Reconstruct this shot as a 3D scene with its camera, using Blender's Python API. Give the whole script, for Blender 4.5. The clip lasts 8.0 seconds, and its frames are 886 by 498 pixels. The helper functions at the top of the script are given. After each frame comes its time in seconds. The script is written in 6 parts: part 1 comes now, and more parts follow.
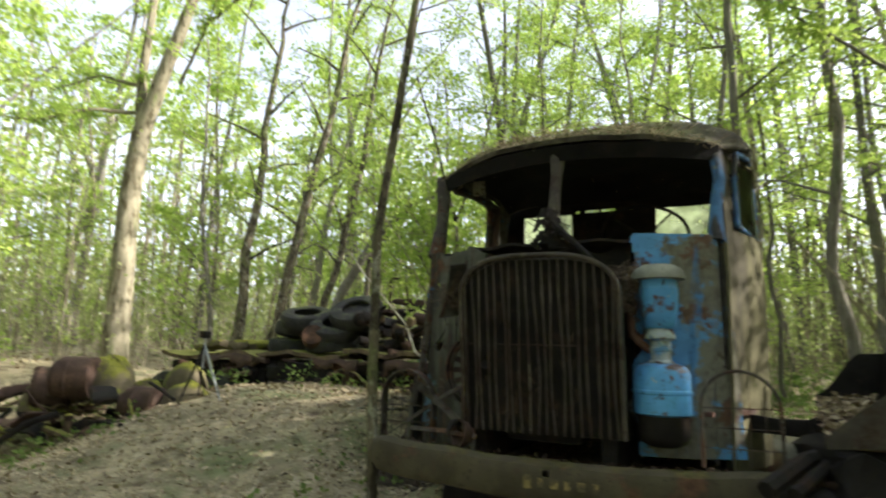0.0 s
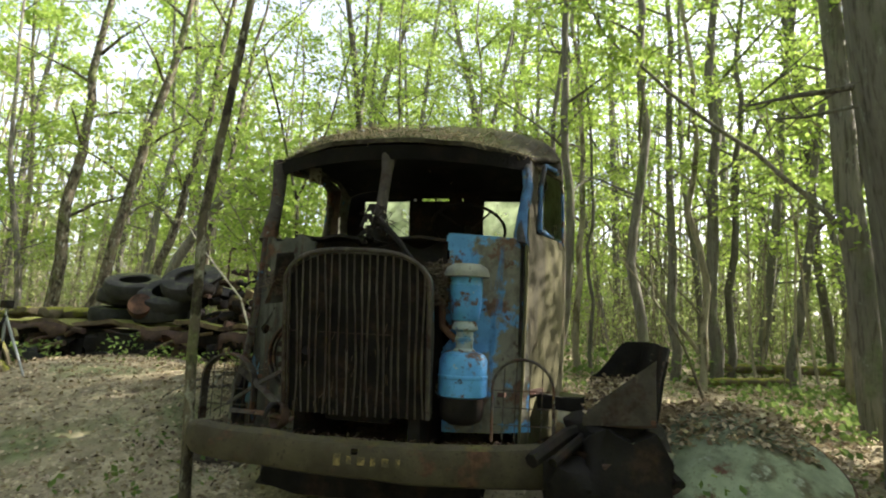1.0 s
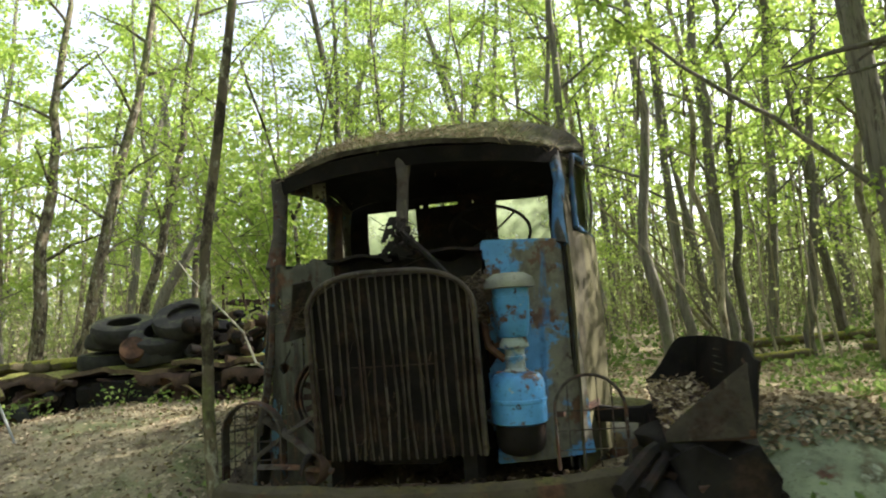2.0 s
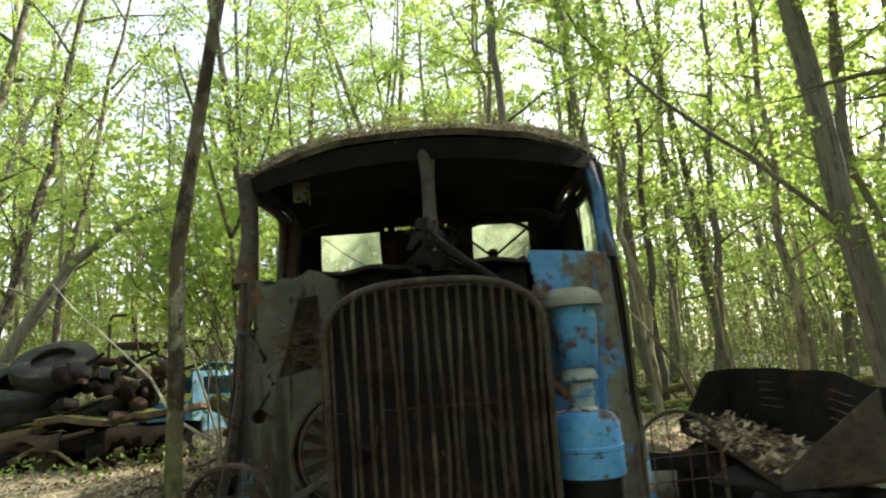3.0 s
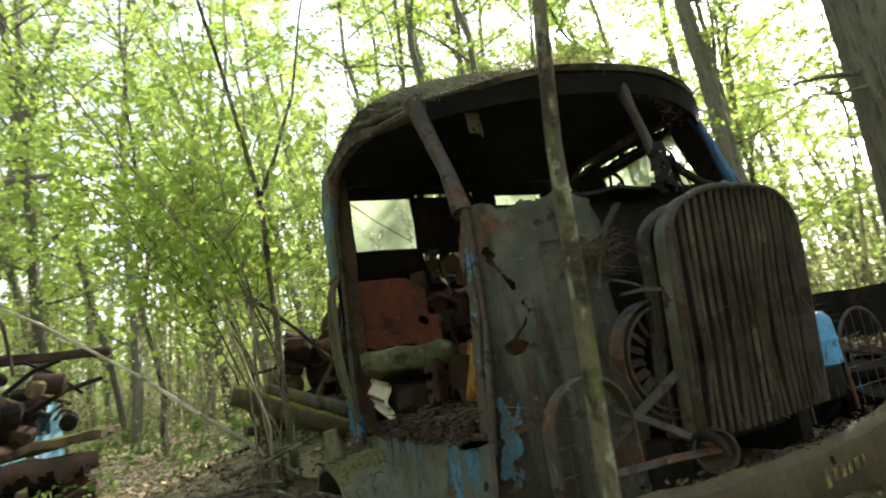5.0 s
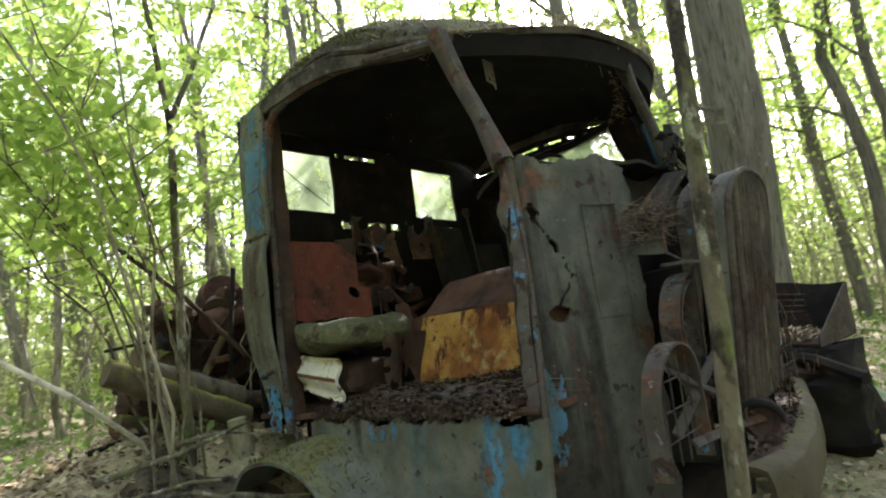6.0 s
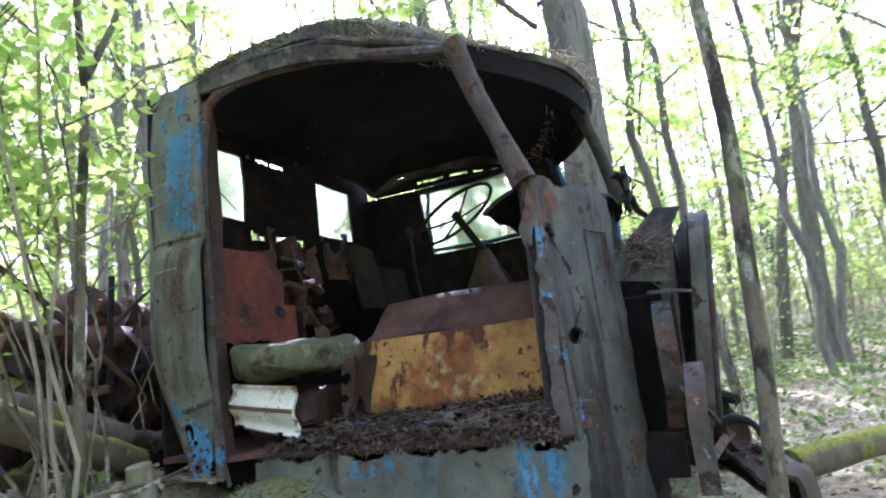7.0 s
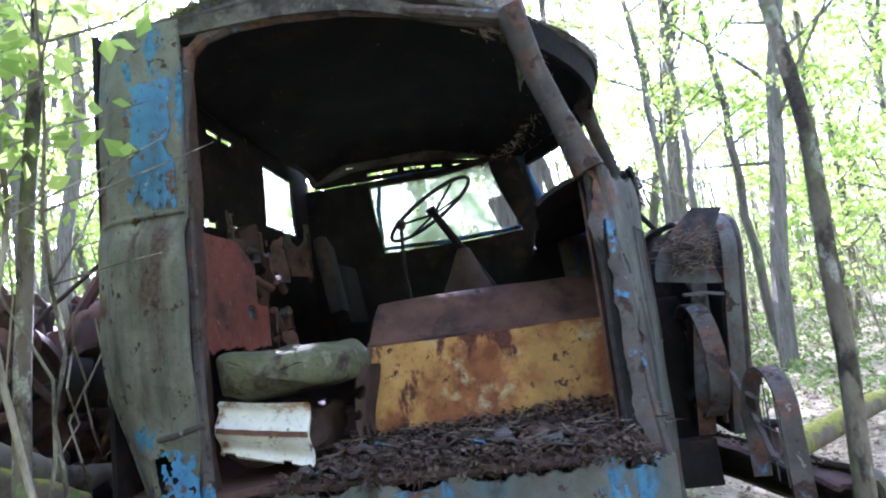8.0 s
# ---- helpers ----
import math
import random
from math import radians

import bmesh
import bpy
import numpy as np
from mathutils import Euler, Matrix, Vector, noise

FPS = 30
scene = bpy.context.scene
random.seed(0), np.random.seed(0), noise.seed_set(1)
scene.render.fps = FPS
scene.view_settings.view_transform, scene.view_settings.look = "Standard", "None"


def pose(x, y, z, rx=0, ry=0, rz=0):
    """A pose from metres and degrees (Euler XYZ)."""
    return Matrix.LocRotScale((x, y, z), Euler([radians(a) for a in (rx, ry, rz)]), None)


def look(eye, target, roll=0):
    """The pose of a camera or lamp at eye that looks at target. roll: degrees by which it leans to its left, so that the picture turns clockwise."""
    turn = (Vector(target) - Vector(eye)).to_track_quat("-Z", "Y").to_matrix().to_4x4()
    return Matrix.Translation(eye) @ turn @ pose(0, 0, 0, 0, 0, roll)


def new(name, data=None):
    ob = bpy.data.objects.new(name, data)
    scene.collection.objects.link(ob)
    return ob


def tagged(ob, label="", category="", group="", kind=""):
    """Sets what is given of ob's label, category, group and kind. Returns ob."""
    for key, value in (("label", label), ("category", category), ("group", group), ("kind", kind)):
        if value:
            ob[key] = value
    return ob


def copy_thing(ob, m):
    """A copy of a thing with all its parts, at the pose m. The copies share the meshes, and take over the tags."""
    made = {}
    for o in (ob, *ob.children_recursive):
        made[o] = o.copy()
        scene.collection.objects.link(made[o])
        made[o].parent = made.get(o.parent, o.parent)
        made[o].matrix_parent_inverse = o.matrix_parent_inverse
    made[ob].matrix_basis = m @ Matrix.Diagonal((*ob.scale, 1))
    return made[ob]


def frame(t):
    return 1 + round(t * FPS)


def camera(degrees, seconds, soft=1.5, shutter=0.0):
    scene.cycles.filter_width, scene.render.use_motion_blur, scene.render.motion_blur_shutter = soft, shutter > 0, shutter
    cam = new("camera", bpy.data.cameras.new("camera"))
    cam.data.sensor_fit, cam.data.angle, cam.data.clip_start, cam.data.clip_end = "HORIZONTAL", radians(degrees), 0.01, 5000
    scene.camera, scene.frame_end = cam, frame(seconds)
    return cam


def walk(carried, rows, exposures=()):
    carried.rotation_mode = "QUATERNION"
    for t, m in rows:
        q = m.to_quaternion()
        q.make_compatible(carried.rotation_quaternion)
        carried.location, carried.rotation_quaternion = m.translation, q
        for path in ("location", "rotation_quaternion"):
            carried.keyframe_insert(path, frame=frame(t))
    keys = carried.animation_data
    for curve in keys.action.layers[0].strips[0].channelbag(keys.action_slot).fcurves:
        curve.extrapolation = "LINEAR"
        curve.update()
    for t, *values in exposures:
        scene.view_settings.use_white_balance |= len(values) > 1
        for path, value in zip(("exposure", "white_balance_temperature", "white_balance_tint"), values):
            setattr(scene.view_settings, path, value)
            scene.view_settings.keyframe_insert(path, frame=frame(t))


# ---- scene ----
cam = camera(75.0, 8.0, soft=2.0, shutter=0.3)
PATH = [
    (0, (1.209, -4.224, 1.331), (0.284, -2.485, 1.676), 1.6),
    (0.5, (1.404, -4.29, 1.384), (0.791, -2.403, 1.64), 4.4),
    (1, (1.5, -4.39, 1.491), (1.031, -2.462, 1.737), 2.6),
    (2.5, (0.614, -3.709, 1.626), (0.282, -1.753, 1.882), -7.8),
    (3, (0.069, -3.381, 1.545), (0.086, -1.422, 1.947), -4.4),
    (3.5, (-0.405, -3.135, 1.435), (-0.455, -1.177, 1.836), -2.1),
    (4, (-0.911, -3.07, 1.409), (-0.688, -1.155, 1.939), -3.9),
    (4.2, (-1.154, -3.083, 1.391), (-0.815, -1.162, 1.833), -5.7),
    (5.3, (-2.696, -2.394, 1.322), (-1.677, -0.709, 1.674), -10.5),
    (5.5, (-2.796, -2.197, 1.324), (-1.648, -0.578, 1.571), -9.9),
    (6, (-3.176, -1.625, 1.351), (-1.731, -0.271, 1.638), -8.1),
    (6.5, (-3.334, -1.197, 1.378), (-1.716, -0.055, 1.655), -9.9),
    (7, (-3.598, -0.654, 1.417), (-1.76, 0.069, 1.728), -7.5),
    (7.5, (-3.653, -0.195, 1.432), (-1.738, 0.265, 1.776), -6.4),
    (7.8, (-3.521, 0.109, 1.43), (-1.574, 0.398, 1.784), -8.2),
    (8, (-3.467, 0.247, 1.511), (-1.502, 0.503, 1.784), -7.6),
]
walk(cam, [(t, look(eye, aim, roll)) for t, eye, aim, roll in PATH], exposures=[(0, 1.8, 6400, 13), (1, 1.9, 6400, 13), (4.2, 2.05, 6400, 14), (5.3, 2.4, 6250, 17), (6.5, 3.05, 5500, 28), (7.0, 3.42, 5000, 38), (8, 3.65, 4850, 42)])

# ---- light ----
SUN_DIR = Vector((0.78, 0.34, 0.525)).normalized()
world = bpy.data.worlds.new("sky")
scene.world = world
world.use_nodes = True
wn = world.node_tree.nodes
sky = wn.new("ShaderNodeTexSky")
sky.sky_type, sky.sun_disc = "NISHITA", False
sky.sun_elevation = math.asin(SUN_DIR.z)
sky.sun_rotation = math.atan2(SUN_DIR.x, SUN_DIR.y)
sky.dust_density, sky.air_density, sky.ozone_density = 3.0, 1.0, 1.0
haze = wn.new("ShaderNodeHueSaturation")
haze.inputs["Saturation"].default_value = 0.45
world.node_tree.links.new(sky.outputs[0], haze.inputs["Color"])
world.node_tree.links.new(haze.outputs[0], wn["Background"].inputs[0])
wn["Background"].inputs[1].default_value = 0.15
sun_data = bpy.data.lights.new("sun", "SUN")
sun_data.energy, sun_data.angle, sun_data.color = 4.5, radians(0.6), (1.0, 0.93, 0.8)
sun = new("sun", sun_data)
sun.matrix_world = look((0, 0, 30), Vector((0, 0, 30)) - SUN_DIR)


# ---- materials ----
def ramp(nt, src, lo, hi):
    """A soft threshold of src between lo and hi."""
    n = nt.nodes.new("ShaderNodeMapRange")
    n.interpolation_type = "SMOOTHSTEP"
    n.inputs["From Min"].default_value, n.inputs["From Max"].default_value = lo, hi
    nt.links.new(src, n.inputs["Value"])
    return n.outputs["Result"]


def mixed(nt, a, b, fac):
    n = nt.nodes.new("ShaderNodeMix")
    n.data_type = "RGBA"
    for sock, v in ((n.inputs[6], a), (n.inputs[7], b), (n.inputs[0], fac)):
        if isinstance(v, bpy.types.NodeSocket):
            nt.links.new(v, sock)
        else:
            sock.default_value = (*v, 1) if isinstance(v, tuple) else v
    return n.outputs[2]


def grain(nt, coords, scale, detail=6, rough=0.6, stretch=None):
    if stretch:
        m = nt.nodes.new("ShaderNodeMapping")
        m.inputs["Scale"].default_value = stretch
        nt.links.new(coords, m.inputs["Vector"])
        coords = m.outputs[0]
    n = nt.nodes.new("ShaderNodeTexNoise")
    n.inputs["Scale"].default_value, n.inputs["Detail"].default_value, n.inputs["Roughness"].default_value = scale, detail, rough
    nt.links.new(coords, n.inputs["Vector"])
    return n.outputs["Fac"]


def surface(name, base, layers=(), rough=0.8, metal=0.0, vary=0.35, vscale=5.0, bump=0.3, bscale=40.0, moss=None, stretch=None, seed=0.0, spread=0.0, translucent=0.0):
    """base colour broken by noise; layers of (colour, scale, low, high) laid over it, a fifth entry pulls a layer into runs; moss: (colour, low, high) on what faces up."""
    m = bpy.data.materials.new(name)
    m.use_nodes = True
    nt = m.node_tree
    bsdf = nt.nodes["Principled BSDF"]
    tc = nt.nodes.new("ShaderNodeTexCoord")
    off = nt.nodes.new("ShaderNodeVectorMath")
    off.inputs[1].default_value = (seed * 7.3, seed * 3.1, seed * 5.7)
    nt.links.new(tc.outputs["Object"], off.inputs[0])
    co = off.outputs[0]
    col = mixed(nt, tuple(c * (1 - vary) for c in base), tuple(min(1, c * (1 + vary)) for c in base), ramp(nt, grain(nt, co, vscale, 8, 0.65, stretch), 0.3, 0.7))
    fine = grain(nt, co, bscale, 5, 0.6, stretch)
    col = mixed(nt, col, tuple(c * 0.55 for c in base), ramp(nt, fine, 0.52, 0.75))
    for k, (c, scale, lo, hi, *pull) in enumerate(layers):
        mask = ramp(nt, grain(nt, co, scale * (1 + 0.01 * k), 10, 0.62, pull[0] if pull else stretch), lo, hi)
        second = mixed(nt, c, tuple(v * 0.6 for v in c), ramp(nt, grain(nt, co, scale * 6, 6), 0.4, 0.65))
        col = mixed(nt, col, second, mask)
    if moss:
        geo = nt.nodes.new("ShaderNodeNewGeometry")
        sep = nt.nodes.new("ShaderNodeSeparateXYZ")
        nt.links.new(geo.outputs["Normal"], sep.inputs[0])
        add = nt.nodes.new("ShaderNodeMath")
        add.operation = "MULTIPLY_ADD"
        nt.links.new(grain(nt, co, 4.0, 9, 0.7), add.inputs[0])
        add.inputs[1].default_value = 1.4
        nt.links.new(sep.outputs["Z"], add.inputs[2])
        c, lo, hi = moss
        col = mixed(nt, col, mixed(nt, c, tuple(v * 0.45 for v in c), ramp(nt, grain(nt, co, 30, 6), 0.4, 0.7)), ramp(nt, add.outputs[0], lo, hi))
    if spread:
        info = nt.nodes.new("ShaderNodeObjectInfo")
        hsv = nt.nodes.new("ShaderNodeHueSaturation")
        val = nt.nodes.new("ShaderNodeMapRange")
        val.inputs["To Min"].default_value, val.inputs["To Max"].default_value = 1 - spread, 1 + spread
        nt.links.new(info.outputs["Random"], val.inputs["Value"])
        nt.links.new(val.outputs[0], hsv.inputs["Value"])
        nt.links.new(col, hsv.inputs["Color"])
        col = hsv.outputs[0]
    nt.links.new(col, bsdf.inputs["Base Color"])
    bsdf.inputs["Roughness"].default_value, bsdf.inputs["Metallic"].default_value = rough, metal
    bsdf.inputs["Specular IOR Level"].default_value = 0.3 if rough < 0.6 else 0.18
    if bump:
        b = nt.nodes.new("ShaderNodeBump")
        b.inputs["Strength"].default_value, b.inputs["Distance"].default_value = bump, 0.01
        nt.links.new(fine, b.inputs["Height"])
        nt.links.new(b.outputs[0], bsdf.inputs["Normal"])
    return m


def leafy(name, a, b, glow=0.5):
    """Thin leaves that let light through, their colour changing from leaf to leaf."""
    m = bpy.data.materials.new(name)
    m.use_nodes = True
    nt = m.node_tree
    nt.nodes.remove(nt.nodes["Principled BSDF"])
    geo = nt.nodes.new("ShaderNodeNewGeometry")
    col = mixed(nt, a, b, geo.outputs["Random Per Island"])
    d, t, mix = nt.nodes.new("ShaderNodeBsdfDiffuse"), nt.nodes.new("ShaderNodeBsdfTranslucent"), nt.nodes.new("ShaderNodeMixShader")
    mix.inputs[0].default_value = glow
    for n in (d, t):
        nt.links.new(col, n.inputs["Color"])
    nt.links.new(d.outputs[0], mix.inputs[1])
    nt.links.new(t.outputs[0], mix.inputs[2])
    nt.links.new(mix.outputs[0], nt.nodes["Material Output"].inputs["Surface"])
    return m


RUNS = (1.0, 1.0, 0.16)
RUST, DARKRUST, MOSS = (0.105, 0.058, 0.038), (0.045, 0.03, 0.024), (0.13, 0.14, 0.03)
M_BLUE = surface("blue_paint", (0.075, 0.23, 0.46), [((0.14, 0.135, 0.105), 2.2, 0.455, 0.50), (RUST, 3.4, 0.56, 0.6), ((0.045, 0.15, 0.32), 5.0, 0.56, 0.66, RUNS), (DARKRUST, 9.0, 0.62, 0.66)], rough=0.5, vary=0.2, bump=0.15)
M_BLUEGREY = surface("worn_blue_edge", (0.05, 0.125, 0.25), [((0.04, 0.04, 0.04), 6.0, 0.48, 0.56, RUNS), (RUST, 5.0, 0.55, 0.62), ((0.14, 0.16, 0.16), 9.0, 0.6, 0.66)], rough=0.82, vary=0.3, bump=0.3)
M_CAN = surface("bright_blue_can", (0.085, 0.29, 0.58), [(RUST, 4.4, 0.56, 0.61), ((0.05, 0.17, 0.38), 5.0, 0.58, 0.66, RUNS), ((0.3, 0.4, 0.46), 16.0, 0.64, 0.7), (DARKRUST, 11.0, 0.62, 0.66)], rough=0.42, vary=0.2, bump=0.15)
M_GREY = surface("grey_paint", (0.086, 0.089, 0.076), [((0.038, 0.036, 0.031), 2.4, 0.5, 0.62, RUNS), (RUST, 3.2, 0.55, 0.64), ((0.075, 0.05, 0.036), 7.0, 0.56, 0.64, RUNS), ((0.055, 0.105, 0.115), 1.7, 0.56, 0.66, RUNS), ((0.16, 0.16, 0.14), 26.0, 0.66, 0.7), (DARKRUST, 11.0, 0.62, 0.66)], rough=0.92, vary=0.3, bump=0.35)
M_FLAKE = surface("old_blue_flakes", (0.055, 0.155, 0.26), [((0.055, 0.095, 0.12), 8.0, 0.44, 0.6, RUNS), (RUST, 9.0, 0.57, 0.61), ((0.16, 0.27, 0.34), 14.0, 0.62, 0.68)], rough=0.5, vary=0.3, bump=0.25)
M_SIDE = surface("weathered_side_paint", (0.135, 0.135, 0.10), [((0.075, 0.07, 0.052), 2.0, 0.47, 0.6, RUNS), ((0.065, 0.17, 0.25), 5.0, 0.63, 0.655, (1.0, 1.0, 0.4)), (RUST, 3.6, 0.60, 0.70), ((0.085, 0.062, 0.045), 8.0, 0.58, 0.68, RUNS), (DARKRUST, 13.0, 0.6, 0.65)], rough=0.92, vary=0.35, bump=0.4, moss=(MOSS, 1.1, 1.5))
M_SILL = surface("blue_streaked_sill", (0.10, 0.10, 0.08), [((0.055, 0.15, 0.25), 4.2, 0.59, 0.64, (1.0, 1.0, 0.3)), ((0.075, 0.115, 0.115), 2.6, 0.48, 0.62, RUNS), (RUST, 3.6, 0.60, 0.70), ((0.06, 0.05, 0.038), 5.0, 0.53, 0.66, RUNS), (DARKRUST, 13.0, 0.62, 0.68)], rough=0.92, vary=0.35, bump=0.4)
M_MUD = surface("mossy_mudguard", (0.115, 0.12, 0.10), [((0.07, 0.19, 0.28), 4.0, 0.54, 0.6), (RUST, 4.0, 0.5, 0.6)], rough=0.92, vary=0.3, bump=0.4, moss=((0.12, 0.12, 0.045), 1.3, 1.75))
M_PILLAR = surface("flaked_pillar_paint", (0.068, 0.06, 0.052), [((0.09, 0.084, 0.075), 3.0, 0.54, 0.6, RUNS), ((0.075, 0.19, 0.31), 5.0, 0.61, 0.635), (RUST, 4.0, 0.5, 0.6), (DARKRUST, 9.0, 0.56, 0.62), ((0.17, 0.17, 0.15), 20.0, 0.63, 0.67)], rough=0.92, vary=0.35, bump=0.4)
M_RUST = surface("rusty_steel", RUST, [(DARKRUST, 3.0, 0.45, 0.62), ((0.2, 0.10, 0.05), 9.0, 0.62, 0.7)], rough=0.9, vary=0.4, bump=0.5)
M_DARKRUST = surface("dark_rust_sheet", (0.055, 0.036, 0.028), [((0.09, 0.055, 0.04), 4.0, 0.5, 0.65)], rough=0.85, vary=0.35, bump=0.4)
# Rusted steel, taken near black for the shade in the cab and behind the grille.
M_DARK = surface("shade_black_rusted_steel", (0.013, 0.0115, 0.0105), [((0.034, 0.022, 0.016), 4.0, 0.5, 0.65)], rough=0.85, vary=0.4, bump=0.4)
# Lining and header: the cab's shade is put into this near-black colour.
M_LINING = surface("shade_black_lining", (0.0065, 0.006, 0.0055), [((0.016, 0.011, 0.009), 4.0, 0.5, 0.65)], rough=0.95, vary=0.4, bump=0.4)
M_GRILLE = surface("grille_steel", (0.058, 0.051, 0.043), [((0.075, 0.06, 0.047), 5.0, 0.5, 0.62), ((0.12, 0.105, 0.085), 9.0, 0.55, 0.64, RUNS), (DARKRUST, 3.0, 0.5, 0.6)], rough=0.75, vary=0.45, bump=0.5)
M_BUMPER = surface("olive_bumper_paint", (0.065, 0.056, 0.036), [(RUST, 4.0, 0.55, 0.66)], rough=0.75, vary=0.3, bump=0.3, moss=((0.10, 0.10, 0.035), 1.6, 1.95))
M_ROOF = surface("mossy_roof", (0.078, 0.07, 0.054), [((0.04, 0.034, 0.026), 3.5, 0.48, 0.6), ((0.115, 0.105, 0.08), 8.0, 0.6, 0.68)], rough=0.95, vary=0.35, bump=0.8, bscale=30, moss=((0.10, 0.105, 0.036), 1.2, 1.65))
M_RED = surface("red_panel", (0.16, 0.05, 0.036), [((0.075, 0.035, 0.028), 2.5, 0.5, 0.62), (DARKRUST, 5.0, 0.6, 0.66), ((0.2, 0.12, 0.09), 18.0, 0.62, 0.68)], rough=0.7, vary=0.3)
M_YELLOW = surface("yellow_rusted_cover", (0.33, 0.185, 0.045), [((0.19, 0.07, 0.02), 2.4, 0.43, 0.58), ((0.34, 0.27, 0.13), 6.0, 0.56, 0.68), ((0.08, 0.028, 0.014), 3.6, 0.55, 0.60, (1.0, 1.0, 0.5)), ((0.06, 0.026, 0.016), 11.0, 0.60, 0.66)], rough=0.7, vary=0.3, vscale=3.0)
M_BROWN = surface("brown_floor_metal", (0.10, 0.055, 0.04), [(DARKRUST, 3.0, 0.5, 0.65)], rough=0.85, vary=0.3)
M_GREEN = surface("mossy_cushion", (0.10, 0.105, 0.055), [((0.055, 0.042, 0.03), 5.0, 0.5, 0.62), ((0.17, 0.165, 0.11), 9.0, 0.58, 0.66)], rough=1.0, vary=0.4, bump=1.0)
M_WHITE = surface("white_chipped_enamel", (0.58, 0.57, 0.48), [((0.30, 0.17, 0.06), 4.0, 0.54, 0.62), (RUST, 9.0, 0.6, 0.64)], rough=0.5, vary=0.15)
M_BEIGE = surface("beige_door_paint", (0.088, 0.082, 0.045), [(RUST, 3.5, 0.6, 0.68), ((0.055, 0.05, 0.032), 2.0, 0.48, 0.62, RUNS)], rough=0.95, vary=0.3)
M_RUBBER = surface("old_rubber", (0.032, 0.032, 0.031), [((0.075, 0.075, 0.062), 5.0, 0.55, 0.7)], rough=0.85, vary=0.3, bump=0.4, moss=((0.12, 0.13, 0.05), 1.55, 1.9))
M_BARK = surface("grey_bark", (0.15, 0.14, 0.115), [((0.075, 0.066, 0.052), 30.0, 0.48, 0.7, (1.0, 1.0, 0.10)), ((0.12, 0.145, 0.075), 3.0, 0.5, 0.75, (1.0, 1.0, 0.5)), ((0.24, 0.25, 0.21), 14.0, 0.6, 0.7, (1.0, 1.0, 0.6))], rough=0.95, vary=0.3, bump=1.0, bscale=32, stretch=(1, 1, 0.14), spread=0.25)
M_BARKL = surface("pale_bark", (0.22, 0.20, 0.14), [((0.10, 0.085, 0.05), 7.0, 0.48, 0.62), ((0.17, 0.20, 0.08), 3.0, 0.56, 0.7)], rough=0.95, vary=0.3, bump=0.8, bscale=30, stretch=(1, 1, 0.3), spread=0.25)
M_LOG = surface("mossy_log_bark", (0.10, 0.085, 0.055), [((0.15, 0.16, 0.035), 4.0, 0.52, 0.62)], rough=1.0, vary=0.3, bump=1.0, moss=((0.18, 0.185, 0.03), 1.1, 1.5))
M_PIPE = surface("weathered_grey_pipe", (0.15, 0.135, 0.11), [((0.085, 0.07, 0.055), 5.0, 0.48, 0.62), ((0.17, 0.16, 0.05), 3.0, 0.56, 0.66)], rough=0.95, vary=0.3, bump=0.6, moss=((0.17, 0.165, 0.05), 1.65, 1.95))
M_LICHEN = surface("lichened_slim_bark", (0.115, 0.10, 0.07), [((0.27, 0.27, 0.21), 14.0, 0.54, 0.6), ((0.045, 0.038, 0.028), 9.0, 0.5, 0.6), ((0.13, 0.15, 0.06), 4.0, 0.52, 0.66)], rough=0.95, vary=0.4, bump=1.0, bscale=35, stretch=(1, 1, 0.5))
M_GROUND = surface("forest_floor", (0.25, 0.212, 0.135), [((0.44, 0.38, 0.255), 9.0, 0.5, 0.62), ((0.16, 0.18, 0.085), 0.7, 0.50, 0.66), ((0.11, 0.085, 0.055), 2.2, 0.56, 0.68), ((0.07, 0.052, 0.036), 22.0, 0.57, 0.65)], rough=1.0, vary=0.45, vscale=1.5, bump=1.0, bscale=25)
M_MOSSBED = surface("mossy_scrap", (0.12, 0.09, 0.06), [(DARKRUST, 3.0, 0.5, 0.62)], rough=0.95, vary=0.4, bump=0.6, moss=((0.22, 0.22, 0.06), 1.2, 1.7))
M_LEAF = leafy("spring_leaves", (0.23, 0.36, 0.065), (0.42, 0.53, 0.13), 0.55)
# Far and undergrowth leaves: haze put in as a paler, greyer green.
M_FARLEAF = leafy("haze_paled_leaves", (0.26, 0.34, 0.11), (0.42, 0.48, 0.19), 0.5)
M_MOSSTUFT = leafy("moss_tufts", (0.04, 0.042, 0.018), (0.15, 0.145, 0.06), 0.12)
M_LITTER = leafy("dead_leaves", (0.12, 0.085, 0.05), (0.50, 0.42, 0.29), 0.12)
M_DUFF = leafy("rotten_leaves", (0.03, 0.022, 0.016), (0.115, 0.085, 0.062), 0.08)
M_NEST = leafy("old_nest_straw", (0.04, 0.03, 0.022), (0.19, 0.155, 0.115), 0.1)
M_GRASS = leafy("ground_plants", (0.085, 0.14, 0.04), (0.20, 0.27, 0.08), 0.4)


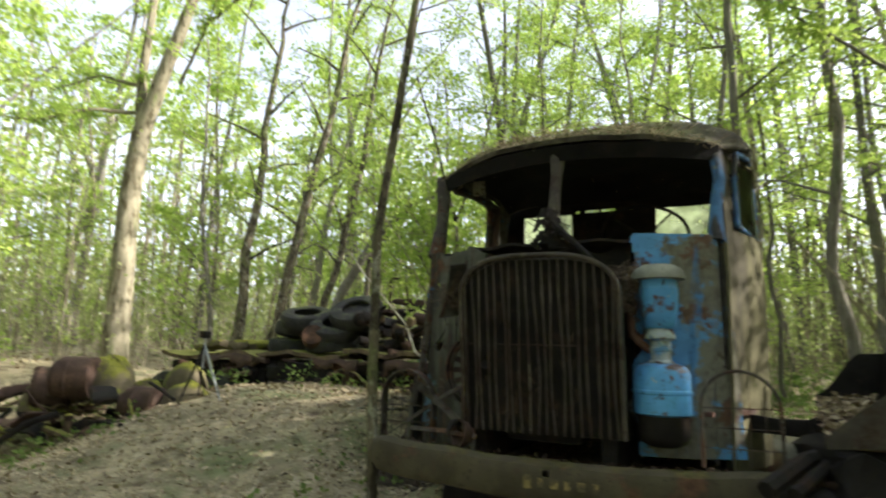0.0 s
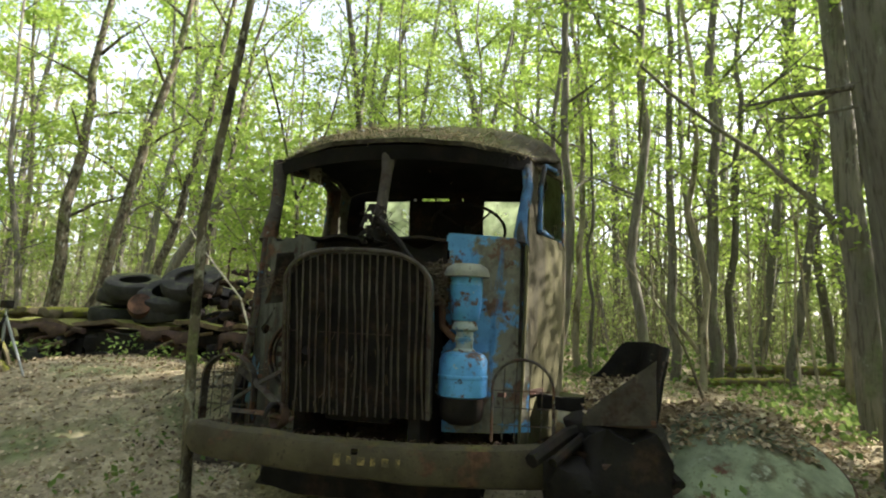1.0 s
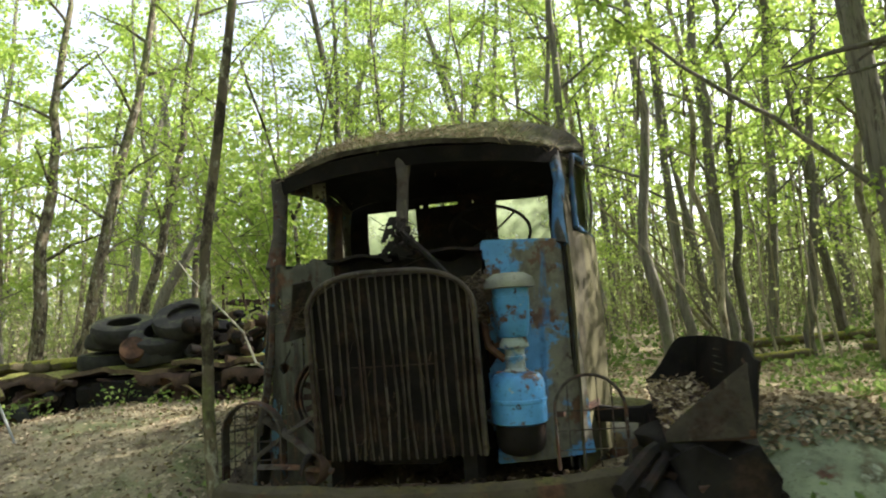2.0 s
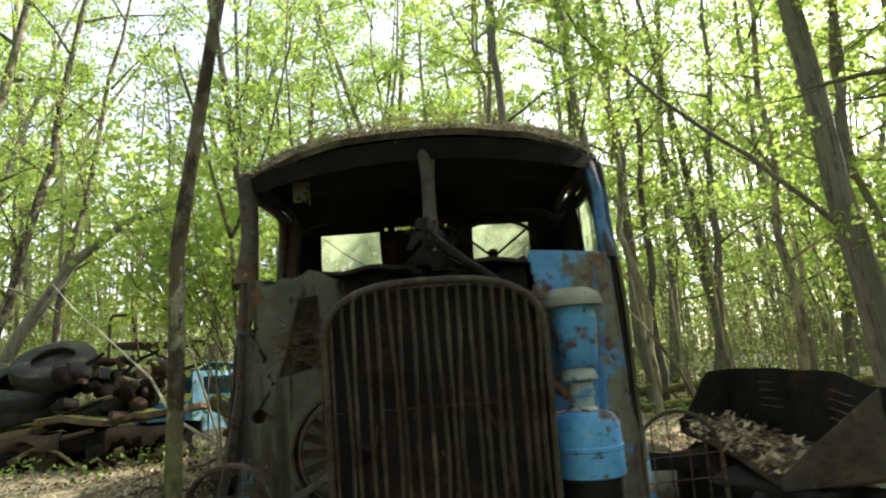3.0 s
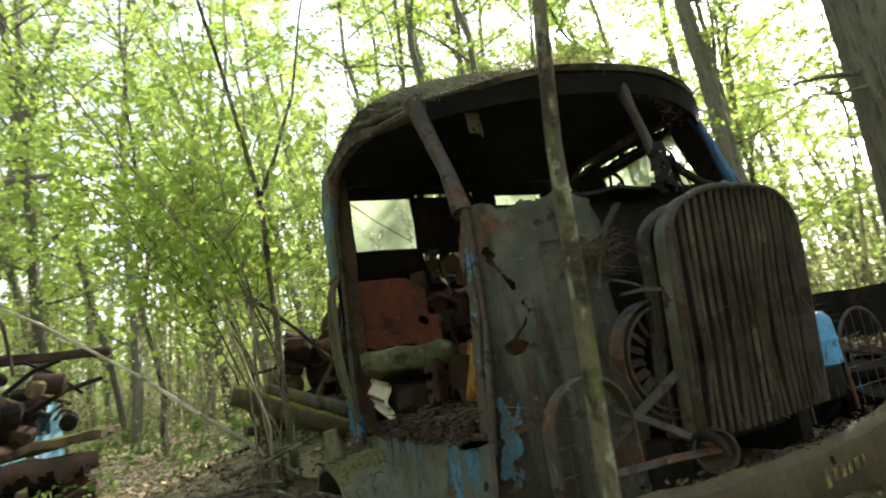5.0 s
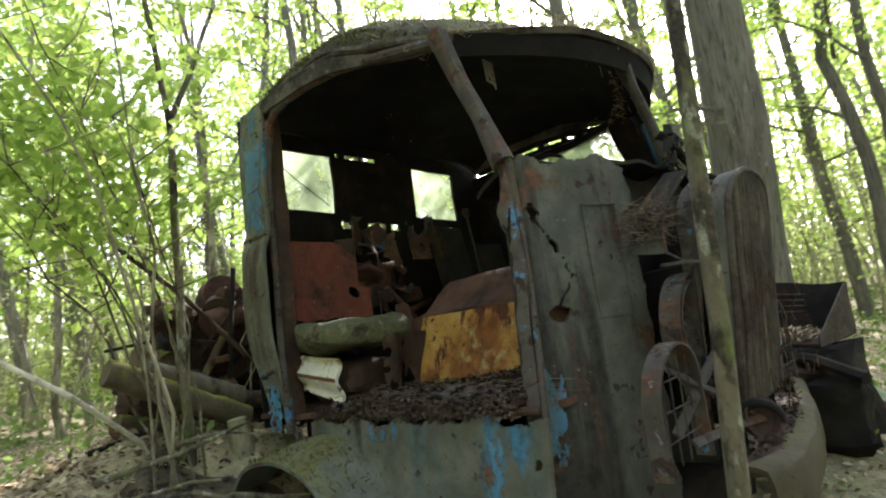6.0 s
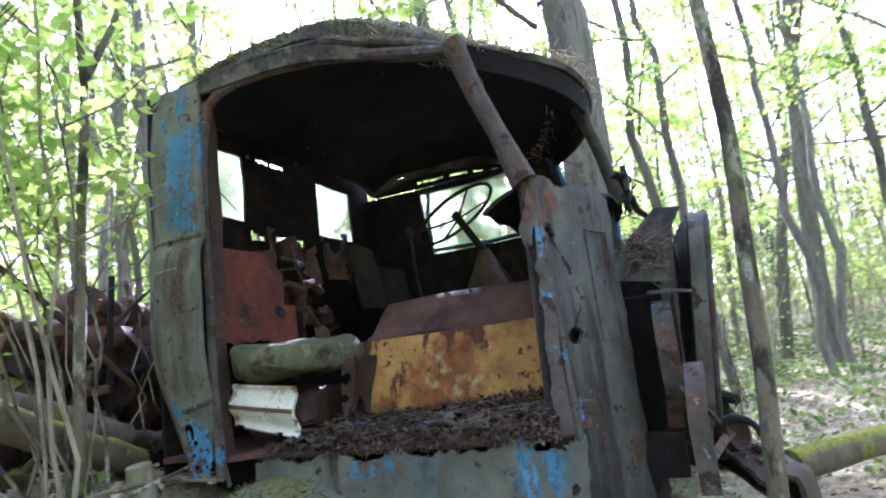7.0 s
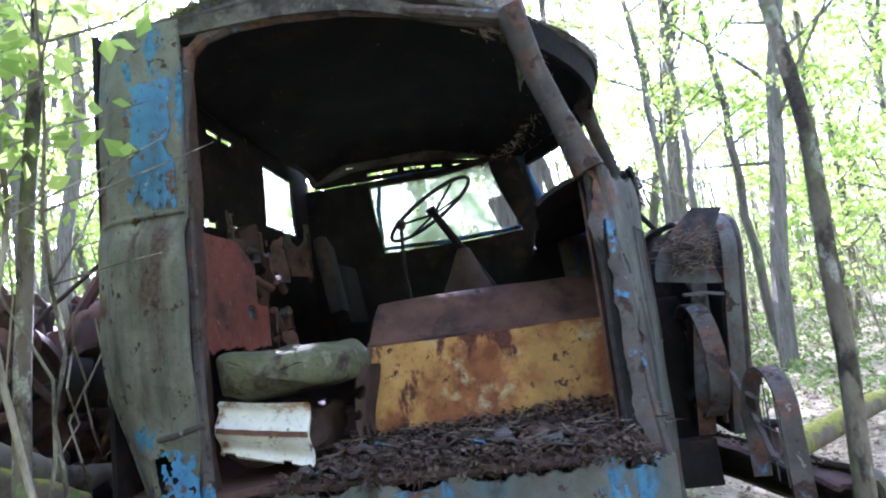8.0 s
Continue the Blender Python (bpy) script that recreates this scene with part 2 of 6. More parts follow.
def dusty_pane():
    m = bpy.data.materials.new("dusty_pane")
    m.use_nodes = True
    nt = m.node_tree
    nt.nodes.remove(nt.nodes["Principled BSDF"])
    tc = nt.nodes.new("ShaderNodeTexCoord")
    dust = ramp(nt, grain(nt, tc.outputs["Object"], 5, 6), 0.12, 0.72)
    a, t, mx = nt.nodes.new("ShaderNodeBsdfTransparent"), nt.nodes.new("ShaderNodeBsdfTranslucent"), nt.nodes.new("ShaderNodeMixShader")
    t.inputs[0].default_value = (0.36, 0.43, 0.28, 1)
    nt.links.new(dust, mx.inputs[0])
    nt.links.new(a.outputs[0], mx.inputs[1])
    nt.links.new(t.outputs[0], mx.inputs[2])
    nt.links.new(mx.outputs[0], nt.nodes["Material Output"].inputs["Surface"])
    return m


M_PANE = dusty_pane()


# ---- mesh helpers ----
def V(*a):
    return Vector(a)


def box(bm, c, s, m=None, bevel=0.0):
    """A box round c with sides s, turned by m, edges softened."""
    t = Matrix.Translation(c) @ (m or Matrix()) @ Matrix.Diagonal((*s, 1))
    made = bmesh.ops.create_cube(bm, size=1, matrix=t)["verts"]
    if bevel:
        edges = list({e for v in made for e in v.link_edges})
        bmesh.ops.bevel(bm, geom=edges, offset=bevel, segments=2, affect="EDGES", profile=0.6)


def rbox(bm, c, s, m=None, bevel=0.02):
    """A battered block: a box with dented faces and worn, uneven edges."""
    tmp = bmesh.new()
    bmesh.ops.create_cube(tmp, size=1)
    bmesh.ops.subdivide_edges(tmp, edges=list(tmp.edges), cuts=4, use_grid_fill=True)
    t = Matrix.Translation(c) @ (m or Matrix())
    low = min(s)
    got = {}
    for v in tmp.verts:
        q = v.co
        k = 1 - 0.10 * sum(abs(a) > 0.49 for a in q) ** 2 / 4
        p = t @ V(q.x * s[0] * k, q.y * s[1] * k, q.z * s[2] * k)
        got[v] = bm.verts.new(p + (0.25 * low + 0.5 * bevel) * noise.noise_vector(p * 6.0) * 0.6 + 0.12 * low * noise.noise_vector(p * 19.0))
    for f in tmp.faces:
        bm.faces.new([got[v] for v in f.verts])
    tmp.free()


def tube(bm, pts, radii, n=8, cap=True, flat=1.0):
    """A round bar through pts; radii one number or one a point."""
    pts = [Vector(p) for p in pts]
    radii = [radii] * len(pts) if isinstance(radii, (int, float)) else radii
    ref, rings = None, []
    for i, p in enumerate(pts):
        d = (pts[min(i + 1, len(pts) - 1)] - pts[max(i - 1, 0)]).normalized()
        if ref is None:
            ref = d.orthogonal().normalized()
        ref = (ref - d * ref.dot(d))
        ref = ref.normalized() if ref.length > 1e-4 else d.orthogonal().normalized()
        side = d.cross(ref)
        rings.append([bm.verts.new(p + radii[i] * (math.cos(a) * ref + flat * math.sin(a) * side)) for a in (2 * math.pi * k / n for k in range(n))])
    for a, b in zip(rings, rings[1:]):
        for k in range(n):
            bm.faces.new((a[k], a[(k + 1) % n], b[(k + 1) % n], b[k]))
    if cap:
        bm.faces.new(rings[0][::-1])
        bm.faces.new(rings[-1])


def sheet(bm, fn, nu, nv, th=0.012, hole=None, rough=0.0):
    """A plate of thickness th over fn(u, v), u and v from 0 to 1; hole(u, v) leaves cells out; rough crumples it."""
    P = [[Vector(fn(i / nu, j / nv)) for j in range(nv + 1)] for i in range(nu + 1)]
    if rough:
        P = [[p + rough * noise.noise_vector(p * 3.0) for p in row] for row in P]
    N = [[None] * (nv + 1) for _ in range(nu + 1)]
    for i in range(nu + 1):
        for j in range(nv + 1):
            a = P[min(i + 1, nu)][j] - P[max(i - 1, 0)][j]
            b = P[i][min(j + 1, nv)] - P[i][max(j - 1, 0)]
            c = a.cross(b)
            N[i][j] = c.normalized() if c.length > 1e-9 else V(0, 0, 1)
    A, B = {}, {}
    keep = {(i, j) for i in range(nu) for j in range(nv) if not (hole and hole((i + 0.5) / nu, (j + 0.5) / nv))}

    def vert(store, i, j, s):
        if (i, j) not in store:
            store[i, j] = bm.verts.new(P[i][j] + s * N[i][j] * th / 2)
        return store[i, j]

    for i, j in keep:
        q = ((i, j), (i + 1, j), (i + 1, j + 1), (i, j + 1))
        bm.faces.new([vert(A, *k, 1) for k in q])
        bm.faces.new([vert(B, *k, -1) for k in q[::-1]])
        for (d, e), (k1, k2) in (((0, -1), (q[0], q[1])), ((1, 0), (q[1], q[2])), ((0, 1), (q[2], q[3])), ((-1, 0), (q[3], q[0]))):
            if (i + d, j + e) not in keep:
                bm.faces.new((vert(A, *k2, 1), vert(A, *k1, 1), vert(B, *k1, -1), vert(B, *k2, -1)))


def lathe(bm, prof, m, n=24):
    """A turned body from (radius, height) pairs, its axis along z of m."""
    rings = [[bm.verts.new(m @ V(r * math.cos(2 * math.pi * k / n), r * math.sin(2 * math.pi * k / n), z)) for k in range(n)] for r, z in prof]
    for a, b in zip(rings, rings[1:]):
        for k in range(n):
            bm.faces.new((a[k], a[(k + 1) % n], b[(k + 1) % n], b[k]))
    bm.faces.new(rings[0][::-1])
    bm.faces.new(rings[-1])


def part(name, bm, material, parent=None, label="", smooth=True):
    """Links a bmesh as one mesh object, under parent if there is one."""
    bmesh.ops.recalc_face_normals(bm, faces=bm.faces)
    me = bpy.data.meshes.new(name)
    bm.to_mesh(me)
    bm.free()
    me.materials.append(material)
    if smooth:
        me.shade_smooth()
        me.set_sharp_from_angle(angle=radians(40))
    ob = new(name, me)
    if parent:
        ob.parent = parent
    return tagged(ob, label)


def thing(name, label, category, group="", kind="", at=(0, 0, 0)):
    ob = new(name)
    ob.location = at
    return tagged(ob, label, category, group, kind)


def rnd(a, b):
    return random.uniform(a, b)


def lerp(a, b, t):
    return a + (b - a) * t


def smooth(a, b, x):
    t = min(1, max(0, (x - a) / (b - a)))
    return t * t * (3 - 2 * t)


# ---- ground ----
def ground_z(x, y):
    """The height of the forest floor."""
    z = lerp(0.55 * smooth(-1.6, 1.6, y), 0.72 * smooth(-0.9, 2.4, y), smooth(1.0, -1.0, x)) - 0.12 * smooth(3, 7, y)
    z += 0.30 * math.exp(-((x + 1.6) ** 2 + (y - 2.3) ** 2) / 0.7)
    z -= 0.42 * math.exp(-((x + 1.75) ** 2 / 0.30 + (y - 1.1) ** 2 / 0.5))
    z += 0.50 * math.exp(-((x - 2.55) ** 2 + (y - 0.1) ** 2) / 0.8)
    z -= 0.55 * smooth(-5.4, -8.4, x) * smooth(16, 9, math.hypot(x, y))
    z += 0.9 * smooth(8, 45, math.hypot(x, y))
    return z + 0.10 * noise.noise(V(x * 0.35, y * 0.35, 0)) + 0.03 * noise.noise(V(x * 1.4, y * 1.4, 3))


def build_ground():
    bm = bmesh.new()
    ring = [0.0, 0.3] + [0.3 + 0.3 * k for k in range(1, 50)] + [15.3 * 1.17**k for k in range(1, 38)]
    n = 120
    prev = None
    for r in ring:
        row = [bm.verts.new((r * math.cos(2 * math.pi * k / n), r * math.sin(2 * math.pi * k / n) , 0)) for k in range(n)] if r else [bm.verts.new((0, 0, 0))]
        for v in row:
            v.co.z = ground_z(v.co.x, v.co.y)
        if prev:
            for k in range(n):
                if len(prev) == 1:
                    bm.faces.new((prev[0], row[k], row[(k + 1) % n]))
                else:
                    bm.faces.new((prev[k], row[k], row[(k + 1) % n], prev[(k + 1) % n]))
        prev = row
    ob = part("ground", bm, M_GROUND)
    tagged(ob, "leaf-strewn forest floor with patches of green plants", "ground", kind="structure")


build_ground()


# ---- the truck ----
def sill_y(x):
    """Depth of the cab's front along its waist."""
    return -0.44 + 0.33 * (x / 1.06) ** 2


def head_y(x):
    """Depth of the cab's front along the top of the windscreen."""
    return -0.30 + 0.42 * (x / 1.07) ** 2


truck = thing("old_truck", "derelict blue and grey truck cab without door, rusted and mossy", "truck")


def cab_roof():
    def fn(u, v):
        x = (2 * u - 1)
        y0 = -0.36 + 0.47 * abs(x) ** 2.2
        y = lerp(y0, 2.06 - 0.14 * x * x, v)
        rise = smooth(-0.05, 0.28, v) * (1 - 0.35 * smooth(0.75, 1.0, v))
        full = lerp(2.4, 8.0, smooth(0.0, 0.4, v))
        z = 2.79 + 0.20 * smooth(-0.05, 0.5, v) - 0.11 * smooth(0.8, 1.0, v) + (0.145 * rise + 0.03) * (1 - abs(x) ** full) ** 0.7
        z += 0.02 * noise.noise(V(x * 4, y * 4, 1)) + 0.05 * math.sin(math.pi * min(1, v * 1.05)) ** 0.8 * (1 - abs(x) ** 8)
        return (x * (1.085 + 0.20 * smooth(0, 0.36, v) - 0.06 * smooth(0.6, 1, v)), y, z)

    bm = bmesh.new()
    sheet(bm, fn, 44, 40, 0.035)
    part("roof", bm, M_ROOF, truck, "moss and twig covered domed roof")
    # the lining under the roof, blackened to hold the shade inside
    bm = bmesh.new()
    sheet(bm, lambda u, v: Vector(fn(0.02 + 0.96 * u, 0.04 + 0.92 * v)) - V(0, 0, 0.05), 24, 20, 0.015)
    part("roof_lining", bm, M_LINING, truck, "rusted roof lining, near black for the shade in the cab")
    # the strip over the windscreen, in the same shade-black
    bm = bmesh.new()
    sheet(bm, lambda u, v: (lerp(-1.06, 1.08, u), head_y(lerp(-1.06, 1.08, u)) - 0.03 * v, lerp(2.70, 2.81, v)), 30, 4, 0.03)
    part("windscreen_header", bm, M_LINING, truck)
    # gutters along the sides
    for s in (-1, 1):
        bm = bmesh.new()
        tube(bm, [(s * 1.08, 0.11, 2.80), (s * 1.17, 0.33, 2.86), (s * 1.28, 0.75, 2.955), (s * 1.285, 1.2, 2.99), (s * 1.28, 1.6, 2.97), (s * 1.23, 1.92, 2.88)], 0.022, 8)
        part("roof_gutter", bm, M_ROOF, truck)


def cab_pillars():
    # corner pillars beside the windscreen
    for s in (-1, 1):
        bm = bmesh.new()
        tube(bm, [(s * (1.12 if s < 0 else 1.05), 0.14, 2.82), (s * 1.08, 0.07, 2.55), (s * 1.055, 0.0, 2.35), (s * 1.05, -0.09, 2.08)], [0.07, 0.058, 0.055, 0.075] if s < 0 else [0.05, 0.045, 0.045, 0.07], 10, flat=0.75)
        part("corner_pillar", bm, M_PILLAR if s < 0 else M_BLUEGREY, truck)
    bm = bmesh.new()
    tube(bm, [(0.04, -0.27, 2.77), (0.04, -0.31, 2.6), (0.04, -0.36, 2.4), (0.03, -0.42, 2.1)], [0.07, 0.045, 0.045, 0.055], 10, flat=0.6)
    part("centre_pillar", bm, M_GRILLE, truck, "windscreen centre pillar with peeling paint")
    # wiper linkage and torn metal at its foot
    bm = bmesh.new()
    tube(bm, [(0.0, -0.41, 2.28), (0.06, -0.46, 2.2), (0.2, -0.50, 2.07), (0.32, -0.62, 1.96), (0.42, -0.7, 1.86)], [0.03, 0.026, 0.022, 0.016, 0.013], 7)
    sheet(bm, lambda u, v: (lerp(-0.10, 0.12, u) * (1.2 - 0.7 * v), -0.45 - 0.03 * math.sin(5 * u), lerp(2.03, 2.30, v)), 12, 14, 0.008, hole=lambda u, v: noise.noise(V(u * 5, v * 6, 3)) > 0.12, rough=0.05)
    part("torn_bracket", bm, M_DARK, truck)
    for k in range(9):
        bm = bmesh.new()
        p = V(rnd(-0.08, 0.1), -0.46, rnd(2.12, 2.32))
        tube(bm, [p] + [p + V(rnd(-0.14, 0.14), rnd(-0.08, 0.04), -0.06 * j) for j in range(1, 4)], rnd(0.003, 0.007), 5)
        part("loose_wire", bm, M_DARK, truck)


def front_panels():
    # grey panel
    def fn(u, v):
        x = lerp(-1.06, -0.43, u)
        z = lerp(0.40, 2.12, v)
        y = sill_y(x) + (0.04 * smooth(-1.0, -1.06, x))
        return (x - 0.10 * (1 - v) * (1 - u) ** 2, y + 0.02 * (1 - v), z)

    def panel_tear(u, v):
        """Ragged edges, and the tear that runs down behind the doorway's edge."""
        v = (lerp(0.40, 2.12, v) - 0.62) / 1.49
        if v > 0.985 - 0.03 * smooth(0.75, 1, u) + 0.03 * noise.noise(V(u * 5, 0, 0)) + 0.01 * noise.noise(V(u * 23, 3, 0)) or u > 0.955 + 0.09 * noise.noise(V(0, v * 9, 2)):
            return True
        mid = 0.13 + 0.20 * smooth(0.84, 0.6, v) - 0.10 * smooth(0.60, 0.52, v)
        wide = 0.028 * max(0.0, 0.35 + noise.noise(V(v * 26, 1, 0))) + 0.02 * noise.noise(V(v * 60, u * 20, 4)) + 0.04 * math.exp(-((v - 0.82) / 0.015) ** 2) + 0.07 * math.exp(-((v - 0.50) / 0.02) ** 2)
        return 0.47 < v < 0.85 and abs(u - mid - 0.02 * noise.noise(V(v * 40, 7, 0))) < wide

    bm = bmesh.new()
    sheet(bm, fn, 76, 166, 0.02, hole=panel_tear, rough=0.012)
    panel = part("front_panel", bm, M_GREY, truck, "flat grey front panel with blue flakes")
    bm = bmesh.new()
    for x0, x1, z0, z1 in ((-0.76, -0.752, 1.32, 1.86), (-0.578, -0.57, 1.32, 1.86), (-0.76, -0.57, 1.852, 1.86), (-0.76, -0.57, 1.32, 1.328)):
        x = (x0 + x1) / 2
        box(bm, (x, sill_y(x) - 0.014, (z0 + z1) / 2), (x1 - x0, 0.010, z1 - z0), pose(0, 0, 0, 0, 0, math.degrees(math.atan(0.59 * x))))
    part("pressed_frame", bm, M_GREY, panel)

    bm = bmesh.new()
    sheet(bm, lambda u, v: V(*fn(0.06 + 0.9 * u, 0.02 + 0.94 * v)) + V(0.02, 0.07, 0), 14, 18, 0.012)
    part("panel_backing", bm, M_RUST, panel)

    # blue panel
    def fn2(u, v):
        x = lerp(0.50, 1.08, u)
        return (x + 0.07 * (1 - v) * u**2, sill_y(x) + 0.05 * smooth(1.0, 1.08, x) + 0.02 * (1 - v), lerp(0.72, 2.12, v))

    bm = bmesh.new()
    sheet(bm, fn2, 50, 90, 0.02, hole=lambda u, v: u < 0.10 + 0.16 * noise.noise(V(5, v * 7, 2)), rough=0.012)
    part("front_panel", bm, M_BLUE, truck, "blue front panel with rust patches")
    # bulkhead between them, in the steel blackened for shade
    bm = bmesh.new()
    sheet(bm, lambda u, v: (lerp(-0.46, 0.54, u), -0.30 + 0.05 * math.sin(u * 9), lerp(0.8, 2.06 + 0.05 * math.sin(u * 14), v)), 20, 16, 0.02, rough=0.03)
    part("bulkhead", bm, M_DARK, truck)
    # dashboard ledge, in that same black
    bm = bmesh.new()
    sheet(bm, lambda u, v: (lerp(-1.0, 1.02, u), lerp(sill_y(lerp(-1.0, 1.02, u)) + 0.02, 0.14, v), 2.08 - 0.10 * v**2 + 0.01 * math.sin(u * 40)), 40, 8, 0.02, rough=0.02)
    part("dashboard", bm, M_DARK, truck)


def cab_sides():
    # passenger side: rear quarter, sill and inner edges of the doorway
    def quarter(u, v):
        y = lerp(1.54, 1.98, u)
        z = lerp(0.82, 2.97, v)
        low = smooth(0.62, 0.55, v)
        return (-1.30 - 0.035 * math.sin(math.pi * v) - 0.03 * low - 0.03 * low * math.sin(math.pi * min(1, v / 0.6)) + 0.05 * smooth(0.35, 0.0, v) + 0.08 * smooth(0.5, 1, u) ** 2, y - 0.14 * u * smooth(0.4, 0, v), z)

    bm = bmesh.new()
    sheet(bm, quarter, 40, 120, 0.02, hole=lambda u, v: v < 0.16 * smooth(0.5, 0.1, abs(u - 0.45)) + 0.05 * noise.noise(V(u * 7, v * 20, 0)) or (u - 0.25) ** 2 * 0.06 + (v - 0.845) ** 2 < 0.00008, rough=0.015)
    qp = part("rear_quarter_panel", bm, M_SIDE, truck, "weathered side panel with blue flaking paint")
    bm = bmesh.new()
    tube(bm, [V(*quarter(u, 0.605)) - V(0.012, 0, 0) for u in (0, 0.2, 0.4, 0.6, 0.8, 0.95)], 0.014, 7)
    part("panel_seam", bm, M_SIDE, qp)
    bm = bmesh.new()
    tube(bm, [(-1.33, 1.70, 1.23), (-1.40, 1.68, 1.24), (-1.43, 1.60, 1.25), (-1.42, 1.48, 1.28)], 0.013, 7)
    part("grab_bar", bm, M_PILLAR, qp)
    bm = bmesh.new()
    tube(bm, [(-1.265, 1.53, 2.84), (-1.285, 1.56, 2.5), (-1.295, 1.57, 1.9), (-1.315, 1.56, 1.4), (-1.315, 1.55, 0.9)], [0.05, 0.035, 0.04, 0.045, 0.045], 8, flat=0.6)
    part("door_post", bm, M_PILLAR, truck)
    bm = bmesh.new()
    tube(bm, [(-1.10, 0.13, 2.79), (-1.20, 0.45, 2.83), (-1.255, 0.8, 2.885), (-1.26, 1.1, 2.915), (-1.26, 1.33, 2.915), (-1.265, 1.45, 2.885), (-1.27, 1.52, 2.82), (-1.275, 1.535, 2.72)], 0.028, 8)
    part("door_frame_top", bm, M_PILLAR, truck)
    bm = bmesh.new()
    sheet(bm, lambda u, v: (-lerp(1.08, 1.285, smooth(0, 0.4, u)) - 0.004, lerp(0.12, 1.92, u), lerp(lerp(2.77, 2.90, smooth(0, 0.6, u)), lerp(2.80, 2.99, smooth(0, 0.55, u)) - 0.09 * smooth(0.85, 1.0, u), v)), 30, 4, 0.025)
    part("door_header", bm, M_ROOF, truck)
    bm = bmesh.new()
    sheet(bm, lambda u, v: (lerp(1.07, 1.285, smooth(0, 0.4, u)), lerp(0.12, 1.92, u), lerp(lerp(2.79, 2.855, smooth(0, 0.5, u)), lerp(2.80, 2.99, smooth(0, 0.55, u)) - 0.09 * smooth(0.85, 1.0, u), v)), 60, 10, 0.02, hole=lambda u, v: 0.1 < u < 0.75 and 0.3 < v < 0.5 and noise.noise(V(u * 22, 0, 6)) > -0.1)
    part("side_header", bm, M_DARK, truck, "rusted strip over the driver's window")
    # inner flange of the door post
    bm = bmesh.new()
    sheet(bm, lambda u, v: (lerp(-1.30, -1.17, u) - 0.02 * (1 - v), 1.575 + 0.01 * math.sin(7 * v), lerp(0.98, 2.90, v)), 4, 24, 0.015, rough=0.015)
    part("door_jamb", bm, M_DARKRUST, truck, "dark brown inner flange of the door post")
    # hinge-side edge of the doorway
    bm = bmesh.new()
    tube(bm, [(-1.045, -0.11, 2.1), (-1.055, -0.13, 1.8), (-1.07, -0.14, 1.5), (-1.12, -0.16, 1.15), (-1.17, -0.18, 0.9)], [0.04, 0.03, 0.028, 0.03, 0.03], 8, flat=0.6)
    part("door_hinge_post", bm, M_PILLAR, truck)

    bm = bmesh.new()
    sheet(bm, lambda u, v: (lerp(-1.16, -1.05, v) - 0.01 * math.sin(math.pi * u), lerp(-0.02, -0.13, u) - 0.03 * (1 - v), lerp(0.98, 2.10, v)), 44, 210, 0.012,
          hole=lambda u, v: u < 0.45 + 0.5 * noise.noise(V(0, v * 6, 5)) + 0.15 * noise.noise(V(0, v * 25, 9)) or (u - 0.6) ** 2 * 0.02 + (v - 0.72 - 0.05 * math.sin(u * 9)) ** 2 < 0.0012, rough=0.03)
    part("hinge_panel", bm, M_PILLAR, truck, "torn inner hinge panel with flaking paint")
    bm = bmesh.new()
    tube(bm, [V(-1.28 + 0.11 * smooth(0.15, -0.2, -0.16 + 0.095 * k) + 0.02 * noise.noise(V(k * 0.7, 0, 0)), -0.16 + 0.095 * k, 0.985 + 0.014 * noise.noise(V(k, 3, 0))) for k in range(17)], [0.018 + 0.012 * noise.noise(V(k * 1.3, 7, 0)) for k in range(17)], 8)
    part("sill_board", bm, M_DARKRUST, truck, "rotten brown door sill")

    def sillp(u, v):
        y = lerp(-0.20, 1.36, u)
        z = lerp(0.42, 1.0, v)
        return (-1.27 - 0.05 * (1 - v) - 0.02 * math.sin(u * 3) + 0.10 * smooth(0.2, 0.0, u), y, z)

    bm = bmesh.new()
    sheet(bm, sillp, 220, 84, 0.025, hole=lambda u, v: v > 0.93 + 0.08 * noise.noise(V(u * 9, 0, 4)) + 0.04 * noise.noise(V(u * 31, 0, 2)) or noise.noise(V(u * 14, v * 5, 9)) > 0.62 or (u > 0.62 and (lerp(-0.30, 1.36, u) - 1.3) ** 2 + (lerp(0.42, 1.0, v) - 0.3) ** 2 < 0.24), rough=0.02)
    part("door_sill_panel", bm, M_SILL, truck, "ragged sill panel below the doorway")
    # driver's side with its door window
    def drv(u, v):
        y = lerp(lerp(-0.12, 0.16, smooth(0.6, 1.0, v)), 2.0, u)
        z = lerp(0.6, 2.84, v)
        return (lerp(1.08, 1.30, smooth(0.0, 0.42, u)) + 0.02 * math.sin(math.pi * v), y, z)

    bm = bmesh.new()
    sheet(bm, drv, 42, 46, 0.02, hole=lambda u, v: 0.13 < u < 0.70 and 0.725 < v < 0.985, rough=0.008)
    door = part("driver_side_panel", bm, M_BEIGE, truck, "beige driver's side with an empty window")
    bm = bmesh.new()
    tube(bm, [(1.17, 0.20, 2.24), (1.17, 0.23, 2.6), (1.19, 0.32, 2.80), (1.26, 0.6, 2.83), (1.29, 1.2, 2.85), (1.29, 1.34, 2.82), (1.3, 1.38, 2.6), (1.3, 1.37, 2.25), (1.3, 0.85, 2.23), (1.17, 0.20, 2.24)], 0.02, 8)
    part("window_frame", bm, M_BLUEGREY, door)
    # inner sheet added near black, so the door's inside looks shaded
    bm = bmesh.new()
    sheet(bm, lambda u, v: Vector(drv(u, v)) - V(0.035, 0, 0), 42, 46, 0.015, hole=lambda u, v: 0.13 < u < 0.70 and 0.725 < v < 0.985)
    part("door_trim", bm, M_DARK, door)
    bm = bmesh.new()
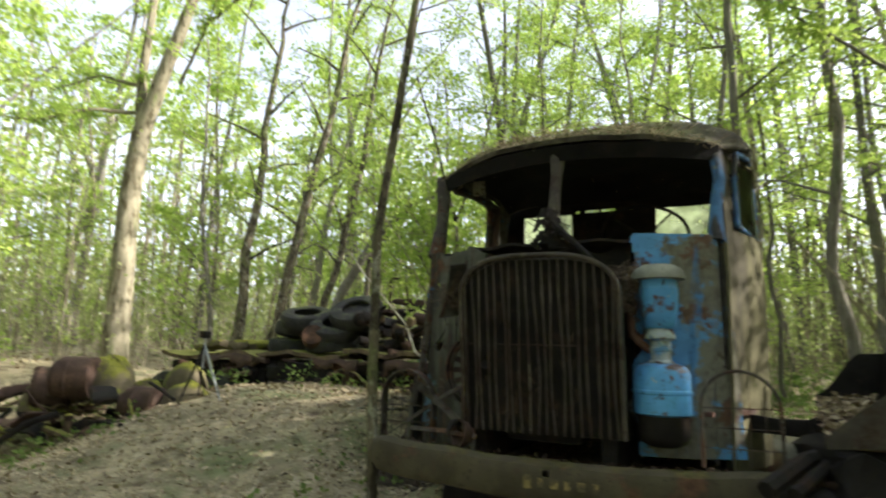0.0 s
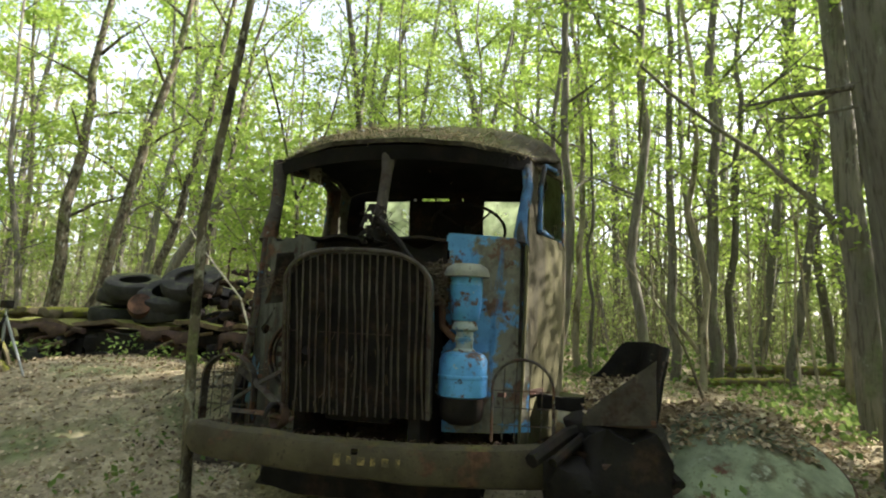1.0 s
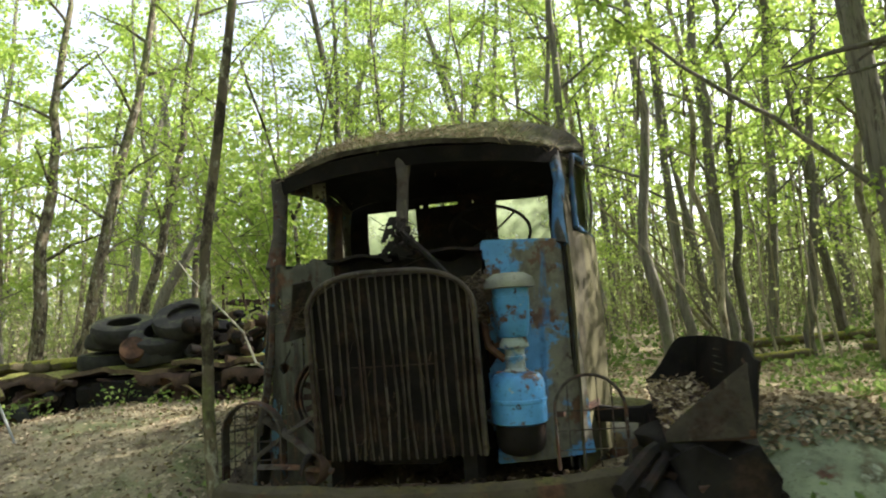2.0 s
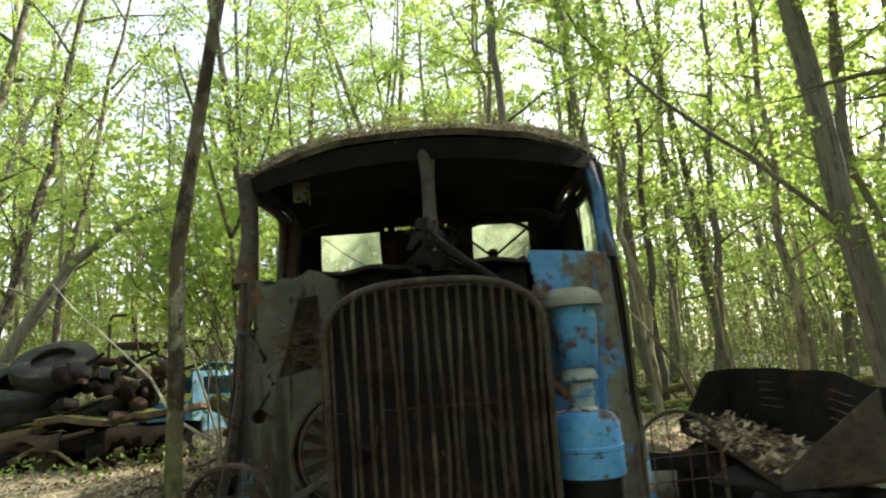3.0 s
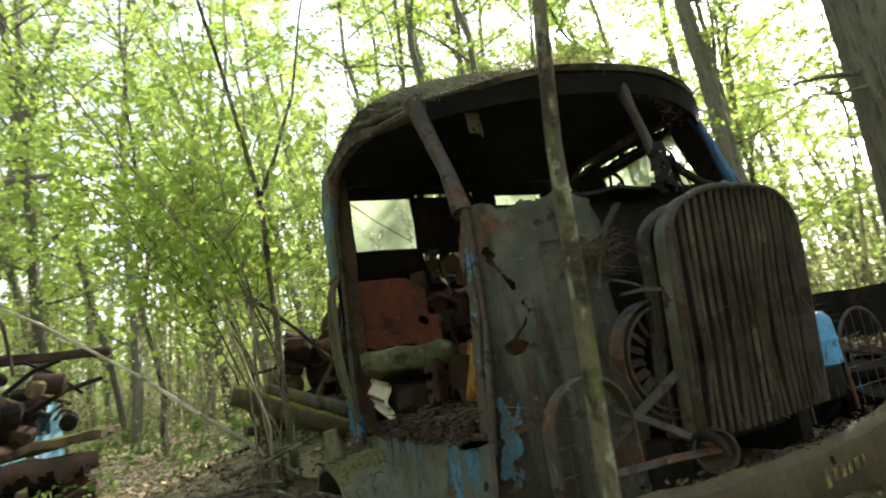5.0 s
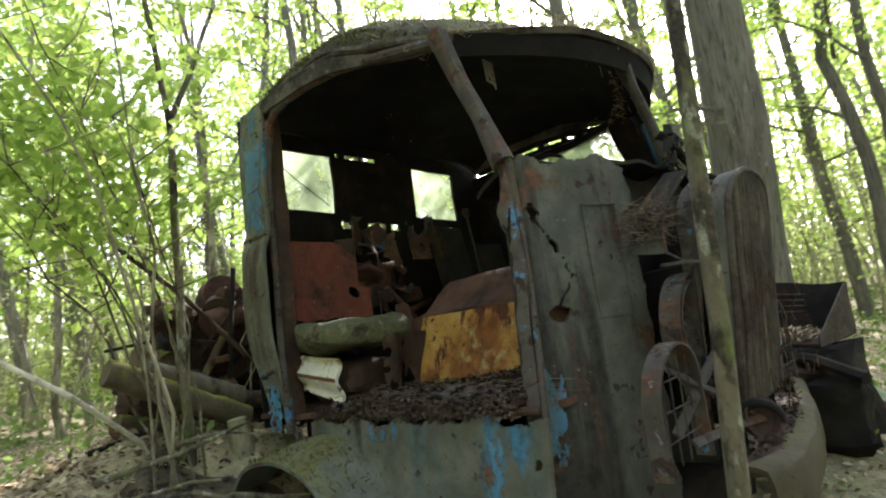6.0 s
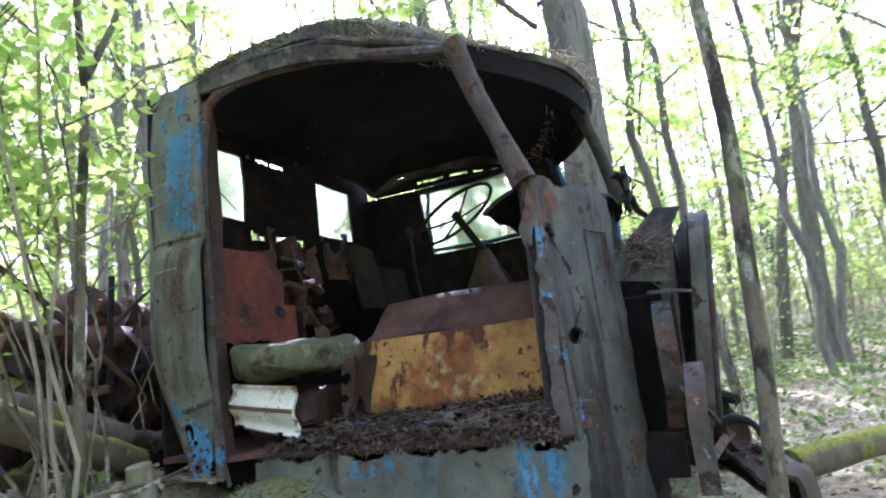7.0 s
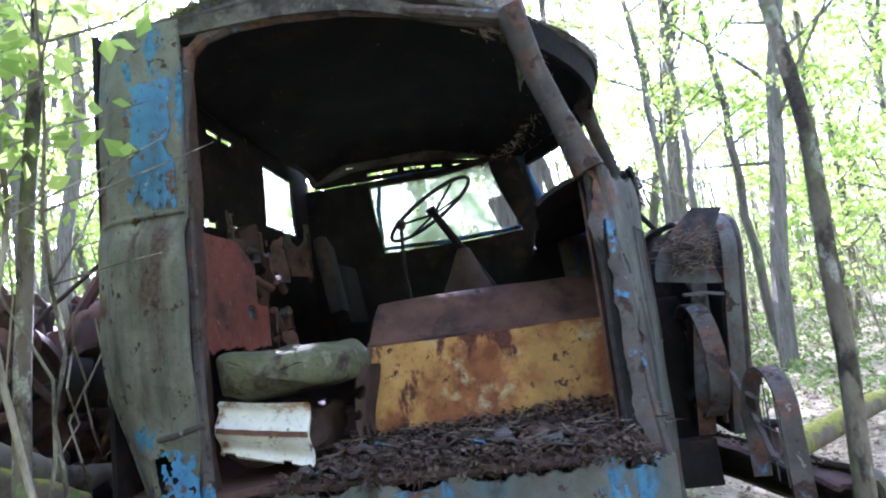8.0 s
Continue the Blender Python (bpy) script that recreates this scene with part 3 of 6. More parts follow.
    sheet(bm, lambda u, v: V(*drv(lerp(0.125, 0.705, u), lerp(0.72, 0.985, v))) - V(0.015, 0, 0), 16, 8, 0.004, hole=lambda u, v: u < 0.12 and v < 0.5)
    part("door_pane", bm, M_PANE, door, "dusty door window pane")
    # rear wall with two window openings, its black holding the cab's shade
    bm = bmesh.new()

    def rear_hole(u, v):
        x, z = lerp(-1.24, 1.30, u), lerp(0.9, 3.02, v)
        return (-1.03 < x < -0.48 or 0.41 < x < 0.94) and 2.41 < z < 2.86 or (2.865 < z < 2.895 and -0.42 < x < 0.3 and noise.noise(V(x * 6, 0, 1)) > 0.0) or (2.27 < z < 2.33 + 0.03 * noise.noise(V(x * 11, 0, 2)) and -0.42 < x < 0.2 and noise.noise(V(x * 7, 0, 8)) > -0.15)

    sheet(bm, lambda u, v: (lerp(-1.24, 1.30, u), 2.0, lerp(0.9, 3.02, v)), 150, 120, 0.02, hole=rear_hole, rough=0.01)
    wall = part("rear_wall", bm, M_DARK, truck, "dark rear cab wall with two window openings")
    for x0, x1 in ((-1.06, -0.45), (0.38, 0.97)):
        bm = bmesh.new()
        box(bm, ((x0 + x1) / 2, 2.03, 2.635), (x1 - x0, 0.005, 0.49))
        part("window_pane", bm, M_PANE, wall, "dusty cracked window pane").visible_shadow = False
    bm = bmesh.new()
    tube(bm, [(-1.02, 2.025, 2.84), (-0.8, 2.025, 2.66), (-0.5, 2.025, 2.46)], 0.004, 5)
    part("pane_crack", bm, M_DARK, wall)


def cab_inside():
    bm = bmesh.new()
    sheet(bm, lambda u, v: (lerp(-1.27, 1.22, u) * lerp(0.80, 1.0, smooth(0.0, 0.2, v)), lerp(-0.2, 1.98, v), 0.985 + 0.02 * noise.noise(V(u * 8, v * 8, 0))), 24, 24, 0.03)
    part("cab_floor", bm, M_BROWN, truck)
    # engine cover: sloping yellow side and brown top
    def cover(u, v):
        x = lerp(-0.70, -0.60, v)
        return (x, lerp(-0.18, 1.06, u), lerp(1.06, 1.47, v))

    bm = bmesh.new()
    sheet(bm, cover, 26, 10, 0.02, rough=0.015)
    eng = part("engine_cover_side", bm, M_YELLOW, truck, "yellow engine cover side stained with rust")
    bm = bmesh.new()

    def top(u, v):
        x = lerp(-0.61, 0.45, v)
        return (x, lerp(-0.2, 1.07, u), 1.475 + 0.22 * smooth(0, 0.35, v))

    sheet(bm, top, 20, 16, 0.02, rough=0.015)
    part("engine_cover_top", bm, M_BROWN, truck)
    bm = bmesh.new()
    sheet(bm, lambda u, v: (lerp(-0.68, 0.45, u), 1.06, lerp(1.02, lerp(1.47, 1.69, smooth(0.1, 0.4, u)), v)), 12, 8, 0.02)
    part("engine_cover_end", bm, M_BROWN, truck)
    for k in range(9):
        bm = bmesh.new()
        cx, cy, ph = rnd(-1.15, -0.8), 0.05 + 0.13 * k, rnd(0, 9)
        sheet(bm, lambda u, v: (cx + 0.34 * (u - 0.5) + 0.1 * (v - 0.5), cy + 0.3 * (v - 0.5), 1.045 + 0.05 * noise.noise(V(u * 3, v * 3, ph))), 26, 22, 0.008, hole=lambda u, v: noise.noise(V(u * 4, v * 4, ph)) + 1.1 * max(abs(u - 0.5), abs(v - 0.5)) > 0.5, rough=0.04)
        part("rotten_floor_sheet", bm, M_DARKRUST if k % 2 else M_PILLAR, truck)
    # passenger cushion with moss
    def cushion(u, v):
        a = 2 * math.pi * v
        x = lerp(-1.27, -0.64, u)
        k = max(0.0, 1 - abs(2 * u - 1) ** 5) ** 0.4
        return (x, 1.30 + k * 0.27 * math.copysign(abs(math.cos(a)) ** 0.4, math.cos(a)), 1.45 + k * 0.085 * math.copysign(abs(math.sin(a)) ** 0.5, math.sin(a)) - 0.03 * math.sin(math.pi * u) + 0.05 * noise.noise(V(x * 5, math.cos(a), math.sin(a))))

    bm = bmesh.new()
    sheet(bm, cushion, 40, 44, 0.01, rough=0.055)
    seat = part("seat_cushion", bm, M_GREEN, truck, "mossy rotten seat cushion")
    bm = bmesh.new()
    sheet(bm, lambda u, v: (-0.95 + 0.34 * u, 1.05 - 0.03 * math.sin(9 * u), lerp(1.04, 1.40, v)), 70, 60, 0.012, hole=lambda u, v: noise.noise(V(u * 5, v * 4, 6)) > 0.25 or v < 0.25 + 0.5 * noise.noise(V(u * 9, 0, 2)), rough=0.06)
    part("torn_seat_skirt", bm, M_DARKRUST, truck)
    bm = bmesh.new()
    rbox(bm, (-0.92, 1.36, 1.16), (0.5, 0.40, 0.2))
    part("seat_box", bm, M_DARKRUST, truck)
    bm = bmesh.new()
    sheet(bm, lambda u, v: (-1.205 + 0.02 * math.sin(9 * v), lerp(1.165, 1.55, u), lerp(lerp(1.03, 1.12, u), lerp(1.285, 1.335, u), v)), 30, 24, 0.02, hole=lambda u, v: v < 0.05 + 0.1 * noise.noise(V(u * 5, 2, 2)), rough=0.008)
    front = part("seat_box_front", bm, M_WHITE, truck, "chipped white seat box front with a rust stripe")
    bm = bmesh.new()
    sheet(bm, lambda u, v: (-1.243 + 0.004 * math.sin(20 * u), lerp(1.165, 1.54, u), lerp(lerp(1.165, 1.22, u), lerp(1.185, 1.24, u), v)), 24, 4, 0.012, rough=0.006)
    part("rust_stripe", bm, M_RUST, front)
    bm = bmesh.new()
    sheet(bm, lambda u, v: (lerp(-1.24, -0.55, u), 1.60 + 0.04 * math.sin(3 * u), lerp(1.52, 2.08 - 0.14 * smooth(0.6, 1, u), v)), 90, 72, 0.012,
          hole=lambda u, v: (u - 0.82) ** 2 * 1.5 + (v - 0.42) ** 2 < 0.006 or v < 0.05 + 0.05 * noise.noise(V(u * 6, 0, 0)) + 0.03 * noise.noise(V(u * 19, 0, 3)) or (u > 0.88 and v > 0.55 + 0.3 * noise.noise(V(v * 9, 1, 0))), rough=0.01)
    part("seat_back_plate", bm, M_RED, truck, "faded red seat back plate with a torn hole")
    # driver's seat back
    bm = bmesh.new()
    box(bm, (0.25, 1.5, 1.95), (0.42, 0.09, 0.5), pose(0, 0, 0, -8, 0, 12), 0.03)
    box(bm, (0.72, 1.55, 1.85), (0.5, 0.10, 0.45), pose(0, 0, 0, -8, 0, 0), 0.03)
    part("driver_seat_back", bm, M_DARK, truck)
    # steering wheel
    c, tilt = V(0.47, 0.81, 2.345), pose(0, 0, 0, -31, 0, 0)
    bm = bmesh.new()
    tube(bm, [c + tilt @ V(0.34 * math.cos(2 * math.pi * k / 40), 0.34 * math.sin(2 * math.pi * k / 40), 0) for k in range(41)], 0.014, 8)
    wheel = part("steering_wheel", bm, M_DARK, truck, "bare black steering wheel")
    bm = bmesh.new()
    for k in range(4):
        a = math.pi / 4 + k * math.pi / 2
        tube(bm, [c + tilt @ V(0.335 * math.cos(a), 0.335 * math.sin(a), 0), c + tilt @ V(0, 0, -0.04)], 0.009, 6)
    part("spoke", bm, M_DARK, wheel)
    bm = bmesh.new()
    tube(bm, [c + tilt @ V(0, 0, 0.01), c + tilt @ V(0, 0, -0.06), c + tilt @ V(0, 0, -0.7)], [0.04, 0.028, 0.03], 8)
    part("steering_column", bm, M_DARK, wheel)
    bm = bmesh.new()
    lathe(bm, [(0.20, 1.68), (0.19, 1.72), (0.12, 1.86), (0.06, 2.0), (0.04, 2.04)], pose(0.47, 0.62, 0), 18)
    part("column_boot", bm, M_DARKRUST, truck, "dull brown boot of the steering column")
    # pipes, levers and torn brackets behind the seats
    rng = random.Random(17)
    for k in range(26):
        c = V(rng.uniform(-0.62, 0.1), rng.uniform(1.62, 1.9), rng.uniform(1.5, 2.22))
        bm = bmesh.new()
        if k % 3 == 0:
            box(bm, c, (rng.uniform(0.08, 0.3), rng.uniform(0.06, 0.15), rng.uniform(0.05, 0.2)), pose(0, 0, 0, rng.uniform(-20, 20), rng.uniform(-30, 30), rng.uniform(-30, 30)), 0.015)
        elif k % 3 == 1:
            d = V(rng.uniform(-0.25, 0.25), rng.uniform(-0.05, 0.05), rng.uniform(-0.2, 0.2))
            tube(bm, [c - d, c + V(0, 0, rng.uniform(-0.06, 0.06)), c + d], rng.uniform(0.01, 0.03), 7)
        else:
            ph = rng.uniform(0, 9)
            sheet(bm, lambda u, v: c + V(0.28 * (u - 0.5), 0.05 * math.sin(5 * u + ph), 0.3 * (v - 0.5)), 28, 28, 0.008, hole=lambda u, v: noise.noise(V(u * 4, v * 4, ph)) > 0.05, rough=0.05)
        part(("bracket", "pipe", "torn_sheet")[k % 3], bm, (M_DARKRUST, M_RUST, M_BROWN, M_PILLAR)[k % 4], truck)
    bm = bmesh.new()
    tube(bm, [(-0.12, 0.9, 1.62), (-0.14, 0.92, 1.9), (-0.2, 0.9, 2.12)], [0.012, 0.01, 0.012], 7)
    lathe(bm, [(0.012, -0.03), (0.028, -0.01), (0.028, 0.02), (0.01, 0.035)], pose(-0.2, 0.9, 2.14), 12)
    part("gear_lever", bm, M_DARK, truck)
    # torn flap hanging under the roof
    bm = bmesh.new()
    sheet(bm, lambda u, v: (-0.77 + 0.05 * (u - 0.5) * 2, 0.10 + 0.02 * u, lerp(2.58, 2.76, v)), 8, 10, 0.006, hole=lambda u, v: v < 0.3 + 0.3 * noise.noise(V(u * 6, 3, 0)), rough=0.02)
    part("hanging_flap", bm, M_SIDE, truck)


def nose():
    # grille: arched frame, bars, cross bars, radiator behind
    GC, GX, GZ0, GZS, GZT = 0.035, 0.495, 0.84, 1.80, 1.93

    def gp(x, z, back=0.0):
        """A point of the grille's face, x from its middle; it stands askew and leans forward."""
        return V(GC + x, -0.765 + 0.10 * x + 0.035 * (x / GX) ** 2 - 0.12 * (z - 1.35) + back, z)

    def topz(x):
        return GZS - 0.10 + (GZT - GZS + 0.10) * (1 - min(1.0, abs(x / GX)) ** 3.2) ** 0.5

    def arch(w, h, back):
        """The outline of the grille, w and h times its size, set back."""
        e = [(-GX, GZ0), (-GX, 1.1), (-GX, 1.4), (-GX, 1.6)] + [(GX * math.sin(t), topz(GX * math.sin(t))) for t in (math.pi * (k / 24 - 0.5) for k in range(25))] + [(GX, 1.6), (GX, 1.4), (GX, 1.1), (GX, GZ0)]
        return [gp(x * w, GZ0 + (z - GZ0) * h, back) for x, z in e]

    edge = arch(1, 1, 0)
    grille = bmesh.new()
    tube(grille, edge, 0.016, 8)
    shell = part("grille", grille, M_GRILLE, truck, "tall arched radiator grille with rusty bars")
    n = 19
    for k in range(n):
        x = lerp(-GX + 0.03, GX - 0.03, k / (n - 1))
        bend, lean = 0.05 * noise.noise(V(k * 3.3, 0, 0)), 0.02 * noise.noise(V(k * 5.1, 4, 0))
        dent = 0.03 * math.exp(-((x - 0.1) / 0.16) ** 2)
        b = bmesh.new()
        tube(b, [gp(x, GZ0), gp(x + bend * 0.7, 1.02, 0.4 * dent), gp(x + bend, 1.2, dent - 0.006), gp(x + bend * 0.5 + lean, 1.5, 0.5 * dent), gp(x + lean, 1.68), gp(x, topz(x) - 0.01)], [0.006, 0.005, 0.007, 0.0055, 0.0065, 0.005], 6, flat=1.9)
        part("grille_bar", b, M_GRILLE, shell)
    for z in (1.38,):
        bm = bmesh.new()
        tube(bm, [gp(x, z, 0.05) for x in (-GX, -0.2, 0, 0.2, GX)], 0.008, 6)
        part("cross_bar", bm, M_GRILLE, shell)
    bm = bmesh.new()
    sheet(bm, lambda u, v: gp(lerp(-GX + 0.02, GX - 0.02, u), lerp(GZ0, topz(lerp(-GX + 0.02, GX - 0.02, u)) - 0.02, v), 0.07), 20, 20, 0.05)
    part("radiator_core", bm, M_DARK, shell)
    bm = bmesh.new()
    sheet(bm, lambda u, v: edge[round(u * (len(edge) - 1))] + V(0, 0.085 * v, 0), len(edge) - 1, 4, 0.015)
    part("grille_shell", bm, M_GREY, shell)
    # arched radiator cowl standing behind, its flange bent
    for w, h, y0, y1, mat, nm in ((0.93, 1.0, 0.16, 0.24, M_PILLAR, "cowl_flange"), (0.86, 0.97, 0.19, 0.22, M_DARK, "cowl_plate")):
        ring = arch(w, h, y0)
        bm = bmesh.new()
        if nm == "cowl_flange":
            sheet(bm, lambda u, v: ring[round(u * (len(ring) - 1))] + V(0, (y1 - y0) * v, 0), len(ring) - 1, 3, 0.014, rough=0.02)
        else:
            sheet(bm, lambda u, v: gp(lerp(-GX * w, GX * w, u), lerp(GZ0, GZ0 + (topz(lerp(-GX, GX, u) * 0.999) - GZ0) * h, v), y0 + 0.02), 16, 16, 0.02, rough=0.02)
        part(nm, bm, mat, truck)
    # fan and cowl behind
    bm = bmesh.new()
    for r, w in ((0.27, 0.09), (0.235, 0.03)):
        sheet(bm, lambda u, v: (-0.40 + r * math.cos(2 * math.pi * u), -0.60 + w * v, 1.20 + r * math.sin(2 * math.pi * u)), 40, 2, 0.012)
    fan = part("fan_ring", bm, M_PILLAR, truck)
    for k in range(18):
        bm = bmesh.new()
        a = k * math.pi / 9
        box(bm, (-0.40 + 0.175 * math.cos(a), -0.56, 1.20 + 0.175 * math.sin(a)), (0.11, 0.008, 0.04), pose(0, 0, 0, 0, -math.degrees(a), 0) @ pose(0, 0, 0, 30, 0, 0), 0.004)
        part("fan_blade", bm, M_GRILLE, fan)
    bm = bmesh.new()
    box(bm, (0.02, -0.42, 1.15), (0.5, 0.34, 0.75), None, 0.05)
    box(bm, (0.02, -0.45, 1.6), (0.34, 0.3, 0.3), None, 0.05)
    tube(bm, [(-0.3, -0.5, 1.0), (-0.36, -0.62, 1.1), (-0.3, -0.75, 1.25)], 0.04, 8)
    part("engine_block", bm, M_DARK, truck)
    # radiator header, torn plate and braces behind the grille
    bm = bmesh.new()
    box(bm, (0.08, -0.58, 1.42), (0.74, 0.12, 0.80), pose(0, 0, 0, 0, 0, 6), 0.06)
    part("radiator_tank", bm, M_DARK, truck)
    bm = bmesh.new()
    sheet(bm, lambda u, v: V(-0.66, -0.50, 1.58).lerp(V(-0.55, -0.64, 1.92), v) + V(0.05, 0.10, 0.02) * (2 * u - 1) * (1.2 - 0.6 * v) + V(0, 0.04 * math.sin(4 * v), 0), 10, 14, 0.008, rough=0.02)
    part("torn_plate", bm, M_GREY, truck)
    for a, b, w in (((-0.95, -0.62, 0.84), (-0.40, -0.68, 1.16), 0.022), ((-0.88, -0.6, 1.08), (-0.42, -0.74, 0.82), 0.026), ((-0.9, -0.66, 0.80), (-0.35, -0.78, 0.80), 0.02), ((-0.62, -0.48, 1.62), (-0.36, -0.6, 1.5), 0.012), ((-0.52, -0.5, 1.52), (-0.45, -0.72, 1.5), 0.012), ((-0.48, -0.6, 0.9), (-0.44, -0.62, 1.5), 0.014)):
        bm = bmesh.new()
        tube(bm, [a, V(*a).lerp(V(*b), 0.5) + V(0, 0, 0.01), b], w, 7, flat=0.4)
        part("brace", bm, M_PILLAR, truck)
    # bumper: straight channel, pushed askew
    def bump_y(x):
        return -0.84 + 0.19 * x + 0.045 * x * x

    def bump(u, v):
        x = lerp(-1.02, 1.38, u)
        a = lerp(-1.25, 1.25, v)
        half = (0.225 + 0.03 * x) / 2 * (1 - 0.25 * smooth(-0.92, -1.02, x))
        mid = 0.703 - 0.035 * x + 0.036 * x * x - (0.225 + 0.03 * x) / 2
        return (x, bump_y(x) + 0.07 * smooth(-0.92, -1.02, x) - 0.03 * math.cos(a) + 0.06 * smooth(0.95, 1.25, abs(a)), mid + half * math.sin(a) / math.sin(1.25))

    bm = bmesh.new()
    sheet(bm, bump, 60, 14, 0.02, hole=lambda u, v: (u - 0.48) ** 2 * 60 + (v - 0.72) ** 2 * 1.2 < 0.008, rough=0.012)
    bumper = part("bumper", bm, M_BUMPER, truck, "dull olive front bumper with swept back ends")
    # shelf between bumper and grille
    bm = bmesh.new()
    sheet(bm, lambda u, v: (lerp(-0.95, 1.2, u), lerp(bump_y(lerp(-0.95, 1.2, u)) + 0.02, bump_y(lerp(-0.95, 1.2, u)) + 0.17, v), 0.68 - 0.035 * lerp(-0.95, 1.2, u) + 0.02 * noise.noise(V(u * 9, v * 5, 0))), 24, 8, 0.02)
    part("bumper_shelf", bm, M_DARKRUST, truck)
    # bowl of a lost headlamp and a towing hook behind the bumper
    bm = bmesh.new()
    lathe(bm, [(0.02, -0.08), (0.05, -0.07), (0.08, -0.03), (0.09, 0.02), (0.08, 0.02), (0.07, -0.02), (0.02, -0.05)], pose(-0.46, -0.78, 0.81, 80, 0, -35), 20)
    part("headlamp_bowl", bm, M_DARKRUST, truck)
    bm = bmesh.new()
    tube(bm, [(-0.50, -0.70, 0.70)] + [(-0.50, -0.79 + 0.09 * math.cos(a), 0.80 + 0.08 * math.sin(a)) for a in (math.pi * k / 9 for k in range(10))], [0.022] * 6 + [0.02, 0.018, 0.016, 0.014, 0.012], 10)
    part("towing_hook", bm, M_DARK, truck)
    # faded painted marks on the bumper
    faded = surface("faded_yellow_paint", (0.30, 0.23, 0.09), [((0.10, 0.085, 0.05), 12, 0.42, 0.56)], rough=0.8)
    for k, w in enumerate((0.045, 0.03, 0.045, 0.03, 0.045, 0.03)):
        bm = bmesh.new()
        x = 0.02 + 0.075 * k
        box(bm, (x, bump_y(x) - 0.042, 0.60 - 0.03 * x), (w, 0.004, 0.05 if k else 0.075), pose(0, 0, 0, 0, 0, 12))
        part("faded_mark", bm, faded, bumper)
    # chassis rails
    for s in (-1, 1):
        bm = bmesh.new()
        box(bm, (s * 0.42, 2.45, 0.72), (0.09, 6.0, 0.22), None, 0.012)
        part("chassis_rail", bm, M_DARK, truck)
    bm = bmesh.new()
    rbox(bm, (0, -0.22, 0.34), (1.7, 0.3, 0.28), None, 0.04)
    part("front_axle_beam", bm, M_DARK, truck)
    # air cleaner: cap, neck, body, oil bowl
    base = Matrix.Translation((0.72, -0.44, -0.065)) @ Matrix.Scale(1.062, 4)
    bm = bmesh.new()
    lathe(bm, [(0.02, 1.845), (0.09, 1.84), (0.135, 1.815), (0.15, 1.78), (0.15, 1.755), (0.10, 1.75)][::-1], base, 28)
    flt = part("air_cleaner", bm, surface("grey_cap_paint", (0.22, 0.23, 0.19), [(RUST, 5, 0.6, 0.7)], rough=0.7, moss=((0.2, 0.2, 0.1), 1.5, 1.9)), truck, "tall blue air cleaner with a mushroom cap")
    bm = bmesh.new()
    lathe(bm, [(0.078, 1.47), (0.09, 1.485), (0.102, 1.56), (0.108, 1.66), (0.110, 1.70), (0.106, 1.705), (0.106, 1.755)], base, 28)
    part("filter_body", bm, M_CAN, flt)
    bm = bmesh.new()
    lathe(bm, [(0.07, 1.24), (0.075, 1.28), (0.056, 1.295), (0.056, 1.34), (0.062, 1.345), (0.062, 1.36), (0.056, 1.365), (0.056, 1.40), (0.085, 1.415), (0.085, 1.43), (0.065, 1.48)], base, 24)
    part("filter_neck", bm, surface("worn_pale_neck", (0.30, 0.36, 0.36), [((0.10, 0.25, 0.45), 6.0, 0.52, 0.6), (RUST, 9.0, 0.52, 0.6)], rough=0.6, vary=0.2), flt, "pale worn neck with rust bands")
    bm = bmesh.new()
    lathe(bm, [(0.14, 0.99), (0.158, 1.0), (0.158, 1.105), (0.163, 1.11), (0.163, 1.125), (0.158, 1.13), (0.155, 1.22), (0.13, 1.26), (0.08, 1.275)], base, 30)
    part("oil_bowl", bm, M_CAN, flt)
    bm = bmesh.new()
    lathe(bm, [(0.08, 0.82), (0.12, 0.84), (0.14, 0.88), (0.142, 0.99)], base, 28)
    part("bowl_foot", bm, M_DARK, flt)
    bm = bmesh.new()
    for z in (1.27, 1.45):
        box(bm, (0.66, -0.34, z), (0.14, 0.16, 0.03), None, 0.005)
    tube(bm, [(0.66, -0.44, 1.36), (0.56, -0.44, 1.45), (0.54, -0.40, 1.62), (0.44, -0.36, 1.7)], 0.025, 8)
    part("filter_bracket", bm, M_RUST, flt)
    # headlamp guards: hoop and wire grid
    for s in (-1, 1):
        bm = bmesh.new()
        cx, cy, cz = (-0.94, -0.64, -0.07) if s < 0 else (1.135, -0.50, 0.0)
        pts = [(cx + 0.2, cy, 0.72), (cx + 0.2, cy, 0.95 + cz)] + [(cx + 0.2 * math.cos(a), cy - 0.02 * math.sin(a), 1.06 + cz + 0.2 * math.sin(a)) for a in (math.pi * k / 12 for k in range(13))] + [(cx - 0.2, cy, 0.95 + cz), (cx - 0.2, cy, 0.72)]
        if s > 0:
            tube(bm, pts, 0.010, 6)
        else:
            sheet(bm, lambda u, v: V(*pts[round(u * (len(pts) - 1))]) + V(0, 0.075 * v - 0.03, 0), len(pts) - 1, 2, 0.012)
        guard = part("headlamp_guard", bm, M_PILLAR, truck, "bent hoop headlamp guard with wires")
        for dx in (-0.13, -0.05, 0.04, 0.12):
            bm = bmesh.new()
            tube(bm, [(cx + dx, cy, 0.74), (cx + dx + 0.01, cy - 0.01, 1.05 + cz + math.sqrt(0.04 - dx * dx))], 0.0035, 5)
            part("guard_wire", bm, M_PILLAR, guard)
        for z in (0.83, 0.94, 1.05):
            bm = bmesh.new()
            tube(bm, [(cx - 0.2, cy, z), (cx + 0.2, cy, z + 0.01)], 0.0035, 5)
            part("guard_wire", bm, M_PILLAR, guard)
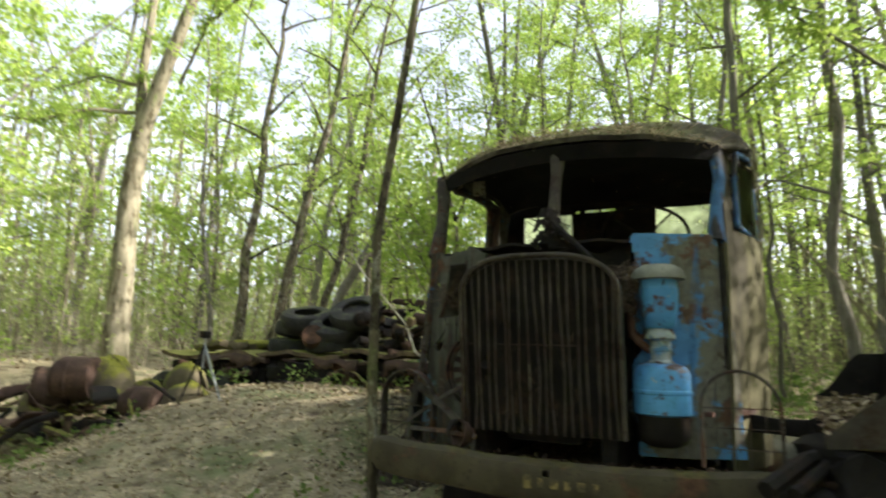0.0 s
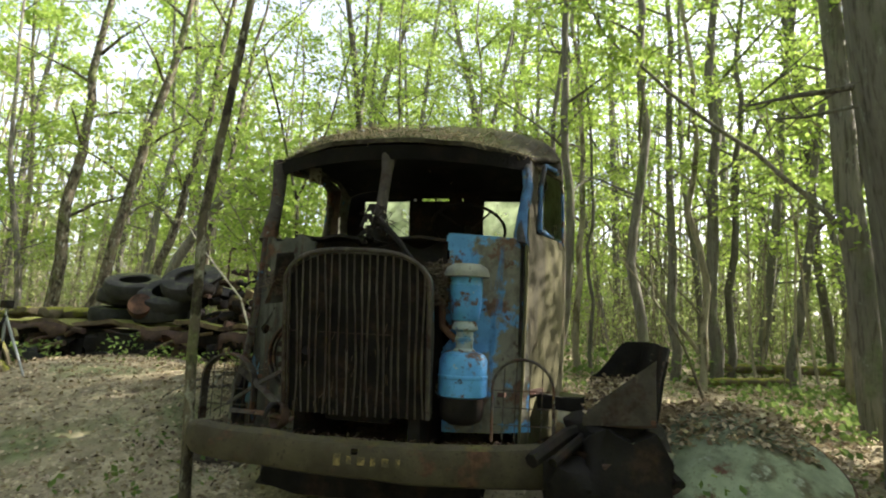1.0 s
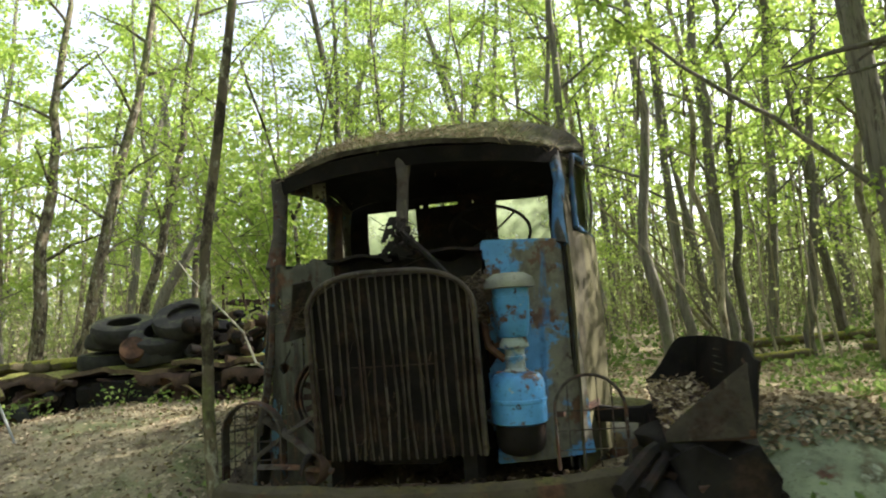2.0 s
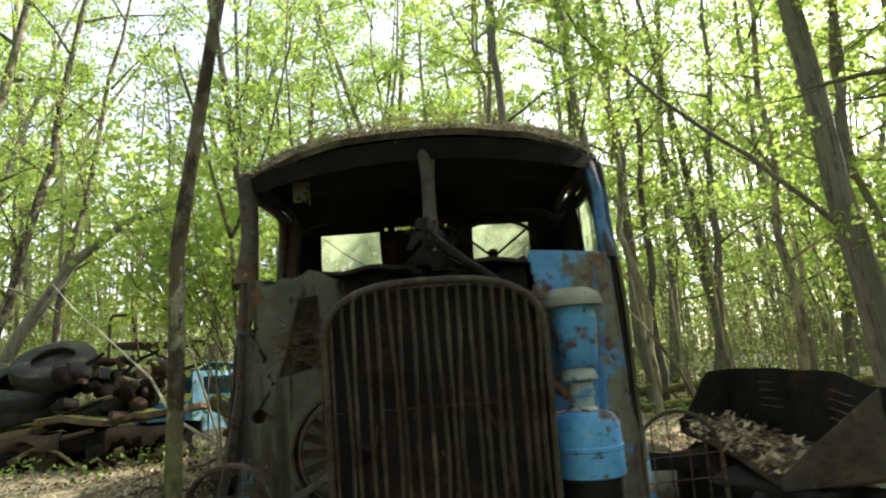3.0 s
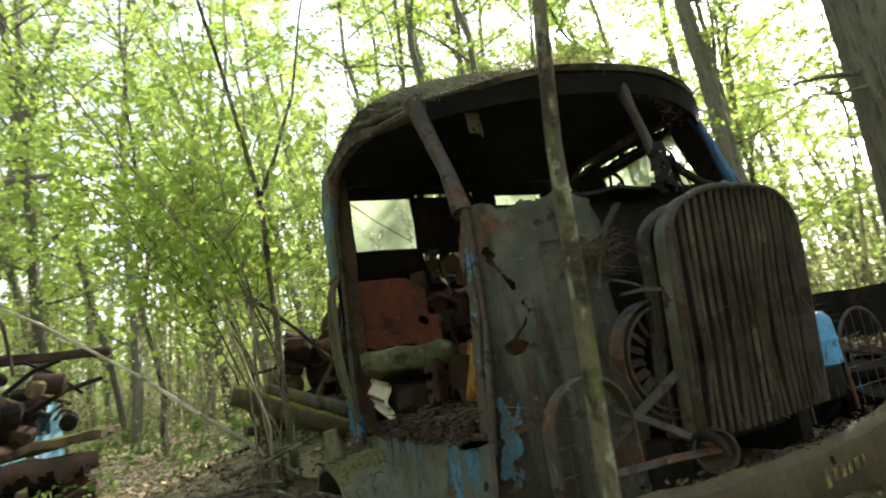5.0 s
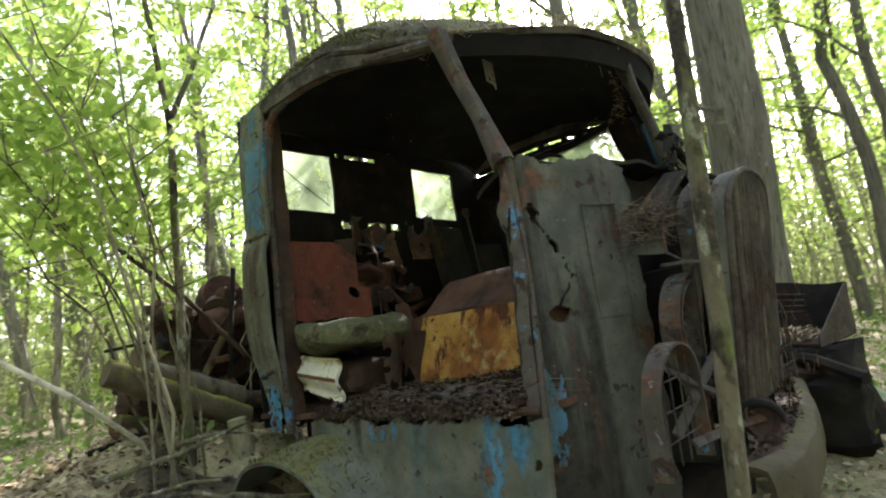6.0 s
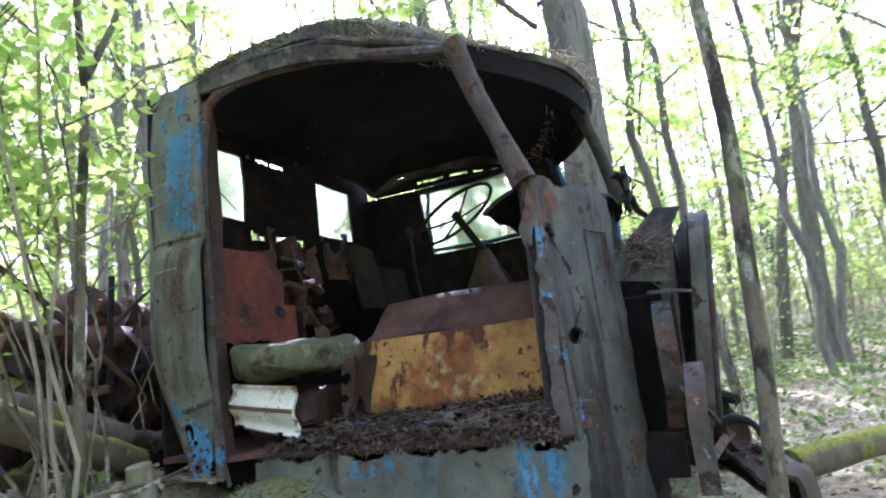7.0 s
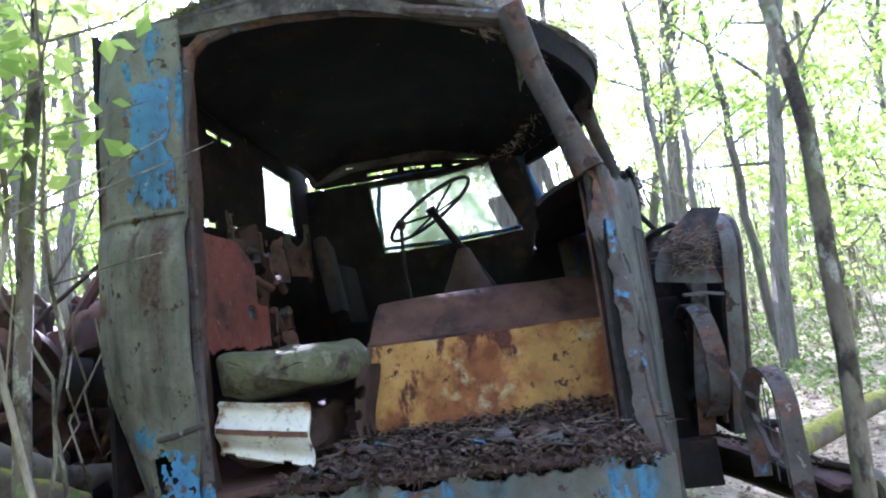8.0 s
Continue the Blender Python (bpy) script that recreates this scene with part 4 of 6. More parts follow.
    # wheels and mudguard
    for s in (-1, 1):
        bm = bmesh.new()
        prof = [(0.26, -0.13), (0.40, -0.14), (0.46, -0.11), (0.475, -0.05), (0.475, 0.05), (0.46, 0.11), (0.40, 0.14), (0.26, 0.13)]
        lathe(bm, prof, Matrix.Translation((s * 1.10, 1.20, 0.40)) @ pose(0, 0, 0, 0, 90, 0), 28)
        wh = part("wheel", bm, M_RUBBER, truck)
        bm = bmesh.new()
        lathe(bm, [(0.05, -0.12), (0.25, -0.10), (0.27, -0.13), (0.27, 0.13), (0.25, 0.10), (0.05, 0.12)], Matrix.Translation((s * 1.10, 1.20, 0.40)) @ pose(0, 0, 0, 0, 90, 0), 20)
        part("rim", bm, M_RUST, wh)

        def guard_fn(u, v):
            a = lerp(0.15, math.pi - 0.05, u)
            return (s * lerp(1.05, 1.66, v), 1.20 - 0.64 * math.cos(a), 0.28 + 0.60 * math.sin(a) - 0.05 * v**3)

        bm = bmesh.new()
        sheet(bm, guard_fn, 28, 8, 0.02, rough=0.02)
        part("mudguard", bm, M_MUD, truck, "mossy rounded mudguard")
        # near-black sheet added in place of the shade under the cab
        bm = bmesh.new()
        sheet(bm, lambda u, v: (s * (1.0 + 0.03 * math.sin(5 * u)), lerp(0.5, 1.92, u), lerp(0.05, 0.97, v)), 14, 10, 0.02, rough=0.02)
        part("wheel_well", bm, M_DARK, truck)


def flakes():
    """Patches of old blue paint that still cling to the panels."""
    def patch(parent, fn, seed, keep, freq=8.0, n=60, rough=0.015):
        bm = bmesh.new()
        sheet(bm, fn, n, n, 0.003, hole=lambda u, v: noise.fractal(V(u * freq * 0.6, v * freq, seed), 0.8, 2.0, 6) + 1.2 * keep(u, v) < 0.05, rough=rough)
        if bm.faces:
            part("paint_flake", bm, M_FLAKE, parent)
        else:
            bm.free()

    by = {}
    for o in truck.children:
        by.setdefault(o.name.split(".")[0], o)
    edge = lambda u, v: 0.35 - max(abs(2 * u - 1) ** 3, abs(2 * v - 1) ** 4)
    patch(by["rear_quarter_panel"], lambda u, v: (-1.306 - 0.05 * math.sin(math.pi * lerp(0.62, 0.94, v)), lerp(1.57, 1.80, u), lerp(2.12, 2.80, v)), 3.1, lambda u, v: edge(u, v) + 0.25)
    patch(by["rear_quarter_panel"], lambda u, v: (-1.345, lerp(1.62, 1.74, u), lerp(1.35, 1.75, v)), 7.7, edge)
    patch(by["rear_quarter_panel"], lambda u, v: (-1.36, lerp(1.54, 1.72, u), lerp(0.9, 1.2, v)), 9.1, edge)
    for x0, x1, z0, z1, sd in ((-1.03, -0.95, 1.34, 1.60, 1.4), (-1.04, -0.93, 0.72, 1.16, 4.1)):
        patch(by["front_panel"], lambda u, v: (lerp(x0, x1, u) - 0.10 * smooth(1.6, 0.62, lerp(z0, z1, v)) * smooth(-0.43, -1.06, lerp(x0, x1, u)) ** 2, sill_y(lerp(x0, x1, u)) + 0.02 * (1 - (lerp(z0, z1, v) - 0.62) / 1.49) - 0.013, lerp(z0, z1, v)), sd, edge, 4.0, 60, 0.012)
    for y0, y1, z0, z1, sd in ((-0.02, 0.10, 0.5, 0.92, 2.2), (0.68, 0.84, 0.86, 0.95, 8.3)):
        patch(by["door_sill_panel"], lambda u, v: (-1.284 - 0.05 * (1 - (lerp(z0, z1, v) - 0.42) / 0.58) - 0.02 * math.sin(3 * (lerp(y0, y1, u) + 0.2) / 1.56) + 0.10 * smooth(0.2, 0.0, (lerp(y0, y1, u) + 0.2) / 1.56), lerp(y0, y1, u), lerp(z0, z1, v)), sd, edge)


cab_roof()
cab_pillars()
front_panels()
cab_sides()
cab_inside()
nose()
flakes()


# ---- around the truck ----
def tyre_mesh(bm, m, r=0.48, w=0.13):
    """A worn tyre, open in the middle, with tread blocks."""
    prof = [(r * 0.54, -w), (r * 0.8, -w * 1.08), (r * 0.95, -w * 0.9), (r, -w * 0.5), (r, w * 0.5), (r * 0.95, w * 0.9), (r * 0.8, w * 1.08), (r * 0.54, w), (r * 0.52, w * 0.8), (r * 0.7, w * 0.75), (r * 0.7, -w * 0.75), (r * 0.52, -w * 0.8)]
    n = 32
    rings = [[bm.verts.new(m @ V((q + (0.012 if j % 2 and 2 <= i <= 5 else 0)) * math.cos(2 * math.pi * j / n), (q + (0.012 if j % 2 and 2 <= i <= 5 else 0)) * math.sin(2 * math.pi * j / n), z)) for j in range(n)] for i, (q, z) in enumerate(prof)]
    for a, b in zip(rings, rings[1:] + rings[:1]):
        for k in range(n):
            bm.faces.new((a[k], a[(k + 1) % n], b[(k + 1) % n], b[k]))


def tyre(m, label):
    bm = bmesh.new()
    tyre_mesh(bm, Matrix())
    ob = part("tyre", bm, M_RUBBER)
    ob.matrix_world = m
    return tagged(ob, label, "tyre", "tyres piled on the wreck")


def tray():
    """Folded sheet-metal tray beside the truck, full of leaves."""
    L, F, R, K = V(1.58, 0.62, 1.02), V(1.52, -0.64, 0.91), V(1.93, -0.80, 0.965), V(1.95, 0.72, 1.03)
    root = thing("metal_tray", "rusty folded sheet metal tray full of dead leaves", "tray")

    def floor(u, v):
        return L.lerp(F, u).lerp(K.lerp(R, u), v) + V(0, 0, 0.02 * math.sin(3 * u + 2 * v))

    bm = bmesh.new()
    sheet(bm, floor, 20, 12, 0.015, rough=0.012)
    part("tray_floor", bm, M_DARKRUST, root)

    def back(u, v):
        """The long louvred wall, bent in its middle."""
        p = R.lerp(K, u)
        top = lerp(1.31, 1.39, smooth(0, 0.5, u))
        return (p.x + 0.06 * v + 0.07 * math.sin(math.pi * u), p.y, lerp(p.z, top, v))

    def end(u, v):
        p = L.lerp(K, u)
        return (p.x + 0.06 * v * u, p.y, lerp(p.z, lerp(1.10, 1.39, smooth(0, 0.7, u)), v))

    def side(u, v):
        p = F.lerp(R, u)
        return (p.x, p.y, lerp(p.z - 0.01, lerp(0.95, 1.31, u**0.9), v))

    for nm, fn, mat in (("tray_back", back, M_DARK), ("tray_end", end, M_DARK), ("tray_side", side, M_GRILLE)):
        bm = bmesh.new()
        sheet(bm, fn, 30, 12, 0.014, rough=0.018)
        wall = part(nm, bm, mat, root)
        if nm != "tray_back":
            continue
        for u0 in (0.18, 0.62):
            for k in range(4):
                bm = bmesh.new()
                p, q = V(*back(u0, 0.42 + 0.12 * k)), V(*back(u0 + 0.15, 0.42 + 0.12 * k))
                tube(bm, [p - V(0.012, 0, 0), p.lerp(q, 0.5) - V(0.018, 0, 0), q - V(0.012, 0, 0)], 0.006, 6)
                part("louvre", bm, M_PILLAR, wall)
    bm = bmesh.new()
    tube(bm, [V(*back(k / 12, 0.0)) - V(0.02, 0, 0) for k in range(13)], 0.016, 7)
    part("tray_lip", bm, M_RUST, root)
    # what it lies on
    base = thing("chassis_scrap", "heap of dark chassis scrap and beams", "scrap")
    for k in range(34):
        bm = bmesh.new()
        c = V(rnd(1.40, 2.0), rnd(-0.62, 0.15), rnd(0.3, 0.80))
        if k % 2:
            d = V(rnd(-0.3, 0.3), rnd(-0.4, 0.4), rnd(-0.12, 0.12))
            tube(bm, [c - d, c + V(0, 0, 0.04), c + d], rnd(0.02, 0.05), 7)
        else:
            rbox(bm, c, (rnd(0.1, 0.35), rnd(0.2, 0.5), rnd(0.04, 0.15)), pose(0, 0, 0, rnd(-20, 20), rnd(-20, 20), rnd(0, 90)), 0.02)
        part("scrap_piece", bm, (M_DARK, M_DARKRUST, M_DARK)[k % 3], base)
    for c, sz, r in (((1.76, -0.42, 0.50), (0.52, 0.85, 0.80), 4), ((1.74, 0.35, 0.62), (0.5, 0.6, 0.7), -6), ((1.65, -0.40, 0.86), (0.4, 0.6, 0.12), 20), ((1.75, -0.2, 0.5), (0.45, 0.35, 0.5), -10), ((1.42, 0.25, 0.9), (0.12, 0.9, 0.1), 75), ((1.9, 0.1, 0.55), (0.7, 0.25, 0.3), 40), ((1.45, -0.55, 0.45), (0.3, 0.6, 0.5), 5)):
        bm = bmesh.new()
        rbox(bm, c, sz, pose(0, 0, 0, 0, rnd(-5, 5), r), 0.03)
        part("beam", bm, M_DARK, base)
    leaf_heap("leaf_litter_in_tray", lambda: floor(rnd(0.04, 0.96), rnd(0.04, 0.92)) + V(0, 0, 0.012 + 0.06 * rnd(0, 1)), 700, 0.05)
    bm = bmesh.new()
    sheet(bm, lambda u, v: (1.60 + 0.42 * u, -0.70 + 0.10 * v - 0.08 * u, 0.80 + 0.02 * math.sin(4 * u) - 0.03 * v), 12, 4, 0.03, rough=0.02)
    part("bent_strip", bm, surface("pale_strip_paint", (0.24, 0.25, 0.17), [(RUST, 4, 0.58, 0.66)], rough=0.8), base)
    # bent pale fender in the leaves
    bm = bmesh.new()

    def disc(u, v):
        a, r = lerp(0, 2 * math.pi, u), v * (1 + 0.07 * math.sin(3 * lerp(0, 2 * math.pi, u) + 1))
        x, y = 2.45 + 0.68 * r * math.cos(a) - 0.1 * r * math.sin(a), -0.25 + 0.66 * r * math.sin(a) + 0.2 * r * math.cos(a)
        return (x, y, ground_z(x, y) + 0.12 - 0.04 * r * r)

    sheet(bm, disc, 40, 14, 0.015, rough=0.02)
    fender = part("fallen_fender", bm, surface("pale_green_paint", (0.20, 0.235, 0.155), [(RUST, 4, 0.58, 0.66), ((0.10, 0.10, 0.06), 3.5, 0.48, 0.6), ((0.28, 0.31, 0.24), 7.0, 0.58, 0.66)], rough=0.75, moss=((0.16, 0.17, 0.06), 1.75, 2.0)))
    tagged(fender, "pale green dented fender lying among leaves", "fender")
    bm = bmesh.new()
    tube(bm, [V(*disc(k / 40, 1.0)) + 0.02 * noise.noise_vector(V(*disc(k / 40, 1.0)) * 3.0) for k in range(41)], 0.014, 7)
    part("rolled_edge", bm, M_RUST, fender)
    leaf_heap("litter_on_fender", lambda: (lambda x, y: V(x, y, ground_z(x, y) + 0.12 + rnd(0.0, 0.05)))(rnd(1.85, 2.95), rnd(-0.25, 0.75)), 1900, 0.055)


def leaf_heap(name, spot, n, size, material=None, label="dry brown fallen leaves"):
    """n dead leaves, each at a place that spot() gives."""
    L = ([], [])
    for _ in range(n):
        add_leaf(L, spot(), size, flat=True)
    ob = new(name, mesh_from(name, L, material or M_LITTER))
    tagged(ob, label, "leaves", kind="stuff")
    return ob


def wreck():
    """The flat-bed wreck behind, with its tyres."""
    off = V(0.4, -0.8, -0.13)
    root = thing("flatbed_wreck", "collapsed mossy flatbed lorry wreck", "truck", at=off)
    for x0, x1, dz, sag in ((-9.9, -7.2, 0.0, 0.05), (-7.25, -5.3, 0.05, 0.03), (-5.3, -3.6, 0.12, 0.04)):
        bm = bmesh.new()
        sheet(bm, lambda u, v: (lerp(x0, x1, u), lerp(4.55, 6.2, v) + 0.05 * math.sin(u * 5), 1.26 + dz + sag * math.sin(u * 7 + x0)), 16, 8, 0.07, rough=0.06)
        part("bed_plate", bm, M_MOSSBED, root)
    for y in (4.8, 5.7):
        bm = bmesh.new()
        rbox(bm, (-6.8, y, 1.08), (6.2, 0.1, 0.24), pose(0, 0, 0, 0, -1, 0), 0.015)
        part("frame_rail", bm, M_DARK, root)
    for k in range(9):
        bm = bmesh.new()
        x = -9.5 + 0.7 * k + rnd(-0.1, 0.1)
        rbox(bm, (x, 4.75 + rnd(-0.1, 0.2), 0.86), (rnd(0.2, 0.5), 0.3, rnd(0.3, 0.55)), pose(0, 0, 0, rnd(-10, 10), rnd(-15, 15), rnd(0, 60)), 0.04)
        part("scrap_part", bm, M_DARK if k % 2 else M_DARKRUST, root)
    bm = bmesh.new()
    rbox(bm, (-6.2, 4.75, 0.92), (1.5, 0.6, 0.5), None, 0.05)
    part("fuel_tank", bm, M_DARK, root)
    # dark filler block added under the bed to keep light from coming through
    bm = bmesh.new()
    rbox(bm, (-6.75, 5.5, 0.85), (6.0, 0.5, 0.65), pose(0, 0, 0, 0, -1, 0), 0.06)
    part("axle_housing", bm, M_DARK, root)
    for k in range(34):
        bm = bmesh.new()
        c = V(lerp(-9.7, -3.7, (k * 0.618) % 1), 4.5 + rnd(-0.15, 0.3), rnd(0.62, 1.2) - 0.4 * smooth(-6.0, -8.0, lerp(-9.7, -3.7, (k * 0.618) % 1)) * rnd(0, 1))
        if k % 3:
            d = V(rnd(-0.5, 0.5), rnd(-0.2, 0.2), rnd(-0.25, 0.25))
            tube(bm, [c - d, c + V(0, 0, 0.06), c + d], rnd(0.02, 0.06), 7)
        else:
            rbox(bm, c, (rnd(0.15, 0.5), rnd(0.1, 0.3), rnd(0.06, 0.25)), pose(0, 0, 0, rnd(-30, 30), rnd(-30, 30), rnd(0, 90)), 0.02)
        part("scrap_part", bm, (M_DARK, M_DARKRUST, M_MOSSBED)[k % 3] if k % 6 else M_RUST, root)
    for x0, w in ((-8.6, 1.3), (-5.9, 1.0), (-4.4, 0.8)):
        bm = bmesh.new()
        sheet(bm, lambda u, v: (x0 + w * u, 4.52 - 0.06 * math.sin(3 * v), 1.27 - 0.3 * v * (0.5 + 0.5 * math.sin(5 * u + x0) ** 2)), 14, 8, 0.02, hole=lambda u, v: v > 0.6 + 0.5 * noise.noise(V(u * 6, x0, 0)), rough=0.06)
        part("bent_side_plate", bm, M_DARKRUST, root)
    for x in (-8.05, -9.5):
        bm = bmesh.new()
        tyre_mesh(bm, Matrix.Translation((x, 4.45, 0.48)) @ pose(0, 0, 0, 84, 0, 5), 0.42)
        w = part("wheel", bm, M_RUBBER, root)
        bm = bmesh.new()
        lathe(bm, [(0.05, -0.06), (0.2, -0.05), (0.24, 0.0), (0.2, 0.05), (0.06, 0.08)], Matrix.Translation((x, 4.45, 0.48)) @ pose(0, 0, 0, 84, 0, 5), 18)
        part("rim", bm, M_RUST, w)
    # engine parts and broken cab frame towards the near end
    eng = thing("engine_scrap", "rusty engine and cab remains on the wreck", "engine", at=off)
    for k in range(46):
        bm = bmesh.new()
        c = V(-4.75 + rnd(-0.6, 0.8), 5.1 + rnd(-0.3, 0.4), 1.38 + 0.065 * (k % 12))
        if k % 3 == 1:
            d = V(rnd(-0.4, 0.4), rnd(-0.2, 0.2), rnd(-0.2, 0.25))
            tube(bm, [c - d, c + V(0, 0, 0.05), c + d], rnd(0.012, 0.04), 7)
        elif k % 3 == 0:
            lathe(bm, [(0.05, -0.2), (0.13, -0.18), (0.14, 0.15), (0.06, 0.2)], Matrix.Translation(c) @ pose(0, 0, 0, rnd(60, 110), 0, rnd(0, 180)) @ Matrix.Scale(rnd(0.5, 1.0), 4), 14)
        else:
            rbox(bm, c, (rnd(0.12, 0.4), rnd(0.12, 0.3), rnd(0.05, 0.18)), pose(0, 0, 0, rnd(-30, 30), rnd(-30, 30), rnd(0, 90)), 0.02)
        part("engine_part", bm, (M_DARK, M_DARKRUST, M_DARK, M_MOSSBED, M_DARK)[k % 5], eng)
    bm = bmesh.new()
    tube(bm, [(-4.75, 5.1, 2.1), (-4.75, 5.1, 2.62), (-4.72, 5.1, 2.68), (-4.5, 5.15, 2.68), (-4.47, 5.15, 2.62), (-4.4, 5.2, 2.1)], 0.02, 6)
    rbox(bm, (-4.2, 5.4, 2.27), (1.3, 0.1, 0.1), pose(0, 0, 0, 0, 2, 8), 0.01)
    part("bent_frame", bm, M_DARKRUST, eng)
    # mossy heap towards the far end
    heap = thing("moss_heap", "heap of mossy planks and scrap on the wreck bed", "heap", at=off)
    for k in range(12):
        bm = bmesh.new()
        rbox(bm, (-9.3 + 0.22 * k, 5.3 + rnd(-0.4, 0.4), 1.38 + 0.03 * (k % 4)), (rnd(0.3, 0.7), rnd(0.2, 0.5), rnd(0.08, 0.2)), pose(0, 0, 0, rnd(-8, 8), rnd(-14, 14), rnd(0, 90)), 0.04)
        part("plank", bm, M_LOG, heap)
    # tyres
    for c, r in (((-6.95, 5.2, 1.47), (3, 2, 0)), ((-6.8, 5.2, 1.74), (-4, 8, 30)), ((-6.55, 5.05, 1.98), (16, -10, 60)), ((-5.9, 5.05, 1.52), (6, -3, -20)), ((-5.8, 5.0, 1.82), (24, 20, -15)), ((-6.25, 5.6, 1.75), (20, 4, 0)), ((-5.15, 5.4, 1.62), (50, 10, 20))):
        tyre(Matrix.Translation(V(*c) + off) @ pose(0, 0, 0, *r), "old grey-black lorry tyre in a pile")
    top = tyre(Matrix.Translation(V(-5.45, 5.1, 2.08) + off) @ pose(0, 0, 0, 30, 14, -12), "grey tyre still on its dished wheel, topmost of the pile")
    bm = bmesh.new()
    lathe(bm, [(0.06, -0.05), (0.30, -0.05), (0.33, -0.09), (0.33, 0.09), (0.30, 0.02), (0.06, 0.03)], Matrix(), 26)
    part("wheel_dish", bm, M_RUBBER, top)
    bm = bmesh.new()
    lathe(bm, [(0.05, -0.1), (0.12, -0.1), (0.14, 0), (0.12, 0.1), (0.05, 0.1)], Matrix.Translation(V(-6.0, 4.62, 1.62) + off) @ pose(0, 0, 0, 70, 0, 30) @ Matrix.Scale(1.5, 4), 18)
    tagged(part("brake_drum", bm, M_RUST), "small rusty drum among the tyres", "drum")


def scrap_heap():
    """Drums, bent sheets and mossy mounds at the wreck's far end."""
    root = thing("scrap_heap", "low heap of dark rusty drums, bent sheets and moss", "scrap", at=(2.95, -1.75, -0.05))
    rng = random.Random(12)
    for c, r, turn in (((-10.4, 2.35, 0.85), 0.30, -52), ((-11.4, 2.6, 0.62), 0.34, -40), ((-9.6, 2.9, 0.5), 0.26, -70)):
        bm = bmesh.new()
        lathe(bm, [(r * 0.55, -0.02), (r * 0.86, 0.0), (r * 0.9, 0.06), (r, 0.07), (r, 0.2), (r * 1.03, 0.21), (r, 0.22), (r, 0.5), (r * 0.9, 0.52)], Matrix.Translation(c) @ pose(0, 0, 0, 90, 0, turn) @ Matrix.Rotation(math.pi, 4, "X"), 24)
        part("drum", bm, M_DARKRUST, root, "dented dark rusty drum")
    for k in range(64):
        x = rng.uniform(-12.4, -8.8)
        c = V(x, rng.uniform(2.0, 3.8), 0.1 + 0.75 * (k % 9) / 8 * (0.6 + 0.4 * math.sin(x * 2.0)))
        bm = bmesh.new()
        if k % 3 == 0:
            sx, sy, ph = rng.uniform(0.3, 0.9), rng.uniform(0.2, 0.5), rng.uniform(0, 6)
            sheet(bm, lambda u, v: c + V(sx * (u - 0.5), sy * (v - 0.5), 0.14 * math.sin(3 * u + ph) * v), 8, 6, 0.02, hole=lambda u, v: noise.noise(V(u * 3, v * 3, ph)) > 0.3, rough=0.12)
        elif k % 3 == 1:
            d = V(rng.uniform(-0.6, 0.6), rng.uniform(-0.3, 0.3), rng.uniform(-0.15, 0.3))
            tube(bm, [c - d, c + V(0, 0, rng.uniform(-0.05, 0.1)), c + d], rng.uniform(0.015, 0.05), 7)
        else:
            rbox(bm, c, (rng.uniform(0.2, 0.6), rng.uniform(0.15, 0.4), rng.uniform(0.06, 0.2)), pose(0, 0, 0, rng.uniform(-25, 25), rng.uniform(-25, 25), rng.uniform(0, 90)), 0.03)
        part("scrap_part", bm, (M_DARKRUST, M_MOSSBED, M_DARK, M_LOG, M_MOSSBED)[k % 5], root)
    for k in range(9):
        x, y, w = -12.2 + 0.42 * k, rng.uniform(2.6, 3.9), rng.uniform(0.3, 0.6)
        z0, ph = rng.uniform(0.55, 0.95), rng.uniform(0, 9)
        bm = bmesh.new()
        sheet(bm, lambda u, v: (x + w * v * math.cos(6.2832 * u) * (1 + 0.3 * noise.noise(V(u * 4, 0, ph))), y + 0.6 * w * v * math.sin(6.2832 * u), z0 + 0.22 * (1 - v * v) + 0.05 * noise.noise(V(u * 7, v * 4, ph)) - 0.3 * v ** 4), 20, 8, 0.02, rough=0.05)
        part("moss_mound", bm, M_LOG, root, "rounded mound of yellow-green moss")


